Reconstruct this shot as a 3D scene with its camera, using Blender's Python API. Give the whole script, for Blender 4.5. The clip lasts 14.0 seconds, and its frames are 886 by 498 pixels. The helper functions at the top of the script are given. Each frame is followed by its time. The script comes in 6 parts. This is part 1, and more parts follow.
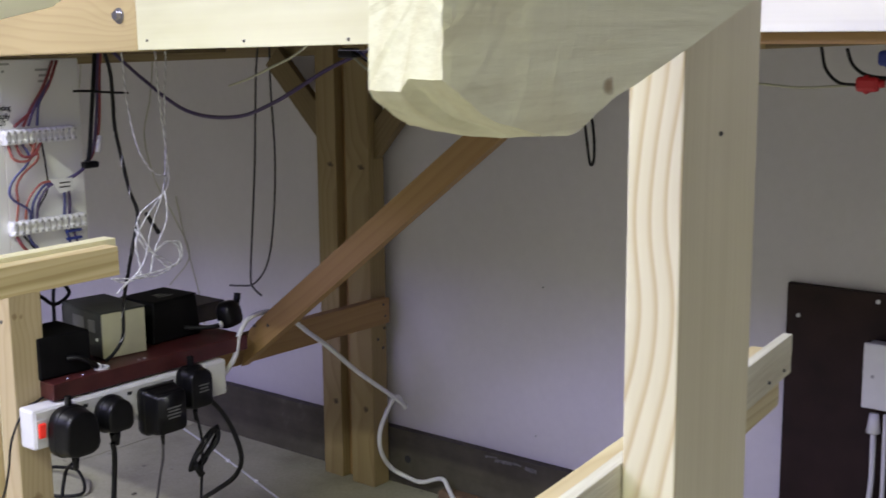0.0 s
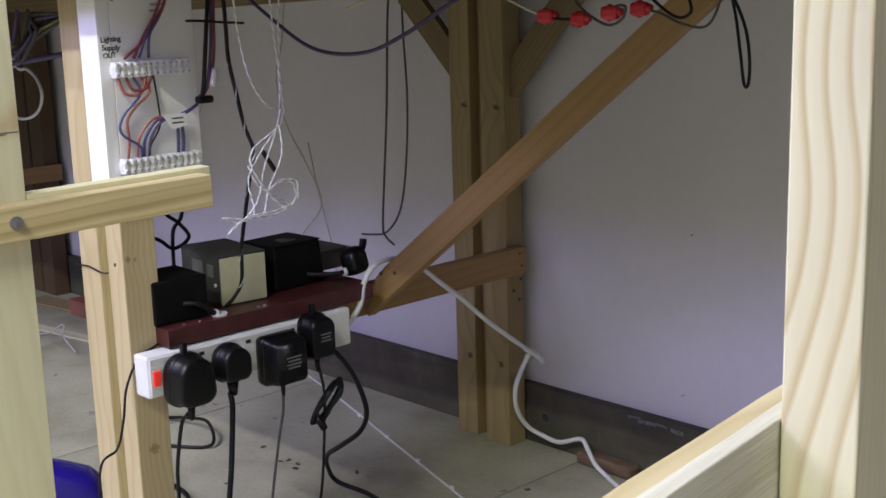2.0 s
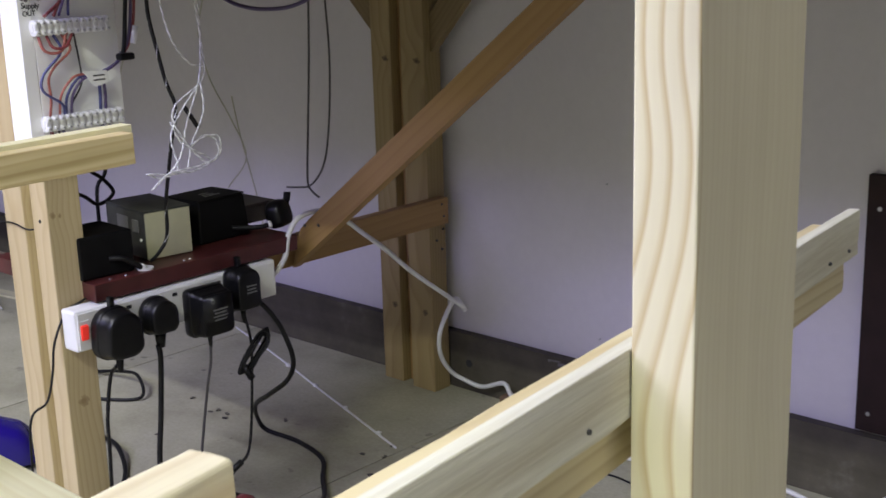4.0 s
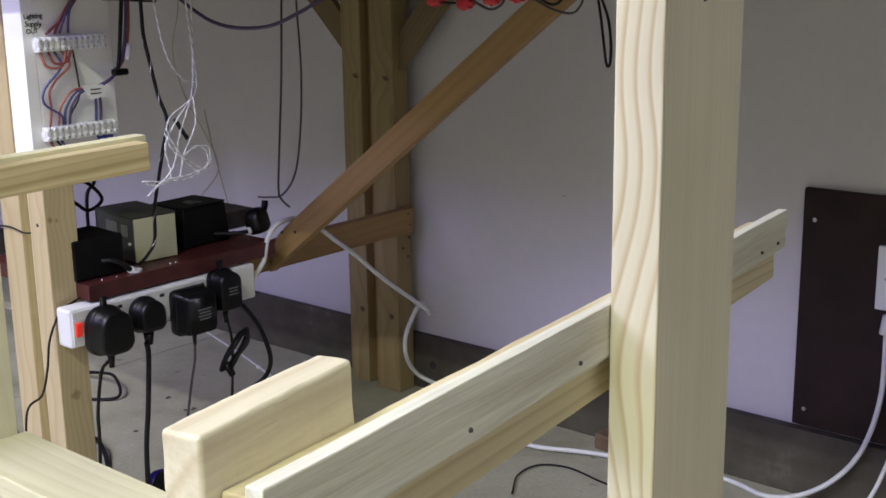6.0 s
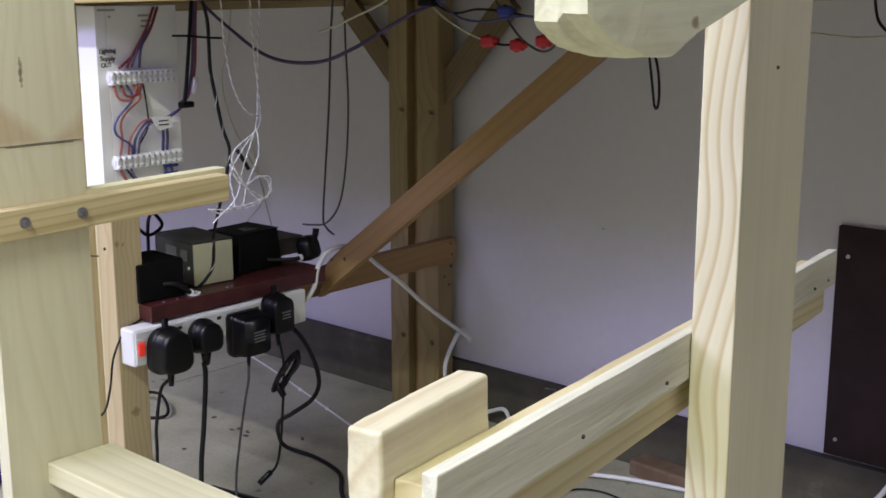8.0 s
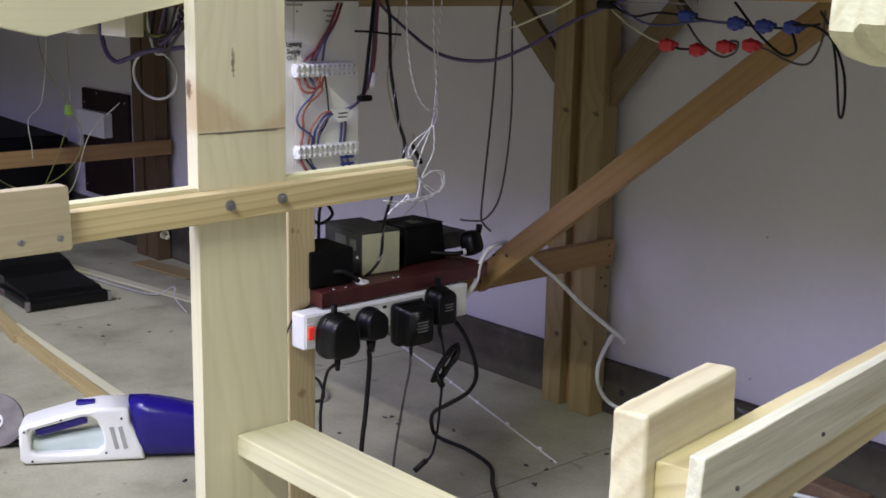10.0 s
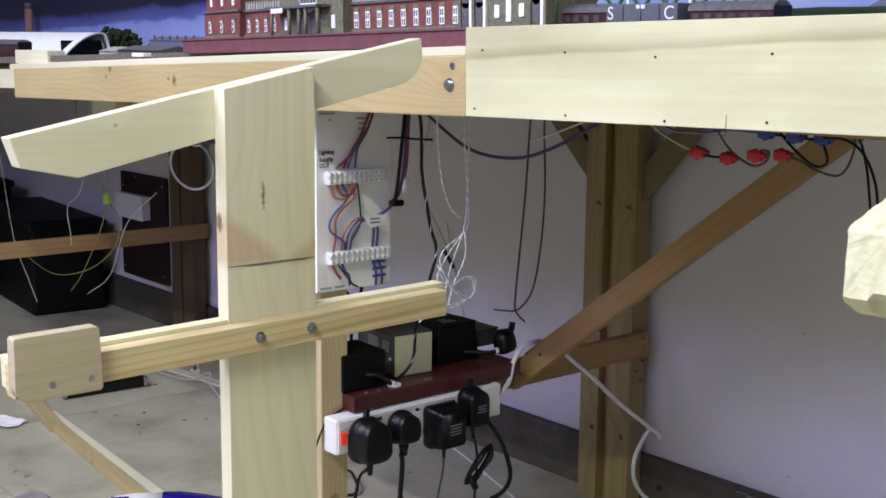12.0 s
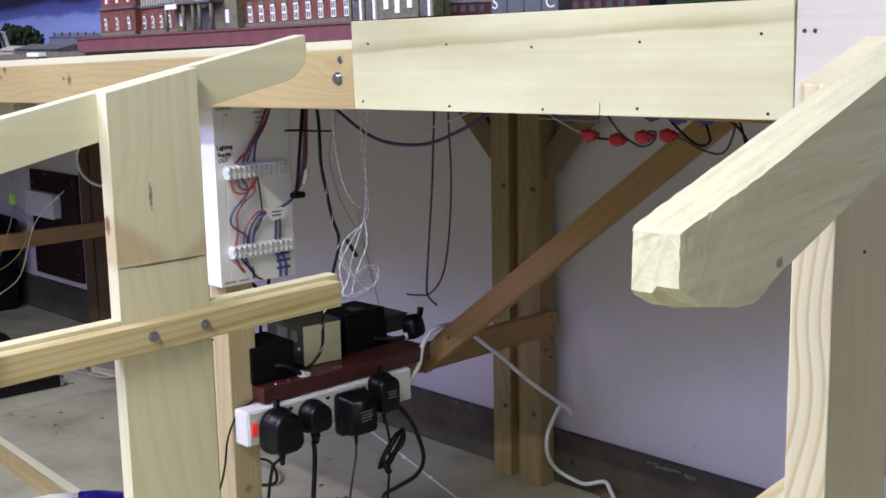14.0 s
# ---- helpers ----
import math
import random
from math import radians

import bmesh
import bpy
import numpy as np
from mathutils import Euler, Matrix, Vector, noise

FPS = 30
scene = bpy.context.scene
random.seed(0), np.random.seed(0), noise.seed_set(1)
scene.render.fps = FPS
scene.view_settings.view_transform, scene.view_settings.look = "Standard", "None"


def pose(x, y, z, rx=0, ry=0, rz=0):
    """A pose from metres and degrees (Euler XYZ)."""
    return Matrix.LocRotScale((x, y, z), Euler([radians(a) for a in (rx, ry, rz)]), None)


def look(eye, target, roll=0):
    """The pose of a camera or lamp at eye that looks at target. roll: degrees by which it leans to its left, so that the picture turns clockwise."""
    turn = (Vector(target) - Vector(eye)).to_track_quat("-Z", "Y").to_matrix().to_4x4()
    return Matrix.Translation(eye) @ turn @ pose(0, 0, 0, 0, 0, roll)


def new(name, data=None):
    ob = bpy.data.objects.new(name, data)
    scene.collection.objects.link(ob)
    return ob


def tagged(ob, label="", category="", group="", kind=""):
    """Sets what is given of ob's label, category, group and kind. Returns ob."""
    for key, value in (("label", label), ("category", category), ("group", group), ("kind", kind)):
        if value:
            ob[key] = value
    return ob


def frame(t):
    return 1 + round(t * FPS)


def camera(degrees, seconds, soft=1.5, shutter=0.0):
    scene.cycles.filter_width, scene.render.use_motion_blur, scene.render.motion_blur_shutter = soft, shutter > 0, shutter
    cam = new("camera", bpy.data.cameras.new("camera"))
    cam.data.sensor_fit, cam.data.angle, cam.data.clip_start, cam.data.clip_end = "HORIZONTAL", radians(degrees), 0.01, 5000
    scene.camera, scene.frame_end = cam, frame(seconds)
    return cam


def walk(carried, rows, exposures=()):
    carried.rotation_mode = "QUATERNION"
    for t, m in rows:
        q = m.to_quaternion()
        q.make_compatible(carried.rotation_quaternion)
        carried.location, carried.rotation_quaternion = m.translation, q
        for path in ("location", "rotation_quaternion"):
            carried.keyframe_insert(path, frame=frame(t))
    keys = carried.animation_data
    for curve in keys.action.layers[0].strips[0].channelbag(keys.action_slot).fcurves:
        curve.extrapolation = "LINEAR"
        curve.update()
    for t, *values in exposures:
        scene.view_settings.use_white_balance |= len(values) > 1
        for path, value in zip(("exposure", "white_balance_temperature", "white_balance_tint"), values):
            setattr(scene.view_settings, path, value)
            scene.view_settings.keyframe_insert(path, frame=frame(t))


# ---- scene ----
cam = camera(40.0, 14.0, soft=1.6, shutter=0.2)
PATH = [
    (0, (0.243, -0.078, 0.922), (-0.998, 1.45, 0.569), -0.5),
    (0.2, (0.229, -0.075, 0.916), (-1.062, 1.407, 0.55), -0.2),
    (0.5, (0.21, -0.063, 0.902), (-1.131, 1.363, 0.494), 0.0),
    (1, (0.196, -0.017, 0.884), (-1.183, 1.371, 0.472), -0.4),
    (1.5, (0.183, 0.023, 0.874), (-1.213, 1.389, 0.441), -2.3),
    (2, (0.173, 0.04, 0.869), (-1.243, 1.391, 0.457), -1.7),
    (2.5, (0.171, 0.064, 0.859), (-1.241, 1.413, 0.427), -2.1),
    (3, (0.166, 0.069, 0.86), (-1.253, 1.409, 0.422), -2.0),
    (3.5, (0.174, 0.061, 0.863), (-1.226, 1.414, 0.407), -2.5),
    (4, (0.217, 0.015, 0.881), (-1.106, 1.431, 0.386), -1.8),
    (4.2, (0.231, -0.017, 0.881), (-1.063, 1.43, 0.392), -1.0),
    (6.3, (0.289, -0.117, 0.905), (-0.972, 1.363, 0.436), -0.9),
    (6.5, (0.292, -0.125, 0.908), (-0.967, 1.357, 0.443), -0.9),
    (7, (0.29, -0.141, 0.917), (-0.971, 1.343, 0.463), -0.6),
    (7.2, (0.292, -0.148, 0.922), (-0.97, 1.34, 0.482), -0.7),
    (9.3, (0.308, -0.257, 0.92), (-1.079, 1.119, 0.495), 2.1),
    (9.5, (0.303, -0.257, 0.92), (-1.102, 1.101, 0.495), 2.1),
    (10, (0.283, -0.253, 0.923), (-1.167, 1.056, 0.492), 1.2),
    (10.5, (0.264, -0.25, 0.939), (-1.23, 1.021, 0.551), 1.3),
    (11, (0.247, -0.239, 0.962), (-1.26, 1.038, 0.649), 0.9),
    (11.5, (0.254, -0.235, 0.978), (-1.263, 1.03, 0.663), 0.4),
    (12, (0.278, -0.239, 0.992), (-1.227, 1.035, 0.658), 0.6),
    (12.5, (0.299, -0.234, 0.994), (-1.176, 1.071, 0.646), -0.2),
    (13, (0.327, -0.244, 1.007), (-1.119, 1.097, 0.674), -0.1),
    (13.5, (0.344, -0.255, 1.001), (-1.069, 1.113, 0.637), 1.1),
    (14, (0.325, -0.226, 1.006), (-1.097, 1.133, 0.642), -1.1),
]
walk(cam, [(t, look(eye, target, roll)) for t, eye, target, roll in PATH],
     exposures=[(0, 0.03), (4, 0.02), (6.3, -0.05), (7.2, -0.04), (9.3, -0.08), (10, -0.06), (11.5, -0.03), (13, -0.07), (14, -0.07)])

# ---- world and light ----
world = bpy.data.worlds.new("room_world")
scene.world = world
world.use_nodes = True
world.node_tree.nodes["Background"].inputs[0].default_value = (0.5, 0.55, 0.7, 1)
world.node_tree.nodes["Background"].inputs[1].default_value = 0.01


def area_lamp(name, eye, target, size_x, size_y, watts, colour):
    data = bpy.data.lights.new(name, "AREA")
    data.shape, data.size, data.size_y, data.energy, data.color = "RECTANGLE", size_x, size_y, watts, colour
    ob = new(name, data)
    ob.matrix_world = look(eye, target)
    return ob


area_lamp("tube_glow", (0.38, -1.30, 2.64), (0.38, -1.30, 0), 1.2, 0.05, 65.0, (0.95, 1.0, 0.79))
# added fill without a known source, brightens the floor on the left
area_lamp("far_tube_glow", (-2.15, -0.5, 2.64), (-2.15, -0.5, 0), 1.2, 0.05, 36.0, (0.95, 0.96, 1.0))
# blue fill for the lower wall, from an unseen and assumed window
area_lamp("window_daylight", (-1.30, -1.70, 2.2), (-1.30, 0, 2.2), 2.8, 0.6, 67.0, (0.47, 0.43, 1.0))
# added fill without a known source, reaches floor and wall below the table
area_lamp("rear_tube_glow", (-1.6, -1.25, 2.64), (-1.6, -1.25, 0), 1.2, 0.05, 52.0, (0.86, 0.89, 1.0))


# ---- materials ----
def shader(name):
    mat = bpy.data.materials.new(name)
    mat.use_nodes = True
    nt = mat.node_tree
    return mat, nt, nt.nodes["Principled BSDF"]


def link(nt, a, b):
    nt.links.new(a, b)


def coords(nt, scale=(1, 1, 1), vary=True):
    tex = nt.nodes.new("ShaderNodeTexCoord")
    mapping = nt.nodes.new("ShaderNodeMapping")
    mapping.inputs["Scale"].default_value = scale
    link(nt, tex.outputs["Object"], mapping.inputs["Vector"])
    if vary:
        info = nt.nodes.new("ShaderNodeObjectInfo")
        mul = nt.nodes.new("ShaderNodeMath")
        mul.operation = "MULTIPLY"
        mul.inputs[1].default_value = 37.0
        link(nt, info.outputs["Random"], mul.inputs[0])
        comb = nt.nodes.new("ShaderNodeCombineXYZ")
        for i in range(3):
            link(nt, mul.outputs[0], comb.inputs[i])
        link(nt, comb.outputs[0], mapping.inputs["Location"])
    return mapping.outputs["Vector"]


def noise_tex(nt, vec, scale, detail=3.0, rough=0.5, distort=0.0):
    n = nt.nodes.new("ShaderNodeTexNoise")
    n.inputs["Scale"].default_value = scale
    n.inputs["Detail"].default_value = detail
    n.inputs["Roughness"].default_value = rough
    n.inputs["Distortion"].default_value = distort
    link(nt, vec, n.inputs["Vector"])
    return n.outputs["Fac"]


def ramp(nt, fac, stops):
    r = nt.nodes.new("ShaderNodeValToRGB")
    els = r.color_ramp.elements
    while len(els) < len(stops):
        els.new(0.5)
    for e, (p, c) in zip(els, stops):
        e.position, e.color = p, (*c, 1)
    link(nt, fac, r.inputs[0])
    return r.outputs[0]


def mix(nt, fac, a, b, mode="MIX"):
    m = nt.nodes.new("ShaderNodeMix")
    m.data_type, m.blend_type = "RGBA", mode
    for socket, value in ((m.inputs[0], fac), (m.inputs[6], a), (m.inputs[7], b)):
        if isinstance(value, (int, float)):
            socket.default_value = value
        elif isinstance(value, tuple):
            socket.default_value = (*value, 1)
        else:
            link(nt, value, socket)
    return m.outputs[2]


def bump(nt, bsdf, height, strength, distance):
    b = nt.nodes.new("ShaderNodeBump")
    b.inputs["Strength"].default_value = strength
    b.inputs["Distance"].default_value = distance
    link(nt, height, b.inputs["Height"])
    link(nt, b.outputs[0], bsdf.inputs["Normal"])


def timber_mat(name, pale, mid, dark, knot, rings=60.0, contrast=0.5, rough=0.6, band=None, knots=(), sway=1.6, bend_by=0.055, stray=True, core=None, sawn=0.0, fade=None):
    """Sawn softwood: growth rings run along local x, with fine fibre, blotches and a few knots."""
    mat, nt, bsdf = shader(name)
    tex = nt.nodes.new("ShaderNodeTexCoord")
    info = nt.nodes.new("ShaderNodeObjectInfo")
    shift = nt.nodes.new("ShaderNodeMapRange")
    shift.inputs["To Min"].default_value, shift.inputs["To Max"].default_value = 0.012, 0.07
    link(nt, info.outputs["Random"], shift.inputs["Value"])
    off = nt.nodes.new("ShaderNodeCombineXYZ")
    for i in range(3):
        link(nt, shift.outputs[0], off.inputs[i])
    vec = coords(nt, (sway, 7.0, 7.0))
    warp = noise_tex(nt, vec, 1.0, 2.0)
    wcol = nt.nodes.new("ShaderNodeTexNoise")
    wcol.inputs["Scale"].default_value, wcol.inputs["Detail"].default_value = 1.0, 1.5
    link(nt, vec, wcol.inputs["Vector"])
    bend = nt.nodes.new("ShaderNodeVectorMath")
    bend.operation = "MULTIPLY_ADD"
    bend.inputs[1].default_value = (0.0, bend_by, bend_by)
    link(nt, wcol.outputs["Color"], bend.inputs[0])
    link(nt, tex.outputs["Object"], bend.inputs[2])
    place = nt.nodes.new("ShaderNodeVectorMath")
    place.operation = "ADD"
    link(nt, bend.outputs[0], place.inputs[0])
    if core is None:
        link(nt, off.outputs[0], place.inputs[1])
    else:
        place.inputs[1].default_value = (0.0, *core)
    wave = nt.nodes.new("ShaderNodeTexWave")
    wave.wave_type, wave.rings_direction, wave.wave_profile = "RINGS", "X", "SAW"
    wave.inputs["Scale"].default_value = rings
    wave.inputs["Distortion"].default_value = 0.6
    wave.inputs["Detail"].default_value = 1.0
    wave.inputs["Detail Scale"].default_value = 0.3
    field, spots = place.outputs[0], []
    for at, size, swell, stretch in knots:
        near = nt.nodes.new("ShaderNodeVectorMath")
        near.operation = "SUBTRACT"
        near.inputs[1].default_value = at
        link(nt, tex.outputs["Object"], near.inputs[0])
        flat = nt.nodes.new("ShaderNodeVectorMath")
        flat.operation = "MULTIPLY"
        flat.inputs[1].default_value = (stretch / size, 1.0 / size, 1.0 / size)
        link(nt, near.outputs[0], flat.inputs[0])
        far = nt.nodes.new("ShaderNodeVectorMath")
        far.operation = "LENGTH"
        link(nt, flat.outputs[0], far.inputs[0])
        fall = nt.nodes.new("ShaderNodeMapRange")
        fall.interpolation_type = "SMOOTHSTEP"
        fall.inputs["From Min"].default_value, fall.inputs["From Max"].default_value = 0.0, 6.0
        fall.inputs["To Min"].default_value, fall.inputs["To Max"].default_value = swell, 0.0
        link(nt, far.outputs["Value"], fall.inputs["Value"])
        push = nt.nodes.new("ShaderNodeCombineXYZ")
        link(nt, fall.outputs[0], push.inputs[1])
        link(nt, fall.outputs[0], push.inputs[2])
        total = nt.nodes.new("ShaderNodeVectorMath")
        total.operation = "ADD"
        link(nt, field, total.inputs[0])
        link(nt, push.outputs[0], total.inputs[1])
        field = total.outputs[0]
        ragged = nt.nodes.new("ShaderNodeMath")
        ragged.operation = "MULTIPLY_ADD"
        ragged.inputs[1].default_value = 0.9
        link(nt, noise_tex(nt, tex.outputs["Object"], 220.0, 2.0), ragged.inputs[0])
        link(nt, far.outputs["Value"], ragged.inputs[2])
        spots.append(ragged.outputs[0])
    link(nt, field, wave.inputs["Vector"])
    ringcol = ramp(nt, wave.outputs["Fac"], [(0.0, pale), (0.5, mid), (0.82, dark), (1.0, pale)])
    fibre_vec = coords(nt, (2.0, 160.0, 160.0))
    fibre = noise_tex(nt, fibre_vec, 1.0, 2.0)
    blotch = ramp(nt, warp, [(0.3, (0.86, 0.84, 0.8)), (0.65, (1.06, 1.05, 1.03))])
    if fade is None:
        base = mix(nt, contrast, mid, ringcol)
    else:
        # the late wood shows on the first millimetres of the board's edge and is faint beyond
        depth = nt.nodes.new("ShaderNodeSeparateXYZ")
        link(nt, tex.outputs["Object"], depth.inputs[0])
        strength = nt.nodes.new("ShaderNodeMapRange")
        for slot, value in zip(("From Min", "From Max", "To Min", "To Max"), (fade[0], fade[1], contrast, contrast * fade[2])):
            strength.inputs[slot].default_value = value
        link(nt, depth.outputs["Z"], strength.inputs["Value"])
        base = mix(nt, strength.outputs[0], mid, ringcol)
    base = mix(nt, 1.0, base, blotch, "MULTIPLY")
    fcol = ramp(nt, fibre, [(0.3, (0.95, 0.94, 0.92)), (0.7, (1.02, 1.02, 1.02))])
    base = mix(nt, 0.8, base, fcol, "MULTIPLY")
    if band is not None:
        # one darker growth streak along the sheet, at a height of its own
        sep = nt.nodes.new("ShaderNodeSeparateXYZ")
        link(nt, tex.outputs["Object"], sep.inputs[0])
        wob = nt.nodes.new("ShaderNodeMath")
        wob.operation = "MULTIPLY_ADD"
        wob.inputs[1].default_value = 0.022
        link(nt, noise_tex(nt, coords(nt, (4.0, 1.0, 14.0), False), 1.0, 3.0), wob.inputs[0])
        lean = nt.nodes.new("ShaderNodeMath")
        lean.operation = "MULTIPLY_ADD"
        lean.inputs[1].default_value = -0.034
        link(nt, sep.outputs["X"], lean.inputs[0])
        link(nt, sep.outputs["Z"], lean.inputs[2])
        link(nt, lean.outputs[0], wob.inputs[2])
        line = nt.nodes.new("ShaderNodeMapRange")
        line.inputs["From Min"].default_value, line.inputs["From Max"].default_value = band, band + 0.03
        link(nt, wob.outputs[0], line.inputs["Value"])
        base = mix(nt, 1.0, base, ramp(nt, line.outputs[0], [(0.22, (1.0, 1.0, 1.0)), (0.34, (0.76, 0.73, 0.67)), (0.52, (0.86, 0.84, 0.79)), (0.72, (1.0, 1.0, 1.0))]), "MULTIPLY")
        patch = noise_tex(nt, coords(nt, (3.0, 1.0, 9.0), False), 1.0, 4.0, 0.6)
        base = mix(nt, 1.0, base, ramp(nt, patch, [(0.36, (0.88, 0.865, 0.80)), (0.5, (0.97, 0.965, 0.93)), (0.62, (1.03, 1.03, 1.03))]), "MULTIPLY")
    if stray:
        kvec = coords(nt, (5.0, 11.0, 11.0))
        vor = nt.nodes.new("ShaderNodeTexVoronoi")
        vor.inputs["Scale"].default_value = 0.75
        link(nt, kvec, vor.inputs["Vector"])
        kfac = ramp(nt, vor.outputs["Distance"], [(0.05, (0.7, 0.7, 0.7)), (0.11, (0.0, 0.0, 0.0))])
        base = mix(nt, kfac, base, knot)
    for spot in spots:
        base = mix(nt, ramp(nt, spot, [(0.62, (0.9, 0.9, 0.9)), (0.95, (0.45, 0.45, 0.45)), (1.0, (0.0, 0.0, 0.0))]), base, knot)
    link(nt, base, bsdf.inputs["Base Color"])
    bsdf.inputs["Roughness"].default_value = rough
    bsdf.inputs["Specular IOR Level"].default_value = 0.3
    if sawn:
        tear = noise_tex(nt, coords(nt, (10.0, 240.0, 240.0)), 1.0, 4.0, 0.65)
        torn = mix(nt, 1.0, base, ramp(nt, tear, [(0.34, (0.87, 0.85, 0.81)), (0.5, (1.0, 1.0, 1.0)), (0.68, (1.10, 1.10, 1.10))]), "MULTIPLY")
        link(nt, mix(nt, sawn, base, torn), bsdf.inputs["Base Color"])
        bump(nt, bsdf, tear, 0.6 * sawn, 0.0012)
    else:
        bump(nt, bsdf, fibre, 0.25, 0.0006)
    return mat


def plain_mat(name, colour, rough=0.5, metal=0.0, spread=0.08, scale=40.0, spec=0.5, bumpy=0.0, large=0.0):
    mat, nt, bsdf = shader(name)
    vec = coords(nt)
    n = noise_tex(nt, vec, scale, 4.0)
    lo = tuple(c * (1 - spread) for c in colour)
    hi = tuple(min(1, c * (1 + spread)) for c in colour)
    col = ramp(nt, n, [(0.3, lo), (0.7, hi)])
    if large:
        n2 = noise_tex(nt, vec, scale / 12, 3.0)
        col = mix(nt, 1.0, col, ramp(nt, n2, [(0.3, (1 - large,) * 3), (0.7, (1.0,) * 3)]), "MULTIPLY")
    link(nt, col, bsdf.inputs["Base Color"])
    bsdf.inputs["Roughness"].default_value = rough
    bsdf.inputs["Metallic"].default_value = metal
    bsdf.inputs["Specular IOR Level"].default_value = spec
    if bumpy:
        bump(nt, bsdf, n, bumpy, 0.001)
    return mat


NEW_PINE = timber_mat("new_pine", (0.758, 0.735, 0.532), (0.729, 0.700, 0.484), (0.630, 0.560, 0.342), (0.42, 0.28, 0.15), 34, 0.36)
POST_PINE = timber_mat("post_pine", (0.73, 0.70, 0.545), (0.69, 0.65, 0.485), (0.52, 0.41, 0.23), (0.50, 0.36, 0.23), 70, 0.8, core=(0.045, 0.05), knots=(((0.88, -0.0118, 0.06), 0.005, 0.006, 0.7), ((0.42, -0.002, 0.0), 0.006, 0.012, 0.7)), sway=5.0, bend_by=0.05, stray=False, fade=(0.0012, 0.005, 0.13))
PALE_PINE = timber_mat("pale_pine", (0.670, 0.660, 0.494), (0.650, 0.635, 0.465), (0.601, 0.570, 0.399), (0.50, 0.43, 0.30), 26, 0.3)
OLD_PINE = timber_mat("aged_pine", (0.37, 0.240, 0.108), (0.33, 0.208, 0.090), (0.26, 0.158, 0.070), (0.10, 0.05, 0.02), 22, 0.36)
FAR_PINE = timber_mat("far_pine", (0.36, 0.285, 0.16), (0.31, 0.24, 0.13), (0.24, 0.17, 0.085), (0.07, 0.045, 0.03), 40, 0.5)
# darker pine for the two diagonal gussets
GUSSET_PINE = timber_mat("dark_gusset_pine", (0.25, 0.19, 0.10), (0.22, 0.165, 0.085), (0.17, 0.12, 0.06), (0.07, 0.045, 0.03), 40, 0.4)
BEAM_PINE = timber_mat("beam_pine", (0.49, 0.40, 0.21), (0.455, 0.365, 0.185), (0.27, 0.17, 0.07), (0.12, 0.075, 0.05), 34, 0.17, bend_by=0.06, sway=2.6, stray=False,
                       knots=(((-0.252, -0.021, 0.016), 0.013, 0.004, 1.15), ((0.0, -0.021, 0.003), 0.016, 0.005, 1.15), ((-0.02, -0.021, 0.005), 0.008, 0.003, 1.0), ((-0.270, -0.021, 0.002), 0.007, 0.003, 1.0), ((0.726, -0.021, 0.022), 0.006, 0.012, 0.5)))
LEFT_ARM_PINE = timber_mat("planed_arm_pine", (0.775, 0.765, 0.595), (0.76, 0.745, 0.57), (0.67, 0.64, 0.455), (0.50, 0.43, 0.28), 20, 0.25, core=(0.4, -0.7), stray=False, knots=(((0.262, -0.011, 0.913), 0.0045, 0.003, 0.8),))
ARM_PINE = timber_mat("arm_pine", (0.670, 0.670, 0.513), (0.650, 0.645, 0.480), (0.601, 0.575, 0.408), (0.27, 0.20, 0.11), 34, 0.55, core=(0.11, -0.90), stray=False, sawn=0.6, knots=(((0.088, -0.0116, 0.9005), 0.0045, 0.0036, 0.6),))
FRONT_PINE = timber_mat("knotty_new_pine", (0.57, 0.485, 0.305), (0.535, 0.44, 0.265), (0.42, 0.315, 0.17), (0.30, 0.21, 0.11), 34, 0.45, core=(0.15, 0.02), stray=False, knots=(((0.079, -0.0185, -0.021), 0.008, 0.003, 0.9), ((-0.2, -0.0015, -0.021), 0.016, 0.005, 1.1), ((0.077, -0.0075, -0.021), 0.006, 0.003, 0.9)))
LEG_PINE = timber_mat("knotty_leg_pine", (0.37, 0.29, 0.153), (0.32, 0.245, 0.123), (0.24, 0.165, 0.078), (0.06, 0.04, 0.025), 40, 0.45, core=(0.14, 0.01), stray=False, knots=(((0.209, -0.022, -0.0115), 0.016, 0.006, 1.5), ((-0.287, -0.022, -0.0115), 0.013, 0.005, 1.0)))
BAR_PINE = timber_mat("golden_pine", (0.70, 0.62, 0.41), (0.65, 0.55, 0.34), (0.47, 0.35, 0.18), (0.3, 0.2, 0.1), 34, 0.55, core=(0.02, 0.16), stray=False, band=-0.010)
SAWN_PINE = timber_mat("rough_sawn_pine", (0.70, 0.70, 0.615), (0.68, 0.675, 0.575), (0.59, 0.555, 0.43), (0.40, 0.30, 0.18), 40, 0.5, core=(0.12, 0.01), stray=False, sawn=1.0)
GOLD_PINE = timber_mat("gold_pine", (0.71, 0.645, 0.42), (0.67, 0.59, 0.365), (0.50, 0.40, 0.22), (0.16, 0.09, 0.05), 40, 0.6, core=(0.02, 0.13), stray=False, knots=(((0.018, 0.0096, -0.006), 0.0065, 0.004, 0.8), ((-0.10, 0.0096, 0.004), 0.004, 0.003, 0.8)))
# pine with the shade below the far table end put into its colour
SHADED_PINE = timber_mat("shaded_pine", (0.14, 0.095, 0.055), (0.12, 0.08, 0.045), (0.085, 0.055, 0.03), (0.05, 0.03, 0.02), 40, 0.4)
PLY = timber_mat("birch_ply", (0.635, 0.635, 0.455), (0.615, 0.61, 0.425), (0.57, 0.55, 0.37), (0.58, 0.5, 0.36), 9, 0.3, band=0.026, stray=False)
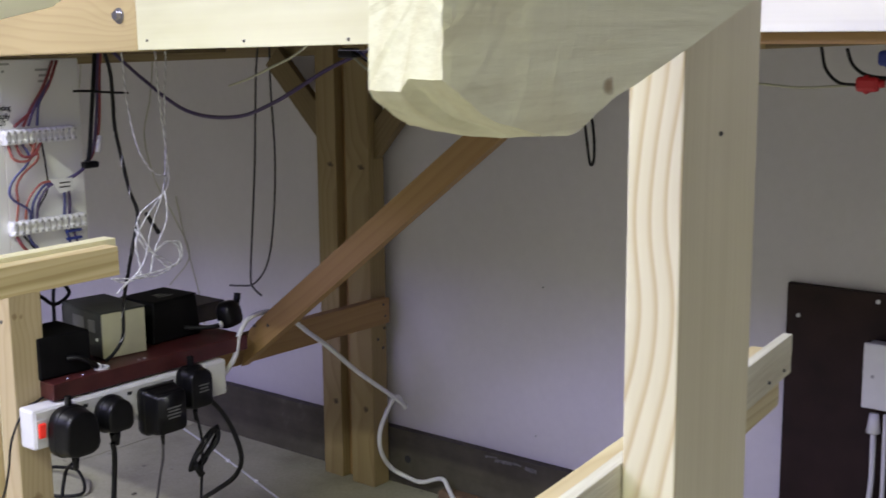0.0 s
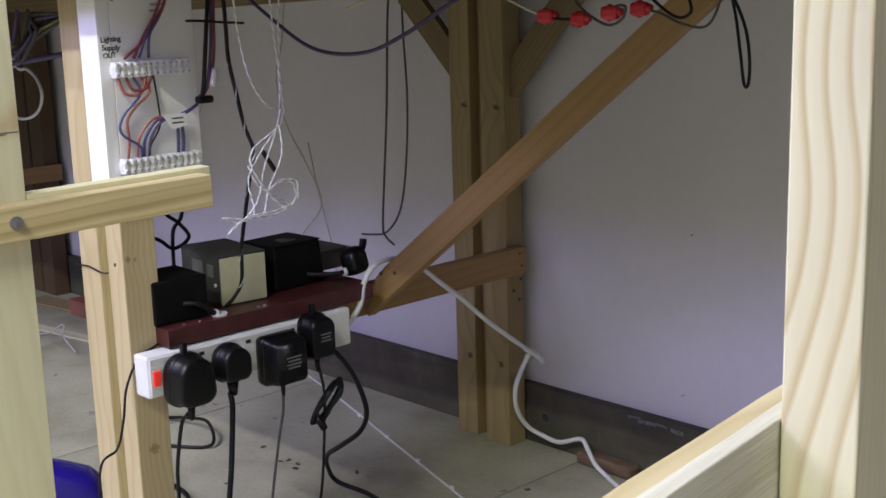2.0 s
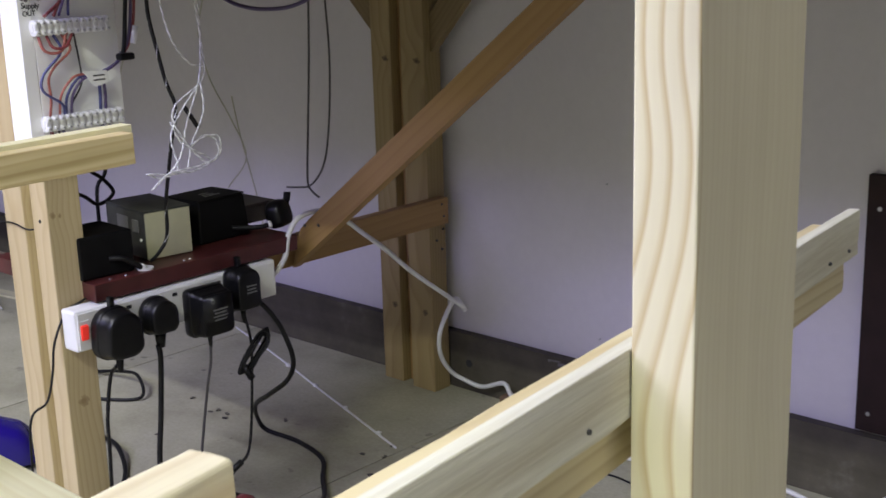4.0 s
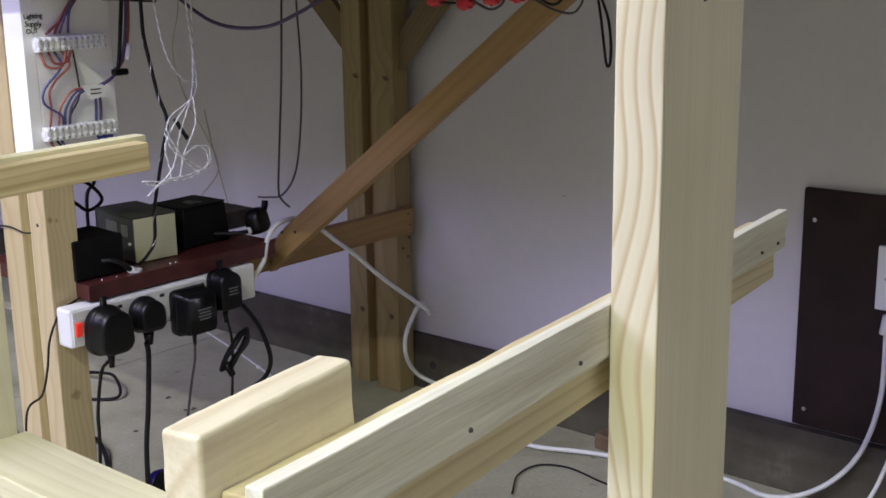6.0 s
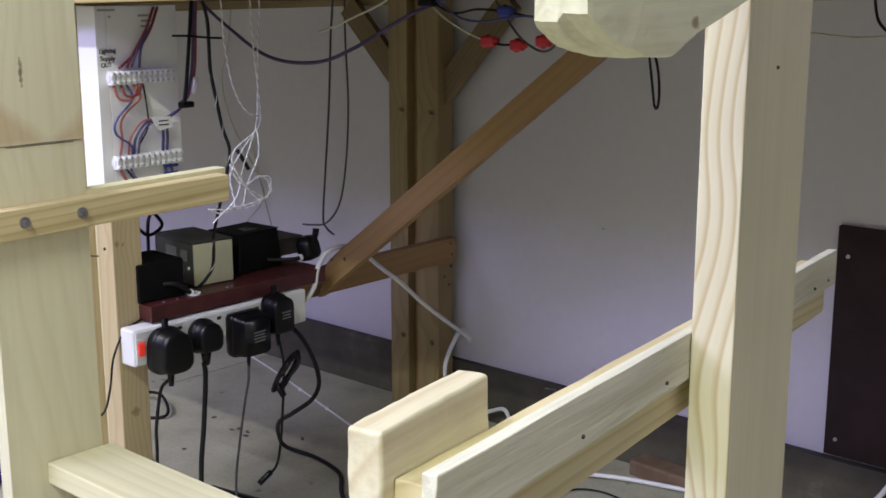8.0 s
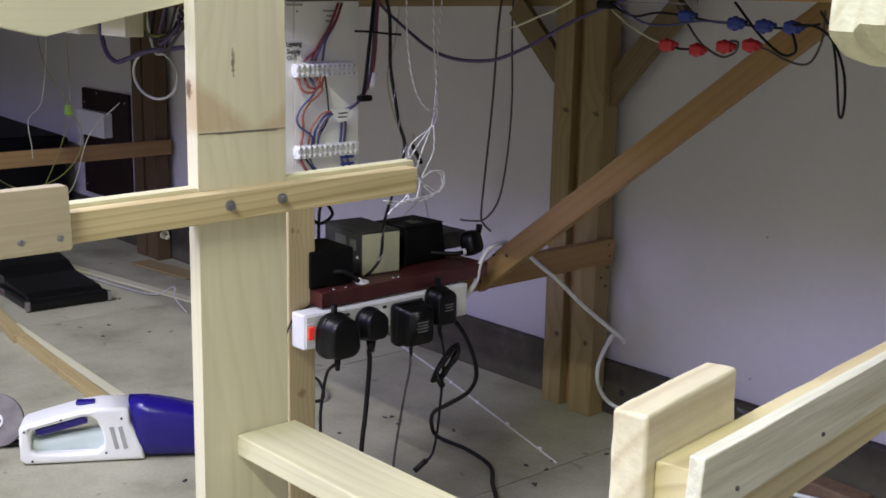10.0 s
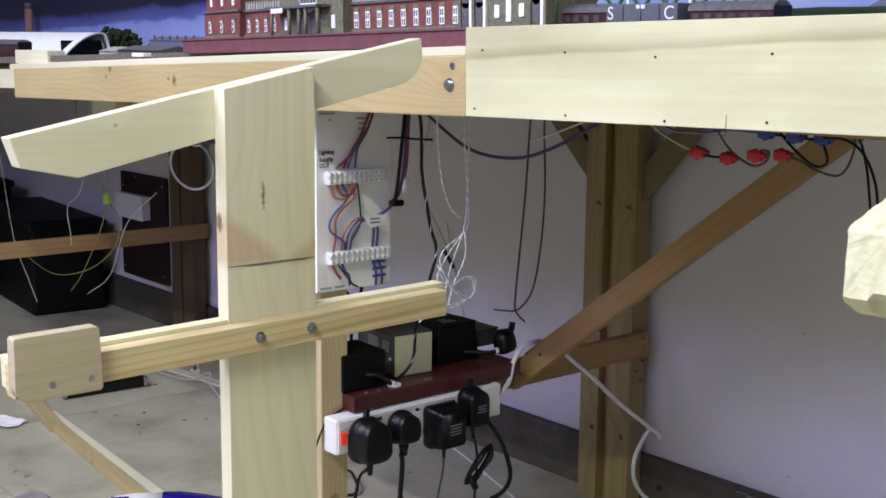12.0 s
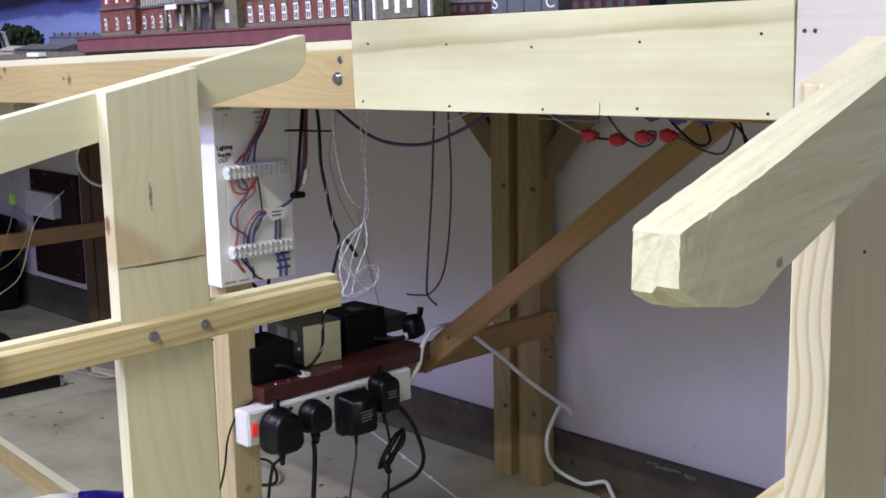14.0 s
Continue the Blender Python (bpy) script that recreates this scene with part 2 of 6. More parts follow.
RIGHT_BLOCK_PINE = timber_mat("planed_block_pine", (0.72, 0.68, 0.52), (0.69, 0.64, 0.48), (0.50, 0.40, 0.25), (0.36, 0.24, 0.13), 26, 0.5, core=(0.05, 0.02), stray=False, sawn=0.5)
WHITED_PLY = timber_mat("whitewashed_ply", (0.66, 0.65, 0.62), (0.64, 0.63, 0.595), (0.60, 0.575, 0.52), (0.5, 0.45, 0.36), 12, 0.3, stray=False)
BLOCK_PINE = timber_mat("sanded_pine", (0.565, 0.505, 0.385), (0.535, 0.47, 0.35), (0.45, 0.375, 0.26), (0.36, 0.24, 0.13), 30, 0.32, stray=False, sawn=0.5)


def stained_post_mat():
    """The wide pale post: a pinkish heartwood stain in a shallow V above the pencil line."""
    mat = timber_mat("stained_post_pine", (0.78, 0.765, 0.60), (0.765, 0.74, 0.57), (0.62, 0.56, 0.39), (0.17, 0.12, 0.075), 46, 0.24, core=(0.14, -0.40),
                     knots=(((0.813, -0.004, 0.366), 0.011, 0.010, 0.6), ((0.840, 0.0098, 0.4085), 0.0042, 0.004, 0.16)), stray=False)
    nt = mat.node_tree
    bsdf = nt.nodes["Principled BSDF"]
    before = bsdf.inputs["Base Color"].links[0].from_socket
    tex = nt.nodes.new("ShaderNodeTexCoord")
    sep = nt.nodes.new("ShaderNodeSeparateXYZ")
    link(nt, tex.outputs["Object"], sep.inputs[0])

    def maths(op, a, b):
        n = nt.nodes.new("ShaderNodeMath")
        n.operation = op
        for s, v in zip(n.inputs, (a, b)):
            if isinstance(v, (int, float)):
                s.default_value = v
            else:
                link(nt, v, s)
        return n.outputs[0]

    across = maths("ABSOLUTE", maths("SUBTRACT", sep.outputs["Z"], 0.437), 0.0)
    up = maths("SUBTRACT", sep.outputs["X"], 0.770)
    wob = maths("MULTIPLY", noise_tex(nt, tex.outputs["Object"], 40.0, 3.0), 0.012)
    inside = maths("MULTIPLY", maths("SUBTRACT", maths("ADD", maths("MULTIPLY", across, 0.75), wob), up), 60.0)
    above = maths("MULTIPLY", maths("ADD", up, wob), 90.0)
    fac = maths("MULTIPLY", maths("MINIMUM", maths("MAXIMUM", inside, 0.0), 1.0), maths("MINIMUM", maths("MAXIMUM", above, 0.0), 1.0))
    stain = mix(nt, 1.0, before, (0.80, 0.66, 0.58), "MULTIPLY")
    link(nt, mix(nt, maths("MULTIPLY", fac, 0.85), before, stain), bsdf.inputs["Base Color"])
    return mat


STAINED_POST = stained_post_mat()
SMEAR = plain_mat("plaster_smear", (0.17, 0.165, 0.155), 0.9, spread=0.4, scale=120)
WHITE_PLASTIC = plain_mat("white_plastic", (0.78, 0.78, 0.78), 0.35, spread=0.03)
BLACK_PLASTIC = plain_mat("black_plastic", (0.0045, 0.0045, 0.0050), 0.36, spread=0.3, scale=90, spec=0.3)
MATT_BLACK = plain_mat("matt_black", (0.005, 0.005, 0.0055), 0.6, spread=0.3, spec=0.15)
BLACK_CABLE = plain_mat("black_cable", (0.007, 0.007, 0.008), 0.5, spread=0.2, spec=0.3)
GREY_CABLE = plain_mat("grey_cable", (0.07, 0.065, 0.065), 0.5, spread=0.2)
WHITE_CABLE = plain_mat("white_cable", (0.72, 0.72, 0.72), 0.45, spread=0.06)
BLUE_WIRE = plain_mat("blue_wire", (0.065, 0.07, 0.21), 0.4)
PURPLE_WIRE = plain_mat("purple_wire", (0.10, 0.07, 0.17), 0.4)
RED_WIRE = plain_mat("red_wire", (0.26, 0.055, 0.06), 0.4)
ORANGE_WIRE = plain_mat("orange_wire", (0.36, 0.11, 0.09), 0.4)
YELLOW_WIRE = plain_mat("yellow_wire", (0.22, 0.23, 0.06), 0.4)
CREAM_WIRE = plain_mat("cream_wire", (0.46, 0.45, 0.34), 0.5)
GREY_STRAND = plain_mat("grey_strand", (0.5, 0.5, 0.5), 0.4)
SILVER_WIRE = plain_mat("silver_wire", (0.86, 0.86, 0.87), 0.3, spread=0.06)
SLOT_GREY = plain_mat("slot_grey", (0.40, 0.40, 0.40), 0.6)
LABEL_GREY = plain_mat("label_grey", (0.16, 0.16, 0.16), 0.4)
STEEL = plain_mat("steel", (0.45, 0.45, 0.47), 0.35, 1.0, 0.15)
DARK_STEEL = plain_mat("dark_steel", (0.08, 0.08, 0.085), 0.45, 0.6, 0.3)
SHELF_RED = plain_mat("stained_shelf", (0.075, 0.018, 0.017), 0.38, spread=0.3, scale=25, bumpy=0.1)
BEIGE_METAL = plain_mat("beige_metal", (0.52, 0.51, 0.35), 0.5, spread=0.05)
GREY_METAL = plain_mat("grey_metal", (0.05, 0.053, 0.05), 0.5, spread=0.2, scale=60)
BROWN_METAL = plain_mat("brown_metal", (0.045, 0.036, 0.032), 0.5, spread=0.2)
BOARD_WHITE = plain_mat("painted_board", (0.90, 0.90, 0.90), 0.55, spread=0.02, scale=15)
INK = plain_mat("black_ink", (0.02, 0.02, 0.025), 0.7)
RED_CONN = plain_mat("red_connector", (0.52, 0.02, 0.03), 0.4)
BLUE_CONN = plain_mat("blue_connector", (0.03, 0.05, 0.28), 0.4)
PANEL_BROWN = plain_mat("brown_panel", (0.024, 0.012, 0.0105), 0.6, spread=0.3, scale=18, spec=0.25, bumpy=0.1)
VAC_WHITE = plain_mat("vacuum_white", (0.86, 0.86, 0.86), 0.35, spread=0.02)
VAC_MINT = plain_mat("vacuum_mint", (0.66, 0.76, 0.74), 0.4, spread=0.02)
VAC_BLUE = plain_mat("vacuum_blue", (0.016, 0.008, 0.20), 0.22, spread=0.2, scale=6)
PAPER = plain_mat("paper", (0.8, 0.8, 0.8), 0.8, spread=0.04)
MAROON = plain_mat("maroon_edge", (0.15, 0.05, 0.065), 0.6, spread=0.15, scale=50, large=0.15)
BRICK_RED = plain_mat("model_brick", (0.21, 0.065, 0.056), 0.7, spread=0.4, scale=260, large=0.35)
STONE = plain_mat("model_stone", (0.15, 0.148, 0.10), 0.8, spread=0.3, scale=160)
CHIMNEY_BRICK = plain_mat("chimney_brick", (0.27, 0.17, 0.14), 0.8, spread=0.3, scale=150)
SLATE = plain_mat("model_slate", (0.10, 0.10, 0.105), 0.7, spread=0.25, scale=120)
HAZE_BLUE = plain_mat("blue_grey_paint", (0.15, 0.17, 0.24), 0.8, spread=0.15, scale=80)
PALE_STONE = plain_mat("pale_stone", (0.38, 0.37, 0.32), 0.8, spread=0.15)
COACH = plain_mat("coach_maroon", (0.055, 0.013, 0.016), 0.35, spread=0.2)
WAGON = plain_mat("wagon_grey", (0.10, 0.11, 0.13), 0.6, spread=0.15, scale=120)
GREEN_POST = plain_mat("green_paint", (0.02, 0.13, 0.035), 0.4)
FOLIAGE = plain_mat("scatter_foliage", (0.014, 0.034, 0.008), 0.9, spread=0.5, scale=200, bumpy=0.6)
CANVAS = plain_mat("white_roof", (0.88, 0.92, 0.89), 0.6, spread=0.03)
TAN_BOARD = plain_mat("tan_block", (0.15, 0.095, 0.06), 0.75, spread=0.2)
DUST_BLOCK = plain_mat("cork_top", (0.11, 0.10, 0.08), 0.9, spread=0.3, scale=150)


def wall_mat():
    mat, nt, bsdf = shader("wall_paint")
    vec = coords(nt, vary=False)
    fine = noise_tex(nt, vec, 60.0, 5.0, 0.6)
    broad = noise_tex(nt, vec, 1.6, 3.0)
    col = mix(nt, 1.0, ramp(nt, broad, [(0.3, (0.655, 0.63, 0.64)), (0.7, (0.745, 0.72, 0.73))]),
              ramp(nt, fine, [(0.3, (0.96, 0.96, 0.96)), (0.7, (1.0, 1.0, 1.0))]), "MULTIPLY")
    link(nt, col, bsdf.inputs["Base Color"])
    bsdf.inputs["Roughness"].default_value = 0.85
    bump(nt, bsdf, fine, 0.15, 0.001)
    return mat


def floor_mat():
    mat, nt, bsdf = shader("floor_panel")
    vec = coords(nt)
    fine = noise_tex(nt, vec, 140.0, 5.0, 0.65)
    stain = noise_tex(nt, vec, 5.0, 6.0, 0.62)
    speck = noise_tex(nt, vec, 26.0, 2.0)
    base = ramp(nt, stain, [(0.28, (0.265, 0.25, 0.175)), (0.5, (0.395, 0.38, 0.28)), (0.72, (0.47, 0.455, 0.345))])
    base = mix(nt, 1.0, base, ramp(nt, fine, [(0.3, (0.86, 0.86, 0.86)), (0.7, (1.06, 1.06, 1.06))]), "MULTIPLY")
    base = mix(nt, ramp(nt, speck, [(0.7, (0, 0, 0)), (0.78, (0.7, 0.7, 0.7))]), base, (0.09, 0.08, 0.07))
    link(nt, base, bsdf.inputs["Base Color"])
    bsdf.inputs["Roughness"].default_value = 0.62
    bump(nt, bsdf, fine, 0.2, 0.001)
    return mat


def plinth_mat():
    mat, nt, bsdf = shader("dusty_plinth")
    vec = coords(nt, (1, 1, 1), False)
    n = noise_tex(nt, vec, 9.0, 6.0, 0.65)
    long = noise_tex(nt, coords(nt, (2, 30, 30), False), 2.0, 4.0)
    base = ramp(nt, n, [(0.3, (0.055, 0.048, 0.034)), (0.62, (0.10, 0.09, 0.064)), (0.86, (0.24, 0.225, 0.19))])
    base = mix(nt, 0.6, base, ramp(nt, long, [(0.3, (0.7, 0.68, 0.62)), (0.7, (1.05, 1.05, 1.05))]), "MULTIPLY")
    link(nt, base, bsdf.inputs["Base Color"])
    bsdf.inputs["Roughness"].default_value = 0.8
    bump(nt, bsdf, n, 0.3, 0.002)
    return mat


def sky_paint_mat():
    """Printed back scene: a dark storm cloud over a pale blue horizon, clearing to open blue towards +x."""
    mat, nt, bsdf = shader("printed_sky")
    tex = nt.nodes.new("ShaderNodeTexCoord")
    sep = nt.nodes.new("ShaderNodeSeparateXYZ")
    link(nt, tex.outputs["Object"], sep.inputs[0])
    puff = noise_tex(nt, coords(nt, (1.0, 1, 3.0), False), 4.0, 5.0, 0.6)

    def maths(op, a, b):
        n = nt.nodes.new("ShaderNodeMath")
        n.operation = op
        for s, v in zip(n.inputs, (a, b)):
            if isinstance(v, (int, float)):
                s.default_value = v
            else:
                link(nt, v, s)
        return n.outputs[0]

    # cloud base rises towards +x; puffs break its edge
    level = maths("ADD", sep.outputs["Z"], maths("MULTIPLY", sep.outputs["X"], -0.03))
    level = maths("ADD", level, maths("MULTIPLY", puff, 0.07))
    cloud = ramp(nt, maths("ADD", level, 0.28), [(0.17, (0.42, 0.52, 0.95)), (0.205, (0.33, 0.43, 0.90)), (0.215, (0.14, 0.17, 0.50)), (0.242, (0.09, 0.11, 0.36)), (0.262, (0.022, 0.024, 0.062)), (0.36, (0.015, 0.016, 0.042))])
    side = nt.nodes.new("ShaderNodeMapRange")
    side.inputs["From Min"].default_value, side.inputs["From Max"].default_value = -0.6, 0.5
    link(nt, sep.outputs["X"], side.inputs["Value"])
    blue = ramp(nt, puff, [(0.36, (0.19, 0.29, 0.60)), (0.55, (0.33, 0.42, 0.66)), (0.70, (0.47, 0.52, 0.66))])
    link(nt, mix(nt, side.outputs[0], cloud, blue), bsdf.inputs["Base Color"])
    bsdf.inputs["Roughness"].default_value = 0.5
    return mat


# for unseen walls and ceiling; the grey is chosen to keep bounced light low
LOW_BOUNCE_GREY = plain_mat("low_bounce_grey", (0.36, 0.35, 0.35), 0.85, spread=0.05, scale=8, large=0.1)
JOINT_DUST = plain_mat("joint_dust", (0.09, 0.08, 0.065), 0.9, spread=0.3)
WALL, FLOOR, PLINTH, SKY_PAINT = wall_mat(), floor_mat(), plinth_mat(), sky_paint_mat()
GLOW = bpy.data.materials.new("neon_switch")
GLOW.use_nodes = True
GLOW.node_tree.nodes["Principled BSDF"].inputs["Base Color"].default_value = (0.8, 0.03, 0.02, 1)
GLOW.node_tree.nodes["Principled BSDF"].inputs["Emission Color"].default_value = (1.0, 0.06, 0.04, 1)
GLOW.node_tree.nodes["Principled BSDF"].inputs["Emission Strength"].default_value = 0.3
TUBE_LIT = bpy.data.materials.new("lit_tube")
TUBE_LIT.use_nodes = True
TUBE_LIT.node_tree.nodes["Principled BSDF"].inputs["Emission Color"].default_value = (1.0, 0.98, 0.95, 1)
TUBE_LIT.node_tree.nodes["Principled BSDF"].inputs["Emission Strength"].default_value = 3.0


# ---- mesh helpers ----
def box_bm(sx, sy, sz, bevel=0.0, segments=2, at=(0, 0, 0)):
    bm = bmesh.new()
    bmesh.ops.create_cube(bm, size=1.0)
    bmesh.ops.scale(bm, vec=(sx, sy, sz), verts=bm.verts)
    if bevel:
        bmesh.ops.bevel(bm, geom=list(bm.edges), offset=bevel, segments=segments, affect="EDGES", profile=0.5)
    bmesh.ops.translate(bm, vec=at, verts=bm.verts)
    return bm


def cyl_bm(radius, depth, segments=20, top=None, bevel=0.0, m=Matrix()):
    bm = bmesh.new()
    bmesh.ops.create_cone(bm, cap_ends=True, segments=segments, radius1=radius, radius2=radius if top is None else top, depth=depth)
    if bevel:
        edges = [e for e in bm.edges if len(e.link_faces) == 2 and any(len(f.verts) > 4 for f in e.link_faces)]
        bmesh.ops.bevel(bm, geom=edges, offset=bevel, segments=2, affect="EDGES", profile=0.5)
    bmesh.ops.transform(bm, matrix=m, verts=bm.verts)
    return bm


def profile_bm(points, depth, bevel=0.0):
    """A flat outline in x and z, extruded along y by depth, centred on y = 0."""
    bm = bmesh.new()
    verts = [bm.verts.new((x, -depth / 2, z)) for x, z in points]
    face = bm.faces.new(verts)
    out = bmesh.ops.extrude_face_region(bm, geom=[face])
    bmesh.ops.translate(bm, vec=(0, depth, 0), verts=[v for v in out["geom"] if isinstance(v, bmesh.types.BMVert)])
    bmesh.ops.recalc_face_normals(bm, faces=bm.faces)
    if bevel:
        bmesh.ops.bevel(bm, geom=list(bm.edges), offset=bevel, segments=2, affect="EDGES", profile=0.5)
    return bm


def rough_up(bm, amount, scale, seed=0.0, cuts=0):
    """Sawn or worn unevenness."""
    if cuts:
        bmesh.ops.subdivide_edges(bm, edges=list(bm.edges), cuts=cuts, use_grid_fill=True)
    for v in bm.verts:
        v.co += noise.noise_vector(v.co * scale + Vector((seed, seed, seed))) * amount
    return bm


def join_bm(*parts):
    out = bmesh.new()
    for b in parts:
        me = bpy.data.meshes.new("joined")
        b.to_mesh(me)
        b.free()
        out.from_mesh(me)
        bpy.data.meshes.remove(me)
    return out


def moved(bm, m):
    bmesh.ops.transform(bm, matrix=m, verts=bm.verts)
    return bm


def mesh_ob(name, bm, material, m=Matrix(), smooth=False):
    me = bpy.data.meshes.new(name)
    bm.to_mesh(me)
    bm.free()
    me.materials.append(material)
    if smooth:
        for p in me.polygons:
            p.use_smooth = True
    ob = new(name, me)
    ob.matrix_world = m
    return ob


def part(name, bm, material, parent, label="", m=Matrix(), smooth=False):
    ob = mesh_ob(name, bm, material, m, smooth)
    ob.parent = parent
    ob.matrix_parent_inverse = Matrix()
    ob.matrix_basis = m
    if label:
        tagged(ob, label)
    return ob


def thing(name, at, label, category, group="", rz=0.0, kind=""):
    ob = new(name)
    ob.empty_display_size = 0.02
    ob.matrix_world = pose(*at, 0, 0, rz)
    return tagged(ob, label, category, group, kind)


def spline(points, steps=8):
    """Catmull-Rom through the points."""
    pts = [Vector(p) for p in points]
    pts = [2 * pts[0] - pts[1], *pts, 2 * pts[-1] - pts[-2]]
    out = []
    for a, b, c, d in zip(pts, pts[1:], pts[2:], pts[3:]):
        for i in range(steps):
            t = i / steps
            out.append(0.5 * (2 * b + (c - a) * t + (2 * a - 5 * b + 4 * c - d) * t * t + (3 * b - a - 3 * c + d) * t ** 3))
    out.append(pts[-2])
    return out


def tube_bm(points, radius, sides=8, steps=8, straight=False):
    path = [Vector(p) for p in points] if straight else spline(points, steps)
    bm = bmesh.new()
    rings, up = [], Vector((0.31, 0.17, 0.93))
    for i, p in enumerate(path):
        way = (path[min(i + 1, len(path) - 1)] - path[max(i - 1, 0)]).normalized()
        side = way.cross(up)
        if side.length < 1e-4:
            side = way.orthogonal()
        side.normalize()
        up = side.cross(way).normalized()
        rings.append([bm.verts.new(p + radius * (math.cos(a) * side + math.sin(a) * up)) for a in (2 * math.pi * k / sides for k in range(sides))])
    for r, s in zip(rings, rings[1:]):
        for k in range(sides):
            bm.faces.new((r[k], r[(k + 1) % sides], s[(k + 1) % sides], s[k]))
    bm.faces.new(rings[0][::-1])
    bm.faces.new(rings[-1])
    return bm


def cable(name, points, radius, material, label, category="cable", group="", steps=8):
    return tagged(mesh_ob(name, tube_bm(points, radius, 8, steps), material, smooth=True), label, category, group)


def board(name, x, y, z, material, label="", category="", group="", parent=None, bevel=0.0012, long="x", kind="", turn=None):
    """A length of timber between two corners, with its grain along the given axis."""
    size = Vector((x[1] - x[0], y[1] - y[0], z[1] - z[0]))
    mid = Vector(((x[0] + x[1]) / 2, (y[0] + y[1]) / 2, (z[0] + z[1]) / 2))
    turns = {"x": Matrix(), "y": pose(0, 0, 0, 0, 0, 90), "z": pose(0, 0, 0, 0, -90, 0)}[long]
    local = {"x": size, "y": Vector((size.y, size.x, size.z)), "z": Vector((size.z, size.y, size.x))}[long]
    bm = box_bm(*local, bevel)
    m = Matrix.Translation(mid) @ (turn or Matrix()) @ turns
    if parent:
        return part(name, bm, material, parent, label, parent.matrix_world.inverted() @ m)
    ob = mesh_ob(name, bm, material, m)
    return tagged(ob, label, category, group, kind)


def screw(parent, at, normal, radius=0.004, name="screw_head", material=None):
    """A countersunk cross-head screw, sunk flush with a face."""
    m = Matrix.Translation(at) @ Vector(normal).to_track_quat("Z", "Y").to_matrix().to_4x4()
    bm = join_bm(cyl_bm(radius, 0.0016, 14, radius * 0.8), box_bm(radius * 1.2, radius * 0.3, 0.0004, at=(0, 0, 0.0009)), box_bm(radius * 0.3, radius * 1.2, 0.0004, at=(0, 0, 0.0009)))
    return part(name, bm, material or STEEL, parent, "", parent.matrix_world.inverted() @ m)


def washer_bolt(parent, at, normal, radius=0.007):
    m = Matrix.Translation(at) @ Vector(normal).to_track_quat("Z", "Y").to_matrix().to_4x4()
    bm = join_bm(cyl_bm(radius, 0.0016, 18), cyl_bm(radius * 0.62, 0.006, 6, m=pose(0, 0, 0.003)))
    return part("bolt", bm, STEEL, parent, "", parent.matrix_world.inverted() @ m)


# ---- structure ----
WALL_Y = 1.745
board("wall_north", (-6.2, 2.2), (WALL_Y, WALL_Y + 0.12), (0, 2.75), WALL, "white-painted plaster wall behind the layout frame", "wall", bevel=0, kind="structure")
# unseen wall; the opening is added for the blue fill lamp
south = thing("wall_south", (-2.0, -1.78, 0), "plain unseen room wall with an added opening for the blue fill", "wall", kind="structure")
for sx, sz in (((-6.2, -2.75), (0, 2.75)), ((0.15, 1.3), (0, 2.75)), ((-2.75, 0.15), (0, 1.88)), ((-2.75, 0.15), (2.52, 2.75))):
    board("wall_piece", sx, (-1.84, -1.72), sz, LOW_BOUNCE_GREY, parent=south, bevel=0)
board("wall_west", (-6.32, -6.2), (-1.84, WALL_Y + 0.12), (0, 2.75), LOW_BOUNCE_GREY, "plain unseen room wall, dull grey to cut bounced light", "wall", bevel=0, kind="structure")
# unseen wall, set close in to lessen bounced light on the right
board("wall_east", (1.3, 1.42), (-1.84, WALL_Y + 0.12), (0, 2.75), LOW_BOUNCE_GREY, "plain unseen room wall, dull grey to cut bounced light", "wall", bevel=0, kind="structure")
board("ceiling", (-6.32, 2.32), (-1.84, WALL_Y + 0.12), (2.75, 2.85), LOW_BOUNCE_GREY, "plain unseen ceiling, dull grey to cut bounced light", "ceiling", bevel=0, kind="structure")
plinth = tagged(mesh_ob("baseboard", rough_up(box_bm(8.4, 0.02, 0.116, at=(-2.0, WALL_Y - 0.01, 0.058)), 0.0015, 9.0, 3.0, 0), PLINTH), "dusty grey timber plinth along the wall foot", "baseboard", kind="structure")
for k, (x, z, w, h) in enumerate(((-1.105, 0.109, 0.030, 0.004), (-1.075, 0.105, 0.040, 0.006), (-1.045, 0.107, 0.024, 0.004), (-1.012, 0.103, 0.026, 0.007))):
    smear = rough_up(box_bm(w, 0.0008, h, 0.0, at=(0, 0, 0)), 0.0018, 200.0, k * 2.3, 6)
    part("plaster_smear", smear, SMEAR, plinth, "pale plaster smear", pose(x, WALL_Y - 0.0215, z, 0, 4 * k - 6, 0))
part("knot_hole", cyl_bm(0.008, 0.001, 14, m=pose(-1.318, WALL_Y - 0.0215, 0.057, 90, 0, 0)), INK, plinth, "dark knot hole")
floor = tagged(mesh_ob("floor", box_bm(8.6, 4.5, 0.1, at=(-2.0, -0.4, -0.056)), JOINT_DUST), "worn grey-brown floor of large panels with narrow joints", "floor", kind="structure")

# ---- layout frame: tabletop, beams, fascia ----
tagged(mesh_ob("layout_tabletop", box_bm(2.05, 0.945, 0.014, at=(0.175, 1.2665, 0.984)), DUST_BLOCK), "thin scenic baseboard top carrying the model railway", "tabletop")
tagged(mesh_ob("layout_tabletop", box_bm(4.2, 0.93, 0.014, at=(-2.1, 0, 0)), DUST_BLOCK, pose(-0.852, 1.272, 0.984, 0, -1.4, 0)), "long scenic baseboard top carrying the model station", "tabletop")

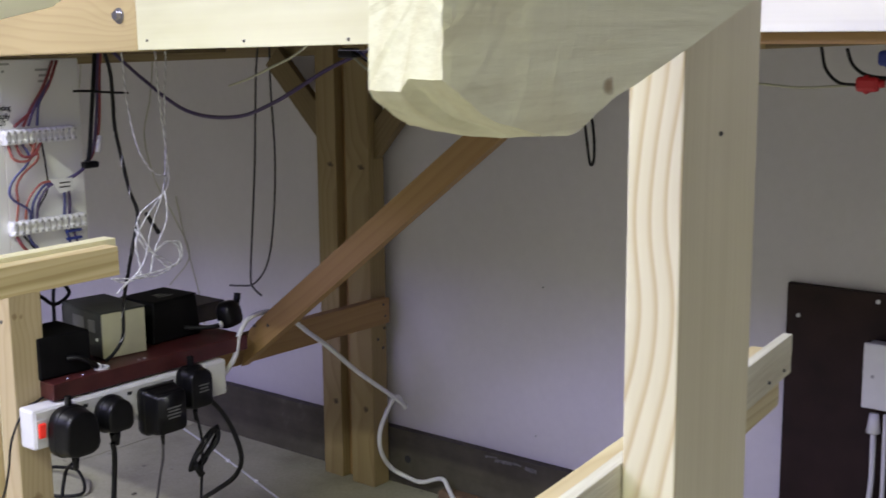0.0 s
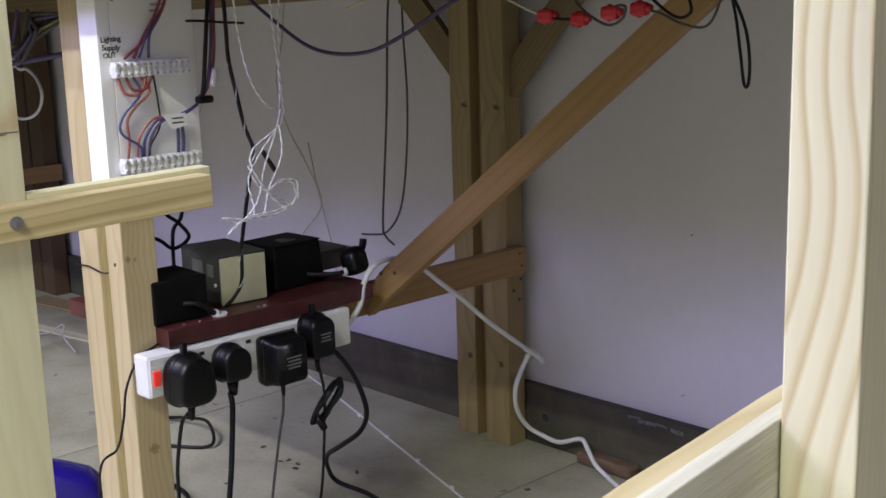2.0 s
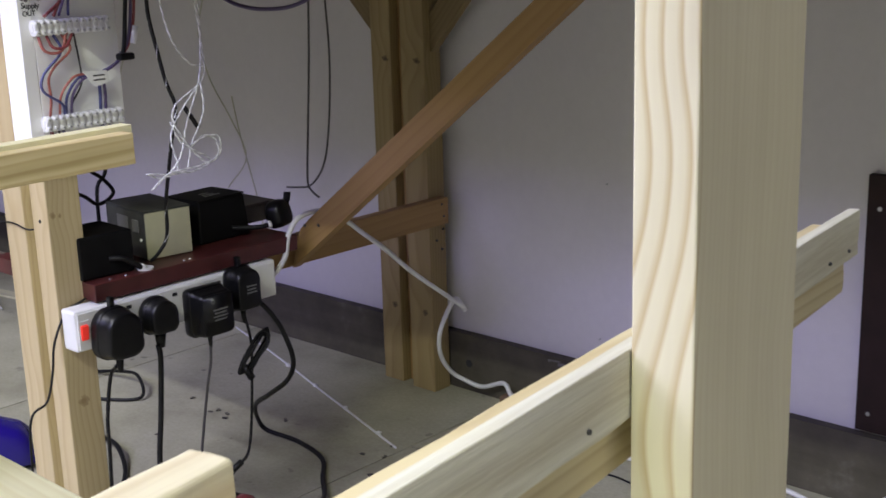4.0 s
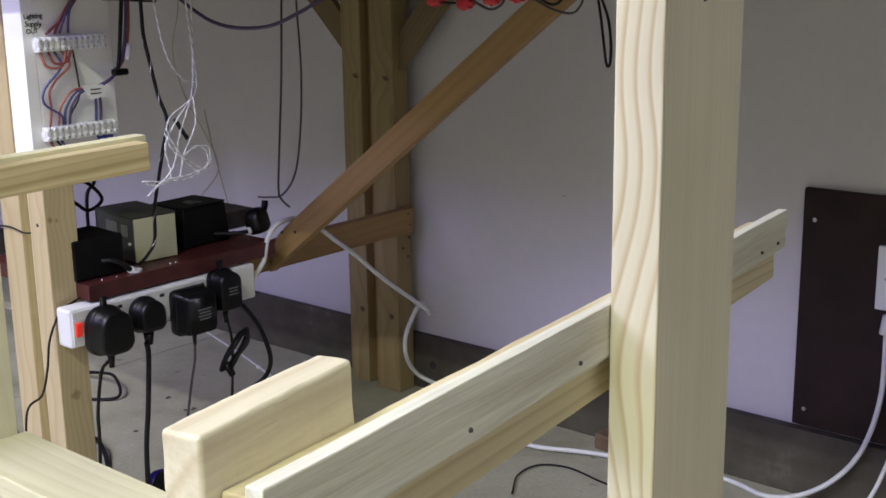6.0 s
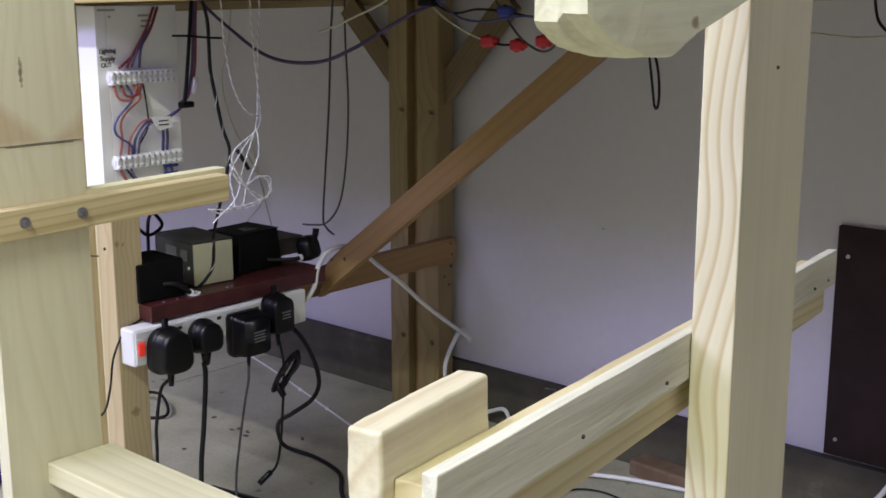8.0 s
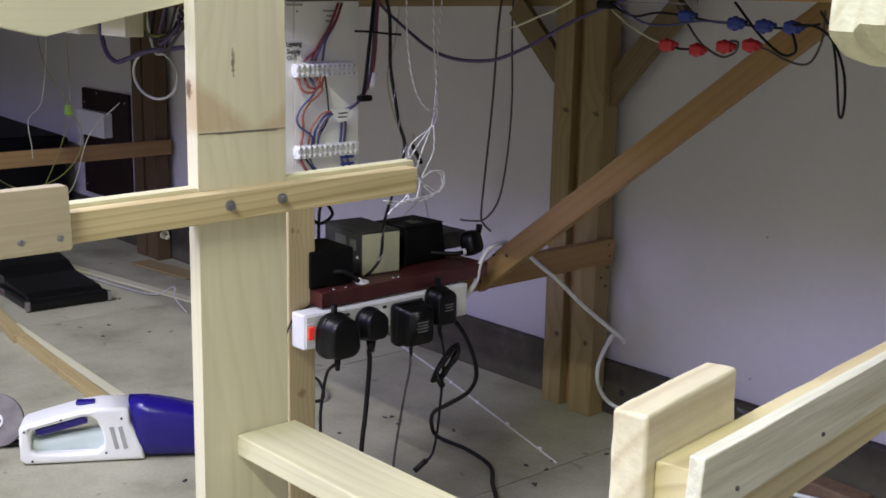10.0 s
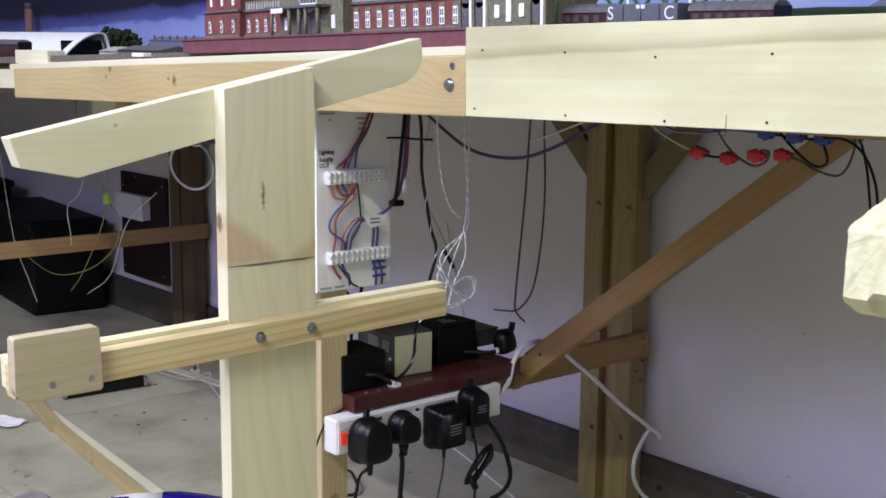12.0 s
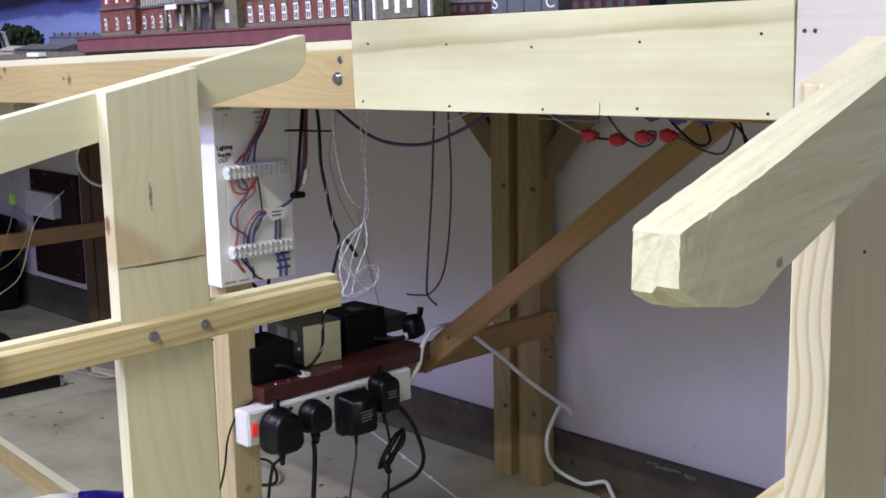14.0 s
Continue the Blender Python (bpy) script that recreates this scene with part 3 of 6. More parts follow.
fascia = thing("plywood_fascia", (-0.54, 0.742, 0.905), "pale plywood fascia strip screwed to the layout edge", "fascia")
board("panel", (-0.842, -0.239), (0.742, 0.754), (0.910, 1.0165), PLY, parent=fascia, bevel=0.0008, turn=pose(0, 0, 0, 0, -1.1, 0))
for sx, sz in ((-0.812, 0.984), (-0.676, 0.983), (-0.547, 0.980), (-0.406, 0.985), (-0.272, 0.992), (-0.8245, 0.9143), (-0.6725, 0.9138), (-0.5315, 0.9152), (-0.408, 0.9205), (-0.263, 0.921)):
    screw(fascia, (sx, 0.7418, sz), (0, -1, 0), 0.0016, material=DARK_STEEL)
# the upright grey strip stands for the thin shadow line in the split
part("split", box_bm(0.0004, 0.0006, 0.021, at=(0.085, -0.0001, 0.0095)), GREY_CABLE, fascia, "short vertical split in the plywood, its shadow line in grey")
part("split", box_bm(0.09, 0.0006, 0.0005, at=(0.04, -0.0001, 0.0002)), GREY_CABLE, fascia)
end_fascia = thing("end_fascia", (0.4, 0.742, 0.905), "whitewashed plywood fascia beside the birch one", "fascia")
board("panel", (-0.2379, 1.2), (0.743, 0.755), (0.919, 1.022), WHITED_PLY, parent=end_fascia, bevel=0.0008)
for sx in (-0.23, -0.22):
    screw(end_fascia, (sx, 0.7428, 0.994), (0, -1, 0), 0.0022, material=DARK_STEEL)
board("back_beam", (-0.86, 1.2), (0.757, 0.80), (0.9105, 0.976), OLD_PINE, "aged softwood beam behind the fascia", "beam")

beam = thing("front_beam", (-1.6, 0.76, 0.9), "knotty pine front beam of the railway table", "beam")
tilt = pose(0, 0, 0, 0, -1.95, -0.6)
part("beam_timber", profile_bm([(-0.736, -0.056), (0.7565, -0.019), (0.7565, 0.056), (-0.736, 0.006)], 0.042, 0.002), BEAM_PINE, beam, "", beam.matrix_world.inverted() @ pose(-1.6, 0.773, 0.922, 0, 0, -0.6))
washer_bolt(beam, (-0.874, 0.7442, 0.941), (0, -1, 0), 0.0085)
screw(beam, (-0.869, 0.7440, 0.964), (0, -1, 0), 0.0055)
cap = board("cap_strip", (-2.36, -0.845), (0.7525, 0.803), (0.9515, 0.9630), PALE_PINE, parent=beam, turn=tilt)
board("left_beam", (-3.4, -2.365), (0.775, 0.81), (0.872, 0.9135), PALE_PINE, "pale pine beam continuing the table edge", "beam", turn=pose(0, 0, 0, 0, -1.4, 0))
for cx, top in ((-1.86, 0.950), (-2.9, 0.922), (-0.2, 0.976)):
    board("cross_joist", (cx, cx + 0.04), (0.812, 1.715), (top - 0.07, top), FAR_PINE, "aged pine joist under the railway table", "joist", "joists under the table", long="y")
board("rear_beam", (-1.44, 1.2), (1.722, 1.743), (0.90, 0.976), FAR_PINE, "aged pine ledger along the wall", "beam")
board("rear_beam", (-5.0, -1.442), (1.719, 1.743), (0.822, 0.900), FAR_PINE, "aged pine ledger sloping gently along the wall", "beam", turn=pose(0, 0, 0, 0, -1.8, 0))

# rear leg: two posts, rail and gussets
leg = thing("rear_leg", (-1.43, 1.69, 0), "pair of aged pine posts standing against the wall", "table leg")
board("post", (-1.426, -1.365), (1.672, 1.718), (0.0, 0.90), LEG_PINE, parent=leg, long="z", bevel=0.002)
board("post", (-1.512, -1.459), (1.678, 1.722), (0.0, 0.90), LEG_PINE, parent=leg, long="z", bevel=0.002)
board("filler", (-1.459, -1.426), (1.700, 1.722), (0.0, 0.90), OLD_PINE, parent=leg, long="z")
gz = pose(-1.568, 1.70, 0.79, 0, 45, 0)
part("gusset", box_bm(0.235, 0.016, 0.052, 0.001), GUSSET_PINE, leg, "aged diagonal gusset", leg.matrix_world.inverted() @ gz)
gz = pose(-1.29, 1.70, 0.79, 0, -47, 0)
part("gusset", box_bm(0.27, 0.02, 0.05, 0.001), GUSSET_PINE, leg, "aged diagonal gusset", leg.matrix_world.inverted() @ gz)
for sy, sz in ((1.69, 0.31), (1.71, 0.33), (1.705, 0.29)):
    screw(leg, (-1.3635, sy, sz), (1, 0, 0), 0.003, material=DARK_STEEL)

rail = thing("side_rail", (-1.35, 1.3, 0.345), "aged pine side rail screwed across the posts", "rail")
board("rail_timber", (-1.3648, -1.343), (0.91, 1.704), (0.345, 0.397), OLD_PINE, parent=rail, long="y", bevel=0.002)
for sy, sz in ((1.685, 0.386), (1.69, 0.362)):
    screw(rail, (-1.3428, sy, sz), (1, 0, 0), 0.0028, material=DARK_STEEL)

brace = thing("diagonal_brace", (-1.3, 1.31, 0.35), "long diagonal pine brace from rail to tabletop", "brace")
ang = math.atan2(0.474, 0.632)
along = pose(-1.335, 1.31, 0.347, 0, -math.degrees(ang), 0)
outline = [along.inverted() @ Vector((x, 1.31, z)) for x, z in ((-1.335, 0.345), (-0.595, 0.904), (-0.665, 0.904), (-1.288, 0.4355), (-1.310, 0.416))]
part("brace_timber", profile_bm([(p.x, p.z) for p in outline], 0.02, 0.001), OLD_PINE, brace, "", brace.matrix_world.inverted() @ along)
for sx, sz in ((-1.262, 0.43), (-1.296, 0.425)):
    screw(brace, (sx, 1.2995, sz), (0, -1, 0), 0.003, material=DARK_STEEL)

# front leg with the circuit board
front_leg = thing("front_post_pair", (-1.33, 0.87, 0), "two new pine posts bolted side by side", "table leg")
board("post", (-1.347, -1.305), (0.845, 0.898), (0.0, 0.89), FRONT_PINE, parent=front_leg, long="z", bevel=0.002)
board("post", (-1.432, -1.378), (0.848, 0.898), (0.0, 0.89), FRONT_PINE, parent=front_leg, long="z", bevel=0.002)
board("packer", (-1.378, -1.347), (0.862, 0.898), (0.0, 0.89), NEW_PINE, parent=front_leg, long="z")
for sz in (0.62, 0.515):
    screw(front_leg, (-1.326, 0.8445, sz), (0, -1, 0), 0.0028, material=DARK_STEEL)
cable("post_wire", [(-1.44, 0.843, 0.50), (-1.405, 0.8455, 0.502), (-1.36, 0.843, 0.499), (-1.352, 0.86, 0.499)], 0.0012, BLACK_CABLE, "thin black wire tied round the new post")

# ---- left trestle ----
TX = -0.768
tr = thing("left_trestle", (TX, 0.42, 0), "new pine trestle with sloping top arm and bolted ledge bar", "trestle", "lift-out trestles")
UPRIGHT = Matrix(((0, 1, 0, 0), (0, 0, 1, 0), (1, 0, 0, 0), (0, 0, 0, 1)))  # local x runs up, local z along y
part("post", profile_bm([(0.0, 0.366), (0.0, 0.4715), (0.9665, 0.4715), (0.9455, 0.366)], 0.02, 0.0008), STAINED_POST, tr, "wide pale pine post with a pencil line and knot", tr.matrix_world.inverted() @ pose(TX - 0.01, 0, 0) @ UPRIGHT)
part("top_arm", moved(profile_bm([(0.161, 0.905), (0.170, 0.878), (0.224, 0.866), (0.488, 0.922), (0.606, 0.9475), (0.620, 0.956), (0.6285, 0.968), (0.6305, 0.978), (0.6285, 0.997)], 0.02, 0.001), Matrix()), LEFT_ARM_PINE, tr, "", tr.matrix_world.inverted() @ pose(TX - 0.03, 0, 0, 0, 0, 90))
lift = pose(0, 0, 0, 0.9, 0, 0)
board("ledge_bar", (TX, TX + 0.02), (0.140, 0.636), (0.6835, 0.7125), BAR_PINE, parent=tr, long="y", bevel=0.001, turn=lift)
board("back_strip", (TX - 0.018, TX - 0.0005), (0.143, 0.3655), (0.685, 0.7145), NEW_PINE, parent=tr, long="y", bevel=0.0006, turn=lift)
board("back_strip", (TX - 0.018, TX - 0.0005), (0.472, 0.648), (0.6895, 0.7195), NEW_PINE, parent=tr, long="y", bevel=0.0006, turn=lift)
corners = []
for cy, cz, r, start in ((0.2105, 0.7355, 0.003, 0), (0.1385, 0.735, 0.003, 90), (0.1495, 0.694, 0.0145, 180), (0.2115, 0.6835, 0.004, 270)):
    corners += [(cy + r * math.cos(math.radians(start + 15 * k)), cz + r * math.sin(math.radians(start + 15 * k))) for k in range(7)]
part("stop_block", profile_bm([(y, z) for y, z in corners], 0.0155, 0.0008), BLOCK_PINE, tr, "pale stop block with rounded corners", tr.matrix_world.inverted() @ pose(TX + 0.02825, 0, 0, 0, 0, 90))
washer_bolt(tr, (TX + 0.0205, 0.390, 0.699), (1, 0, 0), 0.0055)
washer_bolt(tr, (TX + 0.0205, 0.452, 0.700), (1, 0, 0), 0.0055)
washer_bolt(tr, (TX + 0.0125, 0.320, 0.677), (1, 0, -0.4), 0.0045)
for sy in (0.168, 0.204):
    screw(tr, (TX + 0.0357, sy, 0.692), (1, 0, 0), 0.0038)
part("pencil_line", rough_up(box_bm(0.0004, 0.102, 0.0006, at=(0.0003, -0.001, 0.7697)), 0.0002, 90.0, 2.0, 6), GREY_CABLE, tr, "pencil line across the post")
part("pencil_line", rough_up(box_bm(0.0004, 0.072, 0.0005, at=(0.0003, 0.004, 0.7683)), 0.0002, 90.0, 5.0, 6), GREY_CABLE, tr, "faint second pencil line")
# stretcher between the trestles
stretcher = thing("stretcher", (-0.39, 0.4435, 0.424), "new pine stretcher joining the two trestles", "stretcher")
board("stretcher_timber", (TX + 0.001, -0.028), (0.405, 0.480), (0.424, 0.447), NEW_PINE, parent=stretcher, bevel=0.002)
for sx in (TX + 0.03, -0.04):
    screw(stretcher, (sx, 0.4065, 0.435), (0, -1, 0), 0.0026, material=DARK_STEEL)

# ---- right trestle, turned a little; built in its own axes ----
rt = thing("right_trestle", (-0.0045, 0.344, 0), "new pine trestle with rough-sawn sloping top arm and ledge bar", "trestle", "lift-out trestles", 10.2)
quarter = pose(0, 0, 0, 0, 0, 90)


def on_rt(x, y, z):
    return rt.matrix_world @ Vector((x, y, z))


def rt_board(name, x, y, z, material, bevel=0.001, label="", worn=True):
    size = (y[1] - y[0], x[1] - x[0], z[1] - z[0])
    bm = rough_up(box_bm(*size, bevel, 4 if bevel > 0.0015 else 2), 0.0005, 90.0, x[0] * 50, 16) if worn else box_bm(*size, bevel, 2)
    return part(name, bm, material, rt, label, pose((x[0] + x[1]) / 2, (y[0] + y[1]) / 2, (z[0] + z[1]) / 2) @ quarter)


part("post", profile_bm([(0.0, 0.0), (0.972, 0.0), (0.9945, 0.112), (0.0, 0.112)], 0.0225, 0.0008), POST_PINE, rt, "", pose(0.01125, 0, 0) @ UPRIGHT)
arm_bm = bmesh.new()
LOW = ((0.0, 0.9045), (0.008, 0.900), (0.018, 0.8958), (0.03, 0.893), (0.046, 0.8897), (0.0585, 0.889), (0.067, 0.8898), (0.077, 0.8928), (0.086, 0.8952), (0.0915, 0.8972), (0.1055, 0.8993), (0.16, 0.910), (0.50, 0.9825))
loops = []
for i in range(91):
    u = 0.16 * (i / 60) if i <= 60 else 0.16 + 0.34 * (i - 60) / 30
    zt = 0.9262 + 0.2 * u
    zb = next(a[1] + (b[1] - a[1]) * (u - a[0]) / (b[0] - a[0]) for a, b in zip(LOW, LOW[1:]) if a[0] <= u <= b[0] + 1e-9)
    loop = [(-0.0116 + 0.0232 * k / 8, zt) for k in range(9)] + [(0.0116, zt + (zb - zt) * k / 10) for k in range(1, 11)]
    loop += [(0.0116 - 0.0232 * k / 8, zb) for k in range(1, 9)] + [(-0.0116, zb + (zt - zb) * k / 10) for k in range(1, 10)]
    near = max(0.0, 1.0 - u / 0.14)
    row = []
    taper = max(0.0, 1.0 - u / 0.05)
    for y, z in loop:
        low = min(1.0, (zt - z) / (zt - zb))
        y, z = y + (0.0 if y > 0 else 0.0034) * taper, z + (0.0008 if y < 0 else -0.0024) * max(0.0, 1.0 - u / 0.06) * low
        if u < 0.0015:
            y *= 0.955
            z += 0.0011 * (low - 0.5) * 1.4
        p = Vector((u, y, z))
        edge = 1.6 if y < -0.009 and z > zt - 0.002 else 1.0
        row.append(arm_bm.verts.new(p + (noise.noise_vector(p * 260.0) * 0.0004 + noise.noise_vector(p * 80.0) * 0.0006) * near * edge))
    loops.append(row)
for r, q in zip(loops, loops[1:]):
    for k in range(len(r)):
        arm_bm.faces.new((r[k], r[(k + 1) % len(r)], q[(k + 1) % len(r)], q[k]))
arm_bm.faces.new(loops[0][::-1])
arm_bm.faces.new(loops[-1])
bmesh.ops.recalc_face_normals(arm_bm, faces=arm_bm.faces)
part("top_arm", arm_bm, ARM_PINE, rt, "pale rough-sawn arm with a notched underside", pose(0.0342, -0.2285, 0.006) @ quarter)
SAG = math.radians(-2.6)


def sagging(x, u, drop, bevel=0.0006):
    """A ledge member that falls a little towards the far end; drop is counted from the ledge's top edge."""
    mid_u, mid_z = (u[0] + u[1]) / 2, 0.7437 + (drop[0] + drop[1]) / 2
    bm = rough_up(box_bm((u[1] - u[0]) / math.cos(SAG), x[1] - x[0], drop[1] - drop[0], bevel), 0.0005, 90.0, x[0] * 50, 16)
    return bm, pose((x[0] + x[1]) / 2, mid_u, mid_z + mid_u * math.tan(SAG)) @ pose(0, 0, 0, math.degrees(SAG), 0, 0) @ quarter


bm, m = sagging((-0.0068, -0.0004), (-0.2515, 0.308), (-0.0253, 0.0))
part("ledge_strip", bm, SAWN_PINE, rt, "pale rough-sawn ledge strip", m)
bm, m = sagging((-0.0262, -0.0070), (-0.2395, 0.306), (-0.047, -0.0105))
part("inner_bar", bm, GOLD_PINE, rt, "golden knotty inner bar", m)
rt_board("stop_block", (-0.0420, -0.0265), (-0.2465, -0.1670), (0.7240, 0.7640), RIGHT_BLOCK_PINE, 0.0018, "sanded stop block with rounded corners")
for u in (-0.221, -0.1315, -0.0325, 0.250, 0.287):
    screw(rt, on_rt(-0.0003, u, 0.7437 - 0.0195 + u * math.tan(SAG)), rt.matrix_world.to_3x3() @ Vector((1, 0, 0)), 0.0012, material=DARK_STEEL)
screw(rt, on_rt(0.0226, 0.05, 0.878), rt.matrix_world.to_3x3() @ Vector((1, 0, 0)), 0.0012, material=DARK_STEEL)

# ---- circuit board on the front leg ----
cb = thing("circuit_board", (-1.295, 0.9, 0.6), "white-painted wiring board with two terminal strips and looped wires", "wiring board")


def cb_part(name, bm, material, label="", smooth=False):
    return part(name, bm, material, cb, label, cb.matrix_world.inverted(), smooth)


FX = -1.2848
part("backing", moved(box_bm(0.126, 0.019, 0.288, 0.001), quarter), BOARD_WHITE, cb, "", cb.matrix_world.inverted() @ pose(-1.2945, 0.9075, 0.744))


cb_part("side_return", box_bm(0.048, 0.019, 0.288, 0.001, at=(-1.309, 0.8345, 0.744)), BOARD_WHITE, "white-painted edge board")


def terminal_strip(y0, y1, z, count):
    bms = [box_bm(0.010, y1 - y0, 0.011, 0.001, at=(FX + 0.005, (y0 + y1) / 2, z))]
    pitch = (y1 - y0) / count
    for i in range(count):
        yc = y0 + pitch * (i + 0.5)
        bms.append(box_bm(0.013, pitch * 0.72, 0.021, 0.0015, at=(FX + 0.0065, yc, z)))
        for dz in (-0.0062, 0.0062):
            bms.append(cyl_bm(0.0033, 0.004, 10, m=pose(FX + 0.014, yc, z + dz, 0, 90, 0)))
    strip = cb_part("terminal_strip", join_bm(*bms), WHITE_PLASTIC, "translucent white screw terminal strip")
    for i in range(count):
        yc = y0 + pitch * (i + 0.5)
        for dz in (-0.0062, 0.0062):
            part("terminal_screw", cyl_bm(0.0013, 0.0008, 8, m=pose(FX + 0.0163, yc, z + dz, 0, 90, 0)), STEEL, strip, "", Matrix())


terminal_strip(0.838, 0.953, 0.782, 12)
terminal_strip(0.840, 0.962, 0.655, 12)
W = FX + 0.006
WIRES = (
    (RED_WIRE, 0.0022, [(W, 0.925, 0.885), (W + 0.004, 0.905, 0.85), (W, 0.886, 0.82), (W, 0.872, 0.796)]),
    (RED_WIRE, 0.0022, [(W, 0.932, 0.885), (W + 0.005, 0.912, 0.85), (W, 0.89, 0.82), (W, 0.858, 0.796)]),
    (PURPLE_WIRE, 0.002, [(W + 0.004, 0.918, 0.86), (W + 0.006, 0.89, 0.825), (W, 0.88, 0.796)]),
    (BLUE_WIRE, 0.002, [(W + 0.004, 0.91, 0.85), (W + 0.007, 0.894, 0.825), (W, 0.894, 0.796)]),
    (ORANGE_WIRE, 0.0022, [(W, 0.846, 0.773), (W + 0.008, 0.85, 0.752), (W + 0.01, 0.872, 0.75), (W + 0.006, 0.885, 0.773)]),
    (RED_WIRE, 0.0022, [(W, 0.858, 0.773), (W + 0.009, 0.862, 0.756), (W + 0.01, 0.88, 0.756), (W + 0.006, 0.894, 0.773)]),
    (BLUE_WIRE, 0.002, [(W, 0.868, 0.773), (W + 0.01, 0.872, 0.75), (W + 0.006, 0.846, 0.722), (W + 0.006, 0.842, 0.70), (W + 0.006, 0.868, 0.68), (W, 0.874, 0.664)]),
    (ORANGE_WIRE, 0.002, [(W, 0.88, 0.773), (W + 0.01, 0.886, 0.752), (W + 0.007, 0.864, 0.732), (W + 0.006, 0.852, 0.715), (W + 0.005, 0.853, 0.69), (W, 0.852, 0.664)]),
    (BLACK_CABLE, 0.0013, [(W, 0.899, 0.773), (W + 0.004, 0.901, 0.735), (W + 0.006, 0.900, 0.705), (W + 0.004, 0.885, 0.68), (W, 0.884, 0.664)]),
    (BLUE_WIRE, 0.002, [(W, 0.876, 0.664), (W + 0.007, 0.876, 0.69), (W + 0.011, 0.894, 0.713), (W + 0.012, 0.925, 0.717), (W + 0.010, 0.955, 0.728), (W + 0.006, 0.966, 0.741)]),
    (PURPLE_WIRE, 0.002, [(W, 0.884, 0.664), (W + 0.008, 0.884, 0.69), (W + 0.012, 0.9, 0.711), (W + 0.014, 0.93, 0.717), (W + 0.012, 0.958, 0.73), (W + 0.008, 0.968, 0.741)]),
    (ORANGE_WIRE, 0.002, [(W, 0.866, 0.664), (W + 0.006, 0.868, 0.692), (W + 0.01, 0.886, 0.714), (W + 0.012, 0.905, 0.717)]),
    (BLUE_WIRE, 0.0024, [(W, 0.929, 0.664), (W + 0.006, 0.927, 0.69), (W + 0.01, 0.924, 0.712)]),
    (PURPLE_WIRE, 0.0024, [(W, 0.937, 0.664), (W + 0.006, 0.935, 0.69), (W + 0.01, 0.93, 0.712)]),
    (RED_WIRE, 0.0024, [(W, 0.850, 0.645), (W + 0.007, 0.853, 0.632), (W + 0.006, 0.862, 0.622)]),
    (BLUE_WIRE, 0.0022, [(W, 0.868, 0.645), (W + 0.007, 0.87, 0.632), (W + 0.006, 0.878, 0.624), (W + 0.002, 0.882, 0.608)]),
    (BLACK_CABLE, 0.0015, [(W, 0.86, 0.645), (W + 0.007, 0.872, 0.625), (W + 0.004, 0.886, 0.61), (W, 0.9, 0.603)]),
    (BLUE_WIRE, 0.0022, [(W, 0.929, 0.645), (W + 0.004, 0.933, 0.625), (W, 0.936, 0.602)]),
    (PURPLE_WIRE, 0.0022, [(W, 0.94, 0.645), (W + 0.004, 0.945, 0.625), (W, 0.948, 0.602)]),
)
for material, radius, points in WIRES:
    cb_part("wire", tube_bm(points, radius * 0.95, 6, 5), material, smooth=True)
for z in (0.618, 0.63, 0.641):
    cb_part("wire_clip", box_bm(0.004, 0.026, 0.004, 0.001, at=(W + 0.004, 0.94, z)), BLUE_CONN)
tag_pose = pose(W + 0.017, 0.918, 0.711, 0, 0, 90)
cb_part("paper_tag", moved(profile_bm([(-0.021, 0.010), (-0.005, -0.012), (0.019, -0.008), (0.016, 0.009)], 0.0006), tag_pose), PAPER, "small folded paper wire tag")
for dz in (0.003, -0.003):
    cb_part("tag_mark", moved(box_bm(0.018, 0.0004, 0.0018, at=(0.003, -0.0006, dz)), tag_pose), INK)
for n, (text, size, lean) in enumerate((("Lighting", 0.0100, 2.0), ("Supply", 0.0105, -2.0), ("OUT", 0.0092, 2.0))):
    data = bpy.data.curves.new("lettering", "FONT")
    data.body, data.size, data.extrude, data.offset, data.space_character = text, size, 0.0002, 0.00012, 0.95
    tmp = new("lettering", data)
    me = bpy.data.meshes.new_from_object(tmp.evaluated_get(bpy.context.evaluated_depsgraph_get()))
    bpy.data.objects.remove(tmp)
    me.materials.append(INK)
    word = new("lettering", me)
    word.parent = cb
    word.matrix_basis = cb.matrix_world.inverted() @ pose(FX + 0.0004, 0.829 + 0.001 * n, 0.8185 - 0.0102 * n, 90, 0, 90) @ pose(0, 0, 0, 0, 0, lean)
for yy, zz, ww in ((0.845, 0.882, 0.03), (0.85, 0.872, 0.004), (0.842, 0.606, 0.022), (0.868, 0.606, 0.02), (0.91, 0.873, 0.02), (0.918, 0.865, 0.024), (0.915, 0.857, 0.022)):
    cb_part("scribble", box_bm(0.0004, ww, 0.0032, at=(FX + 0.0003, yy, zz)), SLOT_GREY)

# cable bundle beside the board
for n, (material, dy) in enumerate(((BLACK_CABLE, 0.0), (PURPLE_WIRE, 0.006), (RED_WIRE, 0.010))):
    cable("hanging_wire", [(-1.270, 0.990 + dy, 0.90), (-1.268, 0.984 + dy, 0.86), (-1.265, 0.974 + dy * 1.4, 0.80), (-1.267, 0.970 + dy, 0.76), (-1.268, 0.966, 0.738)], 0.003 if n == 0 else 0.0022, material, "coloured supply wire hanging beside the wiring board", "wire", "supply bundle")
cable("cable_tie", [(-1.262, 0.945, 0.842), (-1.26, 0.97, 0.841), (-1.255, 1.0, 0.838), (-1.25, 1.03, 0.836)], 0.0018, BLACK_CABLE, "black cable tie round the hanging bundle", "cable tie")
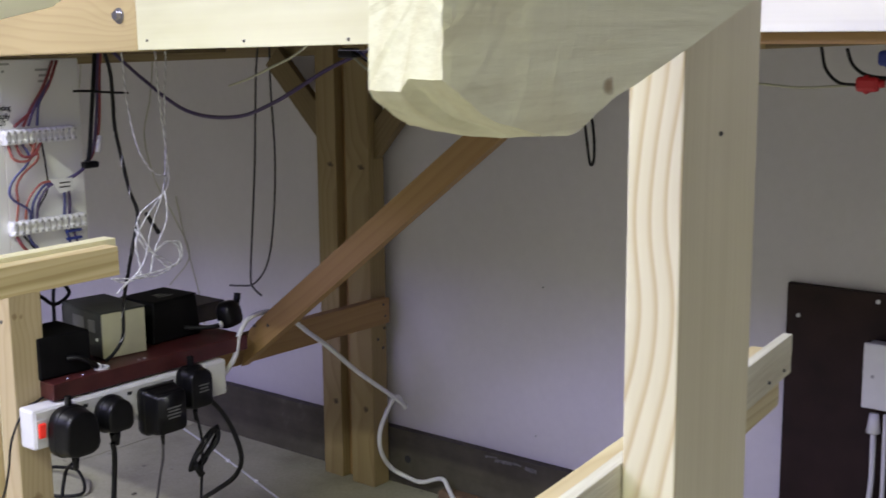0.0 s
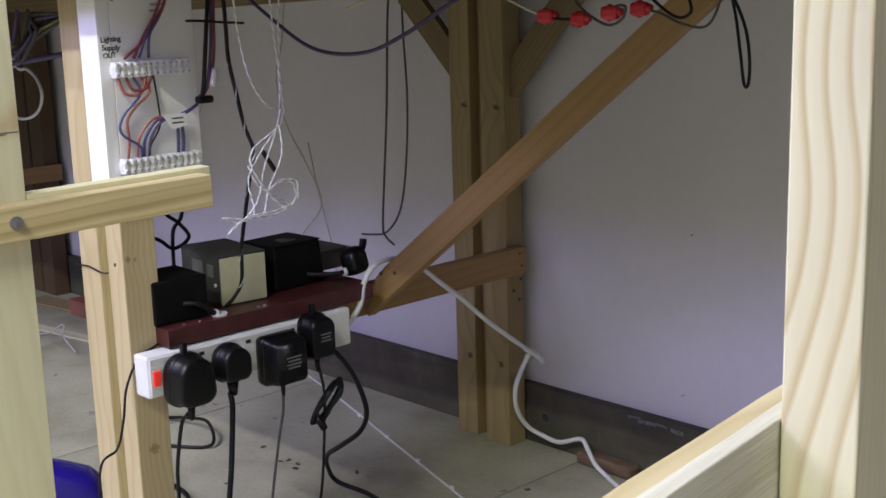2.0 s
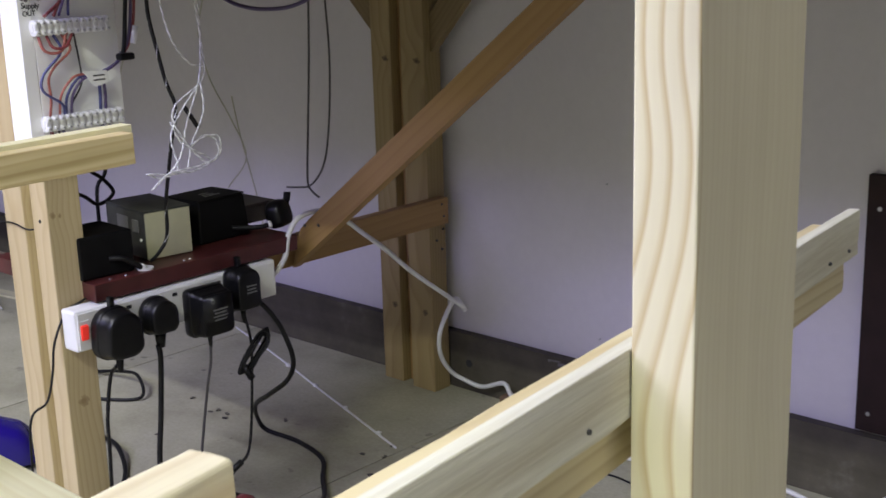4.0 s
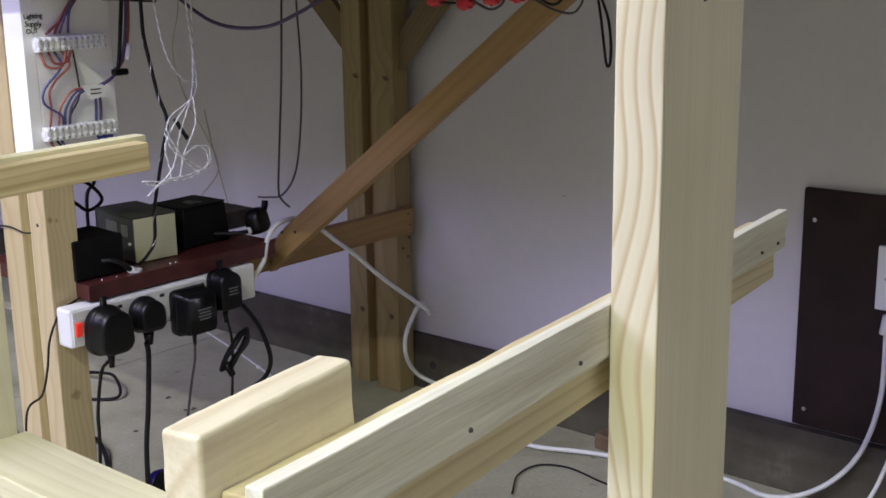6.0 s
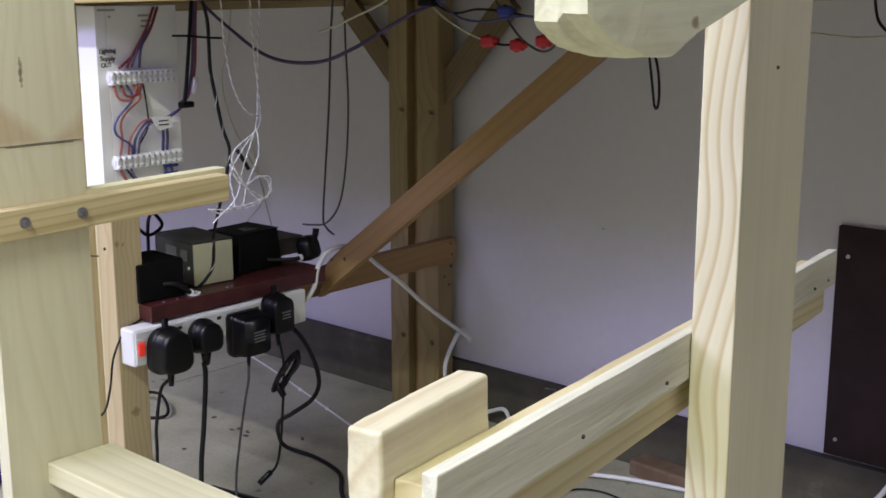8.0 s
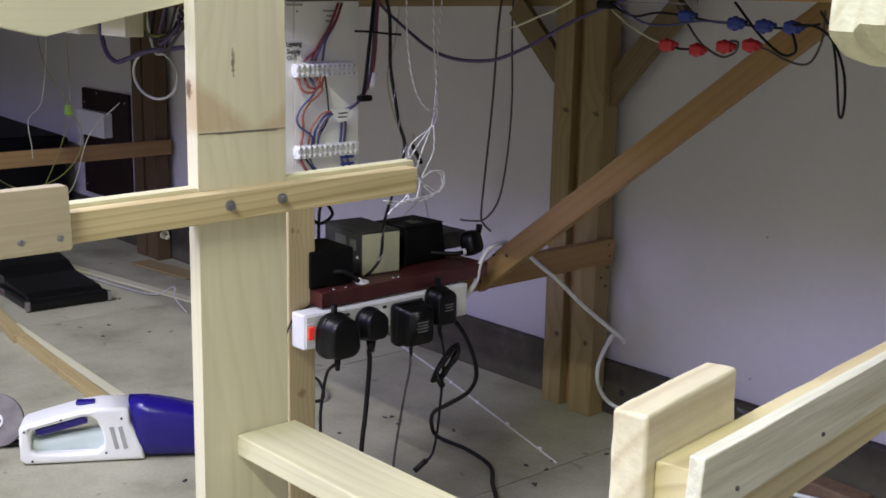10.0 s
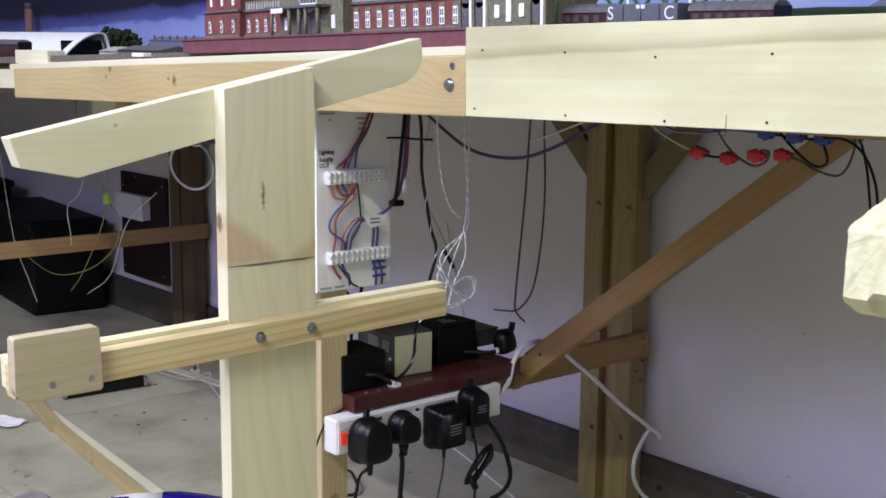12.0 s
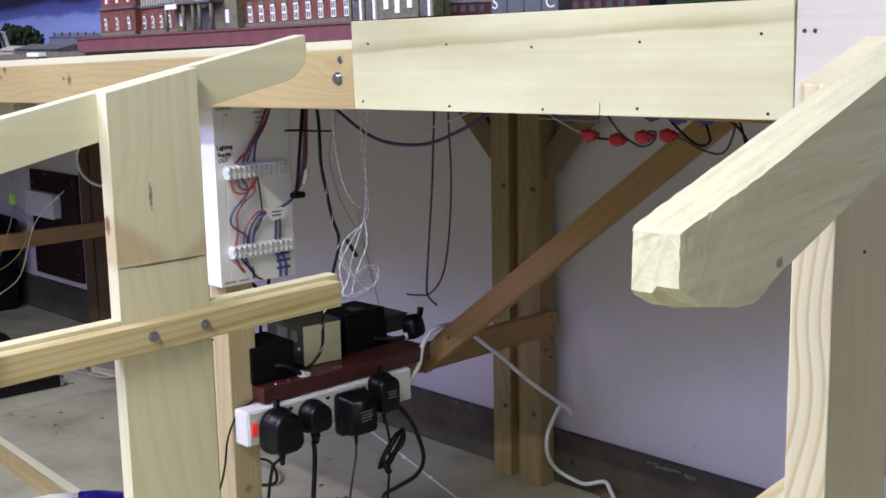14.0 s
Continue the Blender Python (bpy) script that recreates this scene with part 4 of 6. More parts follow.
tagged(mesh_ob("bundle_clamp", box_bm(0.014, 0.024, 0.01, 0.003, at=(-1.266, 0.968, 0.735)), BLACK_PLASTIC), "black clamp on the hanging wire bundle", "clamp")
tagged(mesh_ob("white_sleeve", tube_bm([(-1.262, 0.986, 0.776), (-1.264, 0.981, 0.752)], 0.0045, 8, 2), WHITE_CABLE, smooth=True), "short white sleeve on the wire bundle", "sleeve")

# ---- shelf with transformers ----
shelf = thing("shelf", (-1.4, 1.08, 0.40), "dark mahogany-stained shelf resting on the side rail", "shelf")
board("shelf_board", (-1.56, -1.272), (0.887, 1.262), (0.3955, 0.4210), SHELF_RED, parent=shelf, long="y", bevel=0.0015)
for sy in (0.921, 0.947, 1.049, 1.06):
    screw(shelf, (-1.285, sy, 0.4213), (0, 0, 1), 0.003)


def rounded_outline(w, h, top, bottom, waist=0.0, steps=7):
    """Rounded rectangle in y and z; the corner radii differ above and below."""
    pts = []
    for cy, cz, r, start in ((w / 2 - top, h / 2 - top, top, 0), (-w / 2 + top, h / 2 - top, top, 90), (-w / 2 + bottom, -h / 2 + bottom, bottom, 180), (w / 2 - bottom, -h / 2 + bottom, bottom, 270)):
        for k in range(steps):
            a = math.radians(start + 90 * k / (steps - 1))
            y, z = cy + r * math.cos(a), cz + r * math.sin(a)
            pts.append((y * (1 - waist * (0.5 - z / h)), z))
    return pts


def moulded_bm(outline, layers):
    """Loft of one outline along x: layers give x, scale and a lift in z."""
    bm = bmesh.new()
    rings = [[bm.verts.new((x, y * s, z * s + lift)) for y, z in outline] for x, s, lift in layers]
    n = len(outline)
    for r, q in zip(rings, rings[1:]):
        for k in range(n):
            bm.faces.new((r[k], r[(k + 1) % n], q[(k + 1) % n], q[k]))
    bm.faces.new(rings[0][::-1])
    bm.faces.new(rings[-1])
    return bm


def transformer_box(name, at, size, rz, material, label, extra=None):
    ob = thing(name, at, label, "power supply", "transformers on the shelf", rz)
    part("case", box_bm(*size, 0.003, at=(0, 0, size[2] / 2)), material, ob)
    return ob


beige = transformer_box("transformer", (-1.386, 1.058, 0.4215), (0.125, 0.078, 0.073), -6, GREY_METAL, "grey steel transformer with a beige front on the shelf")
part("front_plate", box_bm(0.002, 0.076, 0.071, 0.0006, at=(0.0635, 0, 0.0365)), BEIGE_METAL, beige, "beige front plate")
part("side_label", box_bm(0.036, 0.0006, 0.030, at=(-0.006, -0.0394, 0.046)), LABEL_GREY, beige, "silver rating label")
part("side_switch", box_bm(0.018, 0.003, 0.019, 0.001, at=(0.036, -0.040, 0.050)), LABEL_GREY, beige)
part("side_screw", cyl_bm(0.0028, 0.003, 10, m=pose(0.050, -0.0395, 0.030, 90, 0, 0)), WHITE_PLASTIC, beige)
part("top_plate", box_bm(0.127, 0.080, 0.0015, 0.0004, at=(0, 0, 0.0742)), GREY_METAL, beige)
transformer_box("transformer", (-1.343, 0.930, 0.4215), (0.09, 0.086, 0.063), -3, MATT_BLACK, "plain black transformer at the end of the shelf")
b2 = thing("transformer", (-1.384, 1.168, 0.4215), "glossy black tapered transformer with a ridged lid on the shelf", "power supply", "transformers on the shelf", 3)
taper = box_bm(0.09, 0.104, 0.068, 0.004, 3, at=(0, 0, 0.034))
for v in taper.verts:
    s = 1.0 - 0.10 * v.co.z / 0.068
    v.co.x *= s
    v.co.y *= s
part("case", taper, MATT_BLACK, b2)
part("lid", box_bm(0.082, 0.095, 0.002, 0.0008, at=(0, 0, 0.0688)), MATT_BLACK, b2)
for k in range(3):
    part("lid_mark", box_bm(0.003, 0.03 - 0.006 * k, 0.0006, at=(0.022 - 0.010 * k, -0.004, 0.0709)), LABEL_GREY, b2)
b3 = transformer_box("controller", (-1.445, 1.268, 0.4215), (0.10, 0.10, 0.030), 0, BROWN_METAL, "low dark grey controller box at the end of the shelf")
part("lid", box_bm(0.102, 0.102, 0.003, 0.0008, at=(0, 0, 0.0315)), BROWN_METAL, b3)


def glanded_lead(points, label):
    ob = cable("lead", points, 0.0042, BLACK_CABLE, label, "lead")
    part("gland", tube_bm([points[-1], tuple(a + (b - a) * 0.35 for a, b in zip(points[-1], points[-2]))], 0.0064, 10, 2), WHITE_CABLE, ob, "white cable gland", Matrix(), True)
    return ob


glanded_lead([(-1.298, 0.930, 0.447), (-1.288, 0.945, 0.446), (-1.286, 0.961, 0.436), (-1.290, 0.982, 0.421)], "short black lead from the transformer into the shelf")
tagged(mesh_ob("cable_grommet", cyl_bm(0.012, 0.003, 16, m=pose(-1.290, 0.984, 0.4225)), WHITE_PLASTIC), "white grommet in the shelf", "grommet")
glanded_lead([(-1.342, 1.185, 0.437), (-1.325, 1.205, 0.436), (-1.312, 1.222, 0.436), (-1.308, 1.238, 0.438)], "short black lead with a white gland")
plug_on_shelf = thing("mains_plug", (-1.325, 1.268, 0.4215), "black mains plug standing on the shelf end", "plug", rz=20)
part("body", moved(moulded_bm(rounded_outline(0.044, 0.046, 0.02, 0.012), ((0.0, 0.86, 0), (0.003, 0.97, 0), (0.006, 1.0, 0), (0.018, 1.0, 0), (0.024, 0.93, 0), (0.028, 0.8, 0))), pose(-0.012, 0, 0.0235, 0, -14, 0)), BLACK_PLASTIC, plug_on_shelf, "", Matrix(), True)
part("flex_guard", tube_bm([(0, 0.015, 0.030), (0, 0.03, 0.044), (0.0, 0.034, 0.056)], 0.006, 8, 3), BLACK_PLASTIC, plug_on_shelf, smooth=True)
lead_path = [(-1.312, 1.008, 0.424), (-1.302, 1.018, 0.438), (-1.296, 1.030, 0.462), (-1.285, 1.026, 0.515), (-1.240, 1.006, 0.575), (-1.205, 0.990, 0.618), (-1.200, 0.998, 0.664), (-1.200, 0.986, 0.700), (-1.200, 0.976, 0.745), (-1.200, 0.967, 0.790), (-1.200, 0.966, 0.830), (-1.200, 0.964, 0.870), (-1.198, 0.952, 0.905)]
taped = thing("loop_lead", lead_path[0], "black lead twisted with a white wire hanging from the tabletop", "lead")
part("black_core", tube_bm(lead_path, 0.0028, 8, 8), BLACK_CABLE, taped, "", taped.matrix_world.inverted(), True)
spiral, run, path = [], 0.0, spline(lead_path, 10)
for k, p in enumerate(path):
    run += (p - path[k - 1]).length if k else 0.0
    a = 2 * math.pi * run / 0.047
    spiral.append(p + Vector((math.cos(a), math.sin(a), 0.0)) * 0.0020)
part("white_wire", tube_bm(spiral[:len(spiral) * 3 // 4], 0.0010, 6, 1, True), SILVER_WIRE, taped, "thin white wire wound round the lead", taped.matrix_world.inverted(), True)
cable("spare_lead_end", [(-1.19, 1.005, 0.666), (-1.19, 1.026, 0.634)], 0.0032, BLACK_CABLE, "short black lead end hanging behind the wires")
cable("post_loop", [(-1.46, 0.90, 0.515), (-1.45, 0.976, 0.516), (-1.45, 1.012, 0.494), (-1.45, 1.041, 0.507), (-1.45, 1.026, 0.531), (-1.45, 1.005, 0.548), (-1.45, 0.99, 0.57), (-1.45, 0.98, 0.62)], 0.003, BLACK_CABLE, "looped black lead behind the shelf")
cable("post_drop", [(-1.452, 1.04, 0.60), (-1.452, 1.032, 0.543), (-1.452, 1.015, 0.52), (-1.452, 1.012, 0.467), (-1.452, 1.012, 0.418)], 0.003, BLACK_CABLE, "black lead dropping behind the shelf")

# ---- extension socket ----
strip = thing("extension_socket", (-1.282, 1.026, 0.3325), "white six-gang extension socket with a lit red switch", "extension lead")
part("housing", moved(box_bm(0.361, 0.036, 0.060, 0.004, 2), quarter), WHITE_PLASTIC, strip, "", pose(0, 0, 0.03))
part("face", moved(box_bm(0.353, 0.002, 0.053, 0.0008), quarter), WHITE_PLASTIC, strip, "", pose(0.0187, 0, 0.03))
part("switch_bezel", box_bm(0.002, 0.018, 0.033, 0.0008, at=(0.0200, -0.1685, 0.029)), WHITE_PLASTIC, strip)
part("rocker_switch", moved(box_bm(0.006, 0.011, 0.022, 0.0015), pose(0.0212, -0.1685, 0.029, 0, 7, 0)), GLOW, strip, "glowing red rocker switch")
for sy in (-0.107, -0.028, 0.052, 0.117):
    part("shutter", box_bm(0.0012, 0.018, 0.016, 0.0004, at=(0.0203, sy + 0.012, 0.038)), PAPER, strip)
    part("earth_slot", box_bm(0.001, 0.008, 0.005, at=(0.0208, sy + 0.013, 0.048)), INK, strip)


def mains_plug(y, z, size, radii, lead_radius, label, marks=0, waist=0.0, front=0.8, pin=True, steps=7):
    ob = thing("mains_plug", (-1.2605, y, z), label, "plug", "plugs in the extension socket")
    w, h, d = size
    outline = rounded_outline(w, h, *radii, waist, steps)
    part("body", moulded_bm(outline, ((0.0, 0.9, 0), (0.002, 0.97, 0), (0.006, 1.0, 0), (d * 0.45, 1.0, 0), (d * 0.5, 0.965, 0), (d * 0.8, 0.93, 0), (d * 0.93, 0.9, 0), (d * 0.985, 0.86, 0), (d, front, 0))), BLACK_PLASTIC, ob, "", Matrix(), steps > 2)
    part("back_shell", moulded_bm(outline, ((0.0, 1.01, 0), (0.004, 1.045, 0), (d * 0.34, 1.045, 0), (d * 0.42, 1.0, 0))), BLACK_PLASTIC, ob, "", Matrix(), steps > 2)
    part("strain_relief", cyl_bm(lead_radius * 2.1, 0.024, 12, lead_radius * 1.3, m=pose(d * 0.4, 0, -h / 2 - 0.010, 180, 0, 0)), BLACK_PLASTIC, ob, "", Matrix(), True)
    if pin:
        part("earth_pin_guard", box_bm(0.010, 0.008, 0.020, 0.002, at=(0.008, 0, h / 2 + 0.006)), BLACK_PLASTIC, ob)
    for k in range(marks):
        part("rating_mark", box_bm(0.0006, w * (0.42 - 0.07 * (k % 2)), 0.0022, at=(d + 0.0002, w * 0.06, h * 0.10 - 0.0052 * k)), LABEL_GREY, ob, "small grey rating print")
    return ob


mains_plug(0.8975, 0.354, (0.057, 0.072, 0.044), (0.024, 0.020), 0.003, "round-shouldered black power adaptor in the socket", waist=-0.14, front=0.72)
mains_plug(0.9705, 0.3615, (0.051, 0.053, 0.034), (0.025, 0.013), 0.0045, "round-topped black three-pin plug in the socket", waist=0.06, front=0.66, pin=False)
mains_plug(1.055, 0.3475, (0.063, 0.072, 0.044), (0.008, 0.010), 0.002, "square black power adaptor with pale rating marks", marks=4, front=0.87, pin=False, steps=4)
mains_plug(1.123, 0.367, (0.047, 0.067, 0.036), (0.016, 0.008), 0.0024, "small black power adaptor with pale rating marks", marks=3)
PX = -1.245
cable("plug_lead", [(PX, 0.964, 0.318), (PX, 0.966, 0.292), (PX + 0.004, 0.955, 0.211), (PX + 0.006, 0.945, 0.145), (PX + 0.01, 0.94, 0.05), (PX + 0.03, 0.93, 0.008), (PX + 0.07, 0.92, 0.005)], 0.0042, BLACK_CABLE, "thick black lead hanging from a plug to the floor")
cable("adaptor_lead", [(PX, 0.893, 0.306), (PX - 0.03, 0.899, 0.28), (PX - 0.034, 0.890, 0.22), (PX - 0.03, 0.886, 0.18), (PX - 0.04, 0.89, 0.06), (PX - 0.02, 0.91, 0.008), (PX + 0.03, 0.93, 0.005)], 0.0028, BLACK_CABLE, "black adaptor lead hanging beside the post")
cable("adaptor_lead", [(PX, 1.056, 0.304), (PX + 0.006, 1.05, 0.27), (PX + 0.008, 1.039, 0.233), (PX + 0.008, 1.024, 0.162), (PX + 0.008, 1.014, 0.10), (PX + 0.012, 1.010, 0.006)], 0.0021, GREY_CABLE, "thin grey adaptor lead hanging to the floor")
cable("adaptor_lead", [(PX, 1.124, 0.322), (PX + 0.006, 1.128, 0.28), (PX + 0.008, 1.124, 0.231), (PX + 0.008, 1.116, 0.15), (PX + 0.006, 1.110, 0.11), (PX + 0.004, 1.104, 0.094), (PX, 1.096, 0.085)], 0.0024, BLACK_CABLE, "thin black adaptor lead hanging to the floor")
bundle = thing("lead_bundle", (PX + 0.01, 1.125, 0.27), "folded bundle of black adaptor lead", "lead")
for k in range(5):
    turn_k = []
    for q in range(13):
        a, grow = 2 * math.pi * q / 12, 1.0 - 0.07 * k
        u, v = 0.042 * grow * math.cos(a), (0.008 + 0.002 * (k % 3)) * math.sin(a) * (1.0 + 0.6 * math.cos(a) ** 2)
        turn_k.append((PX + 0.008 + 0.002 * k + 0.002 * math.sin(3 * a + k), 1.130 + 0.72 * u - 0.69 * v, 0.265 + 0.69 * u + 0.72 * v))
    part("loop", tube_bm(turn_k, 0.0026, 6, 3), BLACK_CABLE, bundle, "", bundle.matrix_world.inverted(), True)
tagged(mesh_ob("dc_plug", tube_bm([(PX, 1.098, 0.087), (PX - 0.004, 1.088, 0.079), (PX - 0.008, 1.076, 0.069)], 0.0052, 10, 2), BLACK_PLASTIC, smooth=True), "black barrel connector hanging on a thin lead", "connector")
tagged(mesh_ob("dc_plug", tube_bm([(PX + 0.015, 1.106, 0.247), (PX + 0.017, 1.116, 0.226)], 0.006, 10, 2), BLACK_PLASTIC, smooth=True), "black barrel connector on the folded lead", "connector")
cable("long_lead", [(-1.262, 1.150, 0.345), (-1.245, 1.166, 0.325), (-1.240, 1.191, 0.284), (-1.245, 1.215, 0.225), (-1.275, 1.225, 0.180), (-1.34, 1.235, 0.135), (-1.405, 1.255, 0.095), (-1.455, 1.295, 0.045), (-1.46, 1.318, 0.012), (-1.385, 1.328, 0.006), (-1.294, 1.305, 0.006), (-1.23, 1.25, 0.006), (-1.17, 1.20, 0.012), (-1.145, 1.165, 0.02)], 0.0042, BLACK_CABLE, "thick black lead curving down to the floor")
cable("strip_side_wire", [(-1.30, 0.890, 0.398), (-1.298, 0.875, 0.394), (-1.298, 0.853, 0.385), (-1.30, 0.832, 0.346), (-1.30, 0.823, 0.30), (-1.30, 0.810, 0.263), (-1.30, 0.783, 0.244), (-1.31, 0.78, 0.15)], 0.0018, BLACK_CABLE, "thin black wire looping round the socket end")
cable("extension_flex", [(-1.280, 1.208, 0.360), (-1.276, 1.218, 0.368), (-1.275, 1.237, 0.390), (-1.275, 1.246, 0.422), (-1.276, 1.268, 0.445), (-1.282, 1.31, 0.449), (-1.30, 1.36, 0.435), (-1.325, 1.42, 0.406), (-1.316, 1.45, 0.379), (-1.285, 1.47, 0.352), (-1.27, 1.525, 0.298), (-1.262, 1.60, 0.240), (-1.255, 1.645, 0.205)], 0.0045, WHITE_CABLE, "white extension flex running over the brace", "flex")
cable("floor_flex", [(-1.258, 1.650, 0.197), (-1.268, 1.636, 0.222), (-1.295, 1.640, 0.190), (-1.31, 1.632, 0.143), (-1.32, 1.645, 0.095), (-1.325, 1.68, 0.05), (-1.30, 1.70, 0.03), (-1.262, 1.70, 0.028), (-1.210, 1.70, 0.047), (-1.185, 1.690, 0.036), (-1.155, 1.675, 0.019), (-1.12, 1.666, 0.007), (-1.09, 1.65, 0.007), (-0.98, 1.60, 0.007), (-0.85, 1.645, 0.007), (-0.64, 1.69, 0.007), (-0.53, 1.672, 0.007), (-0.46, 1.70, 0.03), (-0.40, 1.708, 0.10), (-0.372, 1.714, 0.20), (-0.370, 1.716, 0.315)], 0.0045, WHITE_CABLE, "white flex looping down and along the floor to the wall box", "flex")
cable("floor_wire", [(-0.878, 1.42, 0.004), (-0.915, 1.485, 0.004), (-0.912, 1.543, 0.004), (-0.862, 1.567, 0.004), (-0.775, 1.552, 0.004), (-0.71, 1.56, 0.004)], 0.0017, BLACK_CABLE, "thin dark lead lying on the floor")
cable("wall_flex", [(-0.352, 1.712, 0.345), (-0.350, 1.71, 0.20), (-0.35, 1.70, 0.10), (-0.40, 1.66, 0.008), (-0.55, 1.60, 0.007), (-0.7, 1.55, 0.007)], 0.0036, WHITE_CABLE, "second white flex from the wall box")

# ---- hanging wires under the tabletop ----
cable("hanging_wire", [(-1.700, 1.70, 0.90), (-1.711, 1.70, 0.81), (-1.722, 1.70, 0.65), (-1.738, 1.70, 0.50), (-1.749, 1.70, 0.39), (-1.74, 1.70, 0.366), (-1.715, 1.70, 0.352)], 0.0024, GREY_CABLE, "thin dark bell wire hanging in front of the wall", "wire", "bell wires")
cable("hanging_wire", [(-1.668, 1.703, 0.90), (-1.668, 1.703, 0.80), (-1.662, 1.703, 0.66), (-1.672, 1.703, 0.53), (-1.695, 1.703, 0.43), (-1.740, 1.703, 0.377), (-1.79, 1.703, 0.365), (-1.823, 1.703, 0.362)], 0.0022, GREY_CABLE, "thin dark bell wire hanging in front of the wall", "wire", "bell wires")
cable("draped_cable", [(-1.80, 1.39, 0.90), (-1.70, 1.4, 0.835), (-1.572, 1.4, 0.778), (-1.438, 1.4, 0.772), (-1.33, 1.4, 0.803), (-1.22, 1.42, 0.86), (-1.12, 1.44, 0.90)], 0.0036, PURPLE_WIRE, "dull blue cable draped under the tabletop")
for pts in ([(-2.089, 1.73, 0.890), (-2.105, 1.725, 0.771), (-2.127, 1.72, 0.683), (-2.095, 1.72, 0.581), (-2.029, 1.72, 0.496), (-1.981, 1.72, 0.410), (-2.057, 1.72, 0.331)],
            [(-2.039, 1.735, 0.544), (-2.011, 1.73, 0.459), (-1.990, 1.73, 0.396), (-1.963, 1.73, 0.315), (-1.949, 1.73, 0.247)],
            [(-2.369, 1.73, 0.890), (-2.390, 1.72, 0.744), (-2.443, 1.72, 0.621), (-2.492, 1.72, 0.505), (-2.459, 1.72, 0.395)]):
    cable("hanging_wire", pts, 0.0015, CREAM_WIRE, "thin cream wire hanging against the wall", "wire", "cream wires")
for n, pts in enumerate((
        [(-1.103, 0.987, 0.974), (-1.103, 0.985, 0.890), (-1.103, 0.980, 0.838), (-1.103, 0.977, 0.762), (-1.103, 0.971, 0.713), (-1.103, 0.946, 0.658), (-1.103, 0.929, 0.611), (-1.103, 0.886, 0.579)],
        [(-1.098, 0.963, 0.974), (-1.099, 0.965, 0.890), (-1.101, 0.970, 0.825), (-1.103, 0.979, 0.754), (-1.103, 0.976, 0.712), (-1.103, 0.930, 0.682), (-1.103, 0.929, 0.653), (-1.099, 0.964, 0.606), (-1.099, 0.991, 0.609), (-1.099, 0.989, 0.636), (-1.103, 0.953, 0.629), (-1.103, 0.936, 0.595), (-1.103, 0.879, 0.600)],
        [(-1.082, 0.895, 0.974), (-1.084, 0.90, 0.890), (-1.089, 0.908, 0.830), (-1.094, 0.925, 0.771), (-1.103, 0.955, 0.736), (-1.103, 0.978, 0.728)],
        [(-1.106, 0.972, 0.705), (-1.106, 0.943, 0.676), (-1.106, 0.922, 0.643), (-1.106, 0.928, 0.599), (-1.106, 0.902, 0.591), (-1.106, 0.879, 0.6)],
        [(-1.098, 0.969, 0.709), (-1.098, 0.97, 0.67), (-1.098, 0.947, 0.629), (-1.098, 0.967, 0.639), (-1.098, 0.986, 0.63), (-1.098, 0.987, 0.609), (-1.098, 0.957, 0.6), (-1.098, 0.914, 0.598), (-1.098, 0.895, 0.59), (-1.098, 0.881, 0.58)],
        [(-1.108, 0.924, 0.661), (-1.108, 0.94, 0.631), (-1.111, 0.985, 0.602), (-1.103, 0.949, 0.593), (-1.103, 0.915, 0.595), (-1.103, 0.895, 0.585)])):
    ob = thing("twisted_wire", pts[0], "pair of thin white twisted wires hanging loose", "wire", "loose white wires")
    path = spline(pts, 14)
    for k in range(2):
        strand, run = [], 0.0
        for i, p in enumerate(path):
            run += (p - path[i - 1]).length if i else 0.0
            a = run / 0.0024 + math.pi * k
            strand.append(p + Vector((math.cos(a), math.sin(a), 0.3 * math.sin(a))) * 0.0007)
        part("strand", tube_bm(strand, 0.0008, 5, 1, True), SILVER_WIRE if k else GREY_STRAND, ob, "", ob.matrix_world.inverted(), True)


# ---- bullet connectors on wires below the fascia ----
def connector(at, material, label, rz=0.0):
    ob = thing("crimp_connector", at, label, "connector", "crimp connectors", rz)
    part("shell", join_bm(box_bm(0.024, 0.013, 0.016, 0.004), moved(box_bm(0.017, 0.012, 0.017, 0.004), pose(-0.001, 0, 0, 0, 45, 0))), material, ob)
    part("collar", cyl_bm(0.0045, 0.008, 10, m=pose(0.013, 0, 0.001, 0, 90, 0)), material, ob, "", Matrix(), True)


for x, z, r in ((-0.845, 0.837, 8), (-0.791, 0.833, -5), (-0.744, 0.840, 4), (-0.701, 0.844, -6)):
    connector((x, 1.2, z), RED_CONN, "red insulated crimp connector on hanging wire", r)
for x, z, r in ((-0.810, 0.880, 5), (-0.725, 0.873, -4), (-0.679, 0.871, 6), (-0.635, 0.871, -3)):
    connector((x, 1.195, z), BLUE_CONN, "blue insulated crimp connector on hanging wire", r)
connector((-0.220, 1.2, 0.863), RED_CONN, "red insulated crimp connector on hanging wire", 5)
connector((-0.198, 1.2, 0.890), BLUE_CONN, "blue insulated crimp connector on hanging wire", 5)
cable("connector_wire", [(-0.969, 1.2, 0.895), (-0.924, 1.2, 0.866), (-0.880, 1.2, 0.847), (-0.849, 1.2, 0.838)], 0.0019, CREAM_WIRE, "pale wire leading to the red connectors", "wire", "connector wires")
cable("connector_wire", [(-0.849, 1.2, 0.838), (-0.822, 1.2, 0.833), (-0.796, 1.2, 0.834)], 0.0018, BLACK_CABLE, "thin dark wire joining the red connectors", "wire", "connector wires")
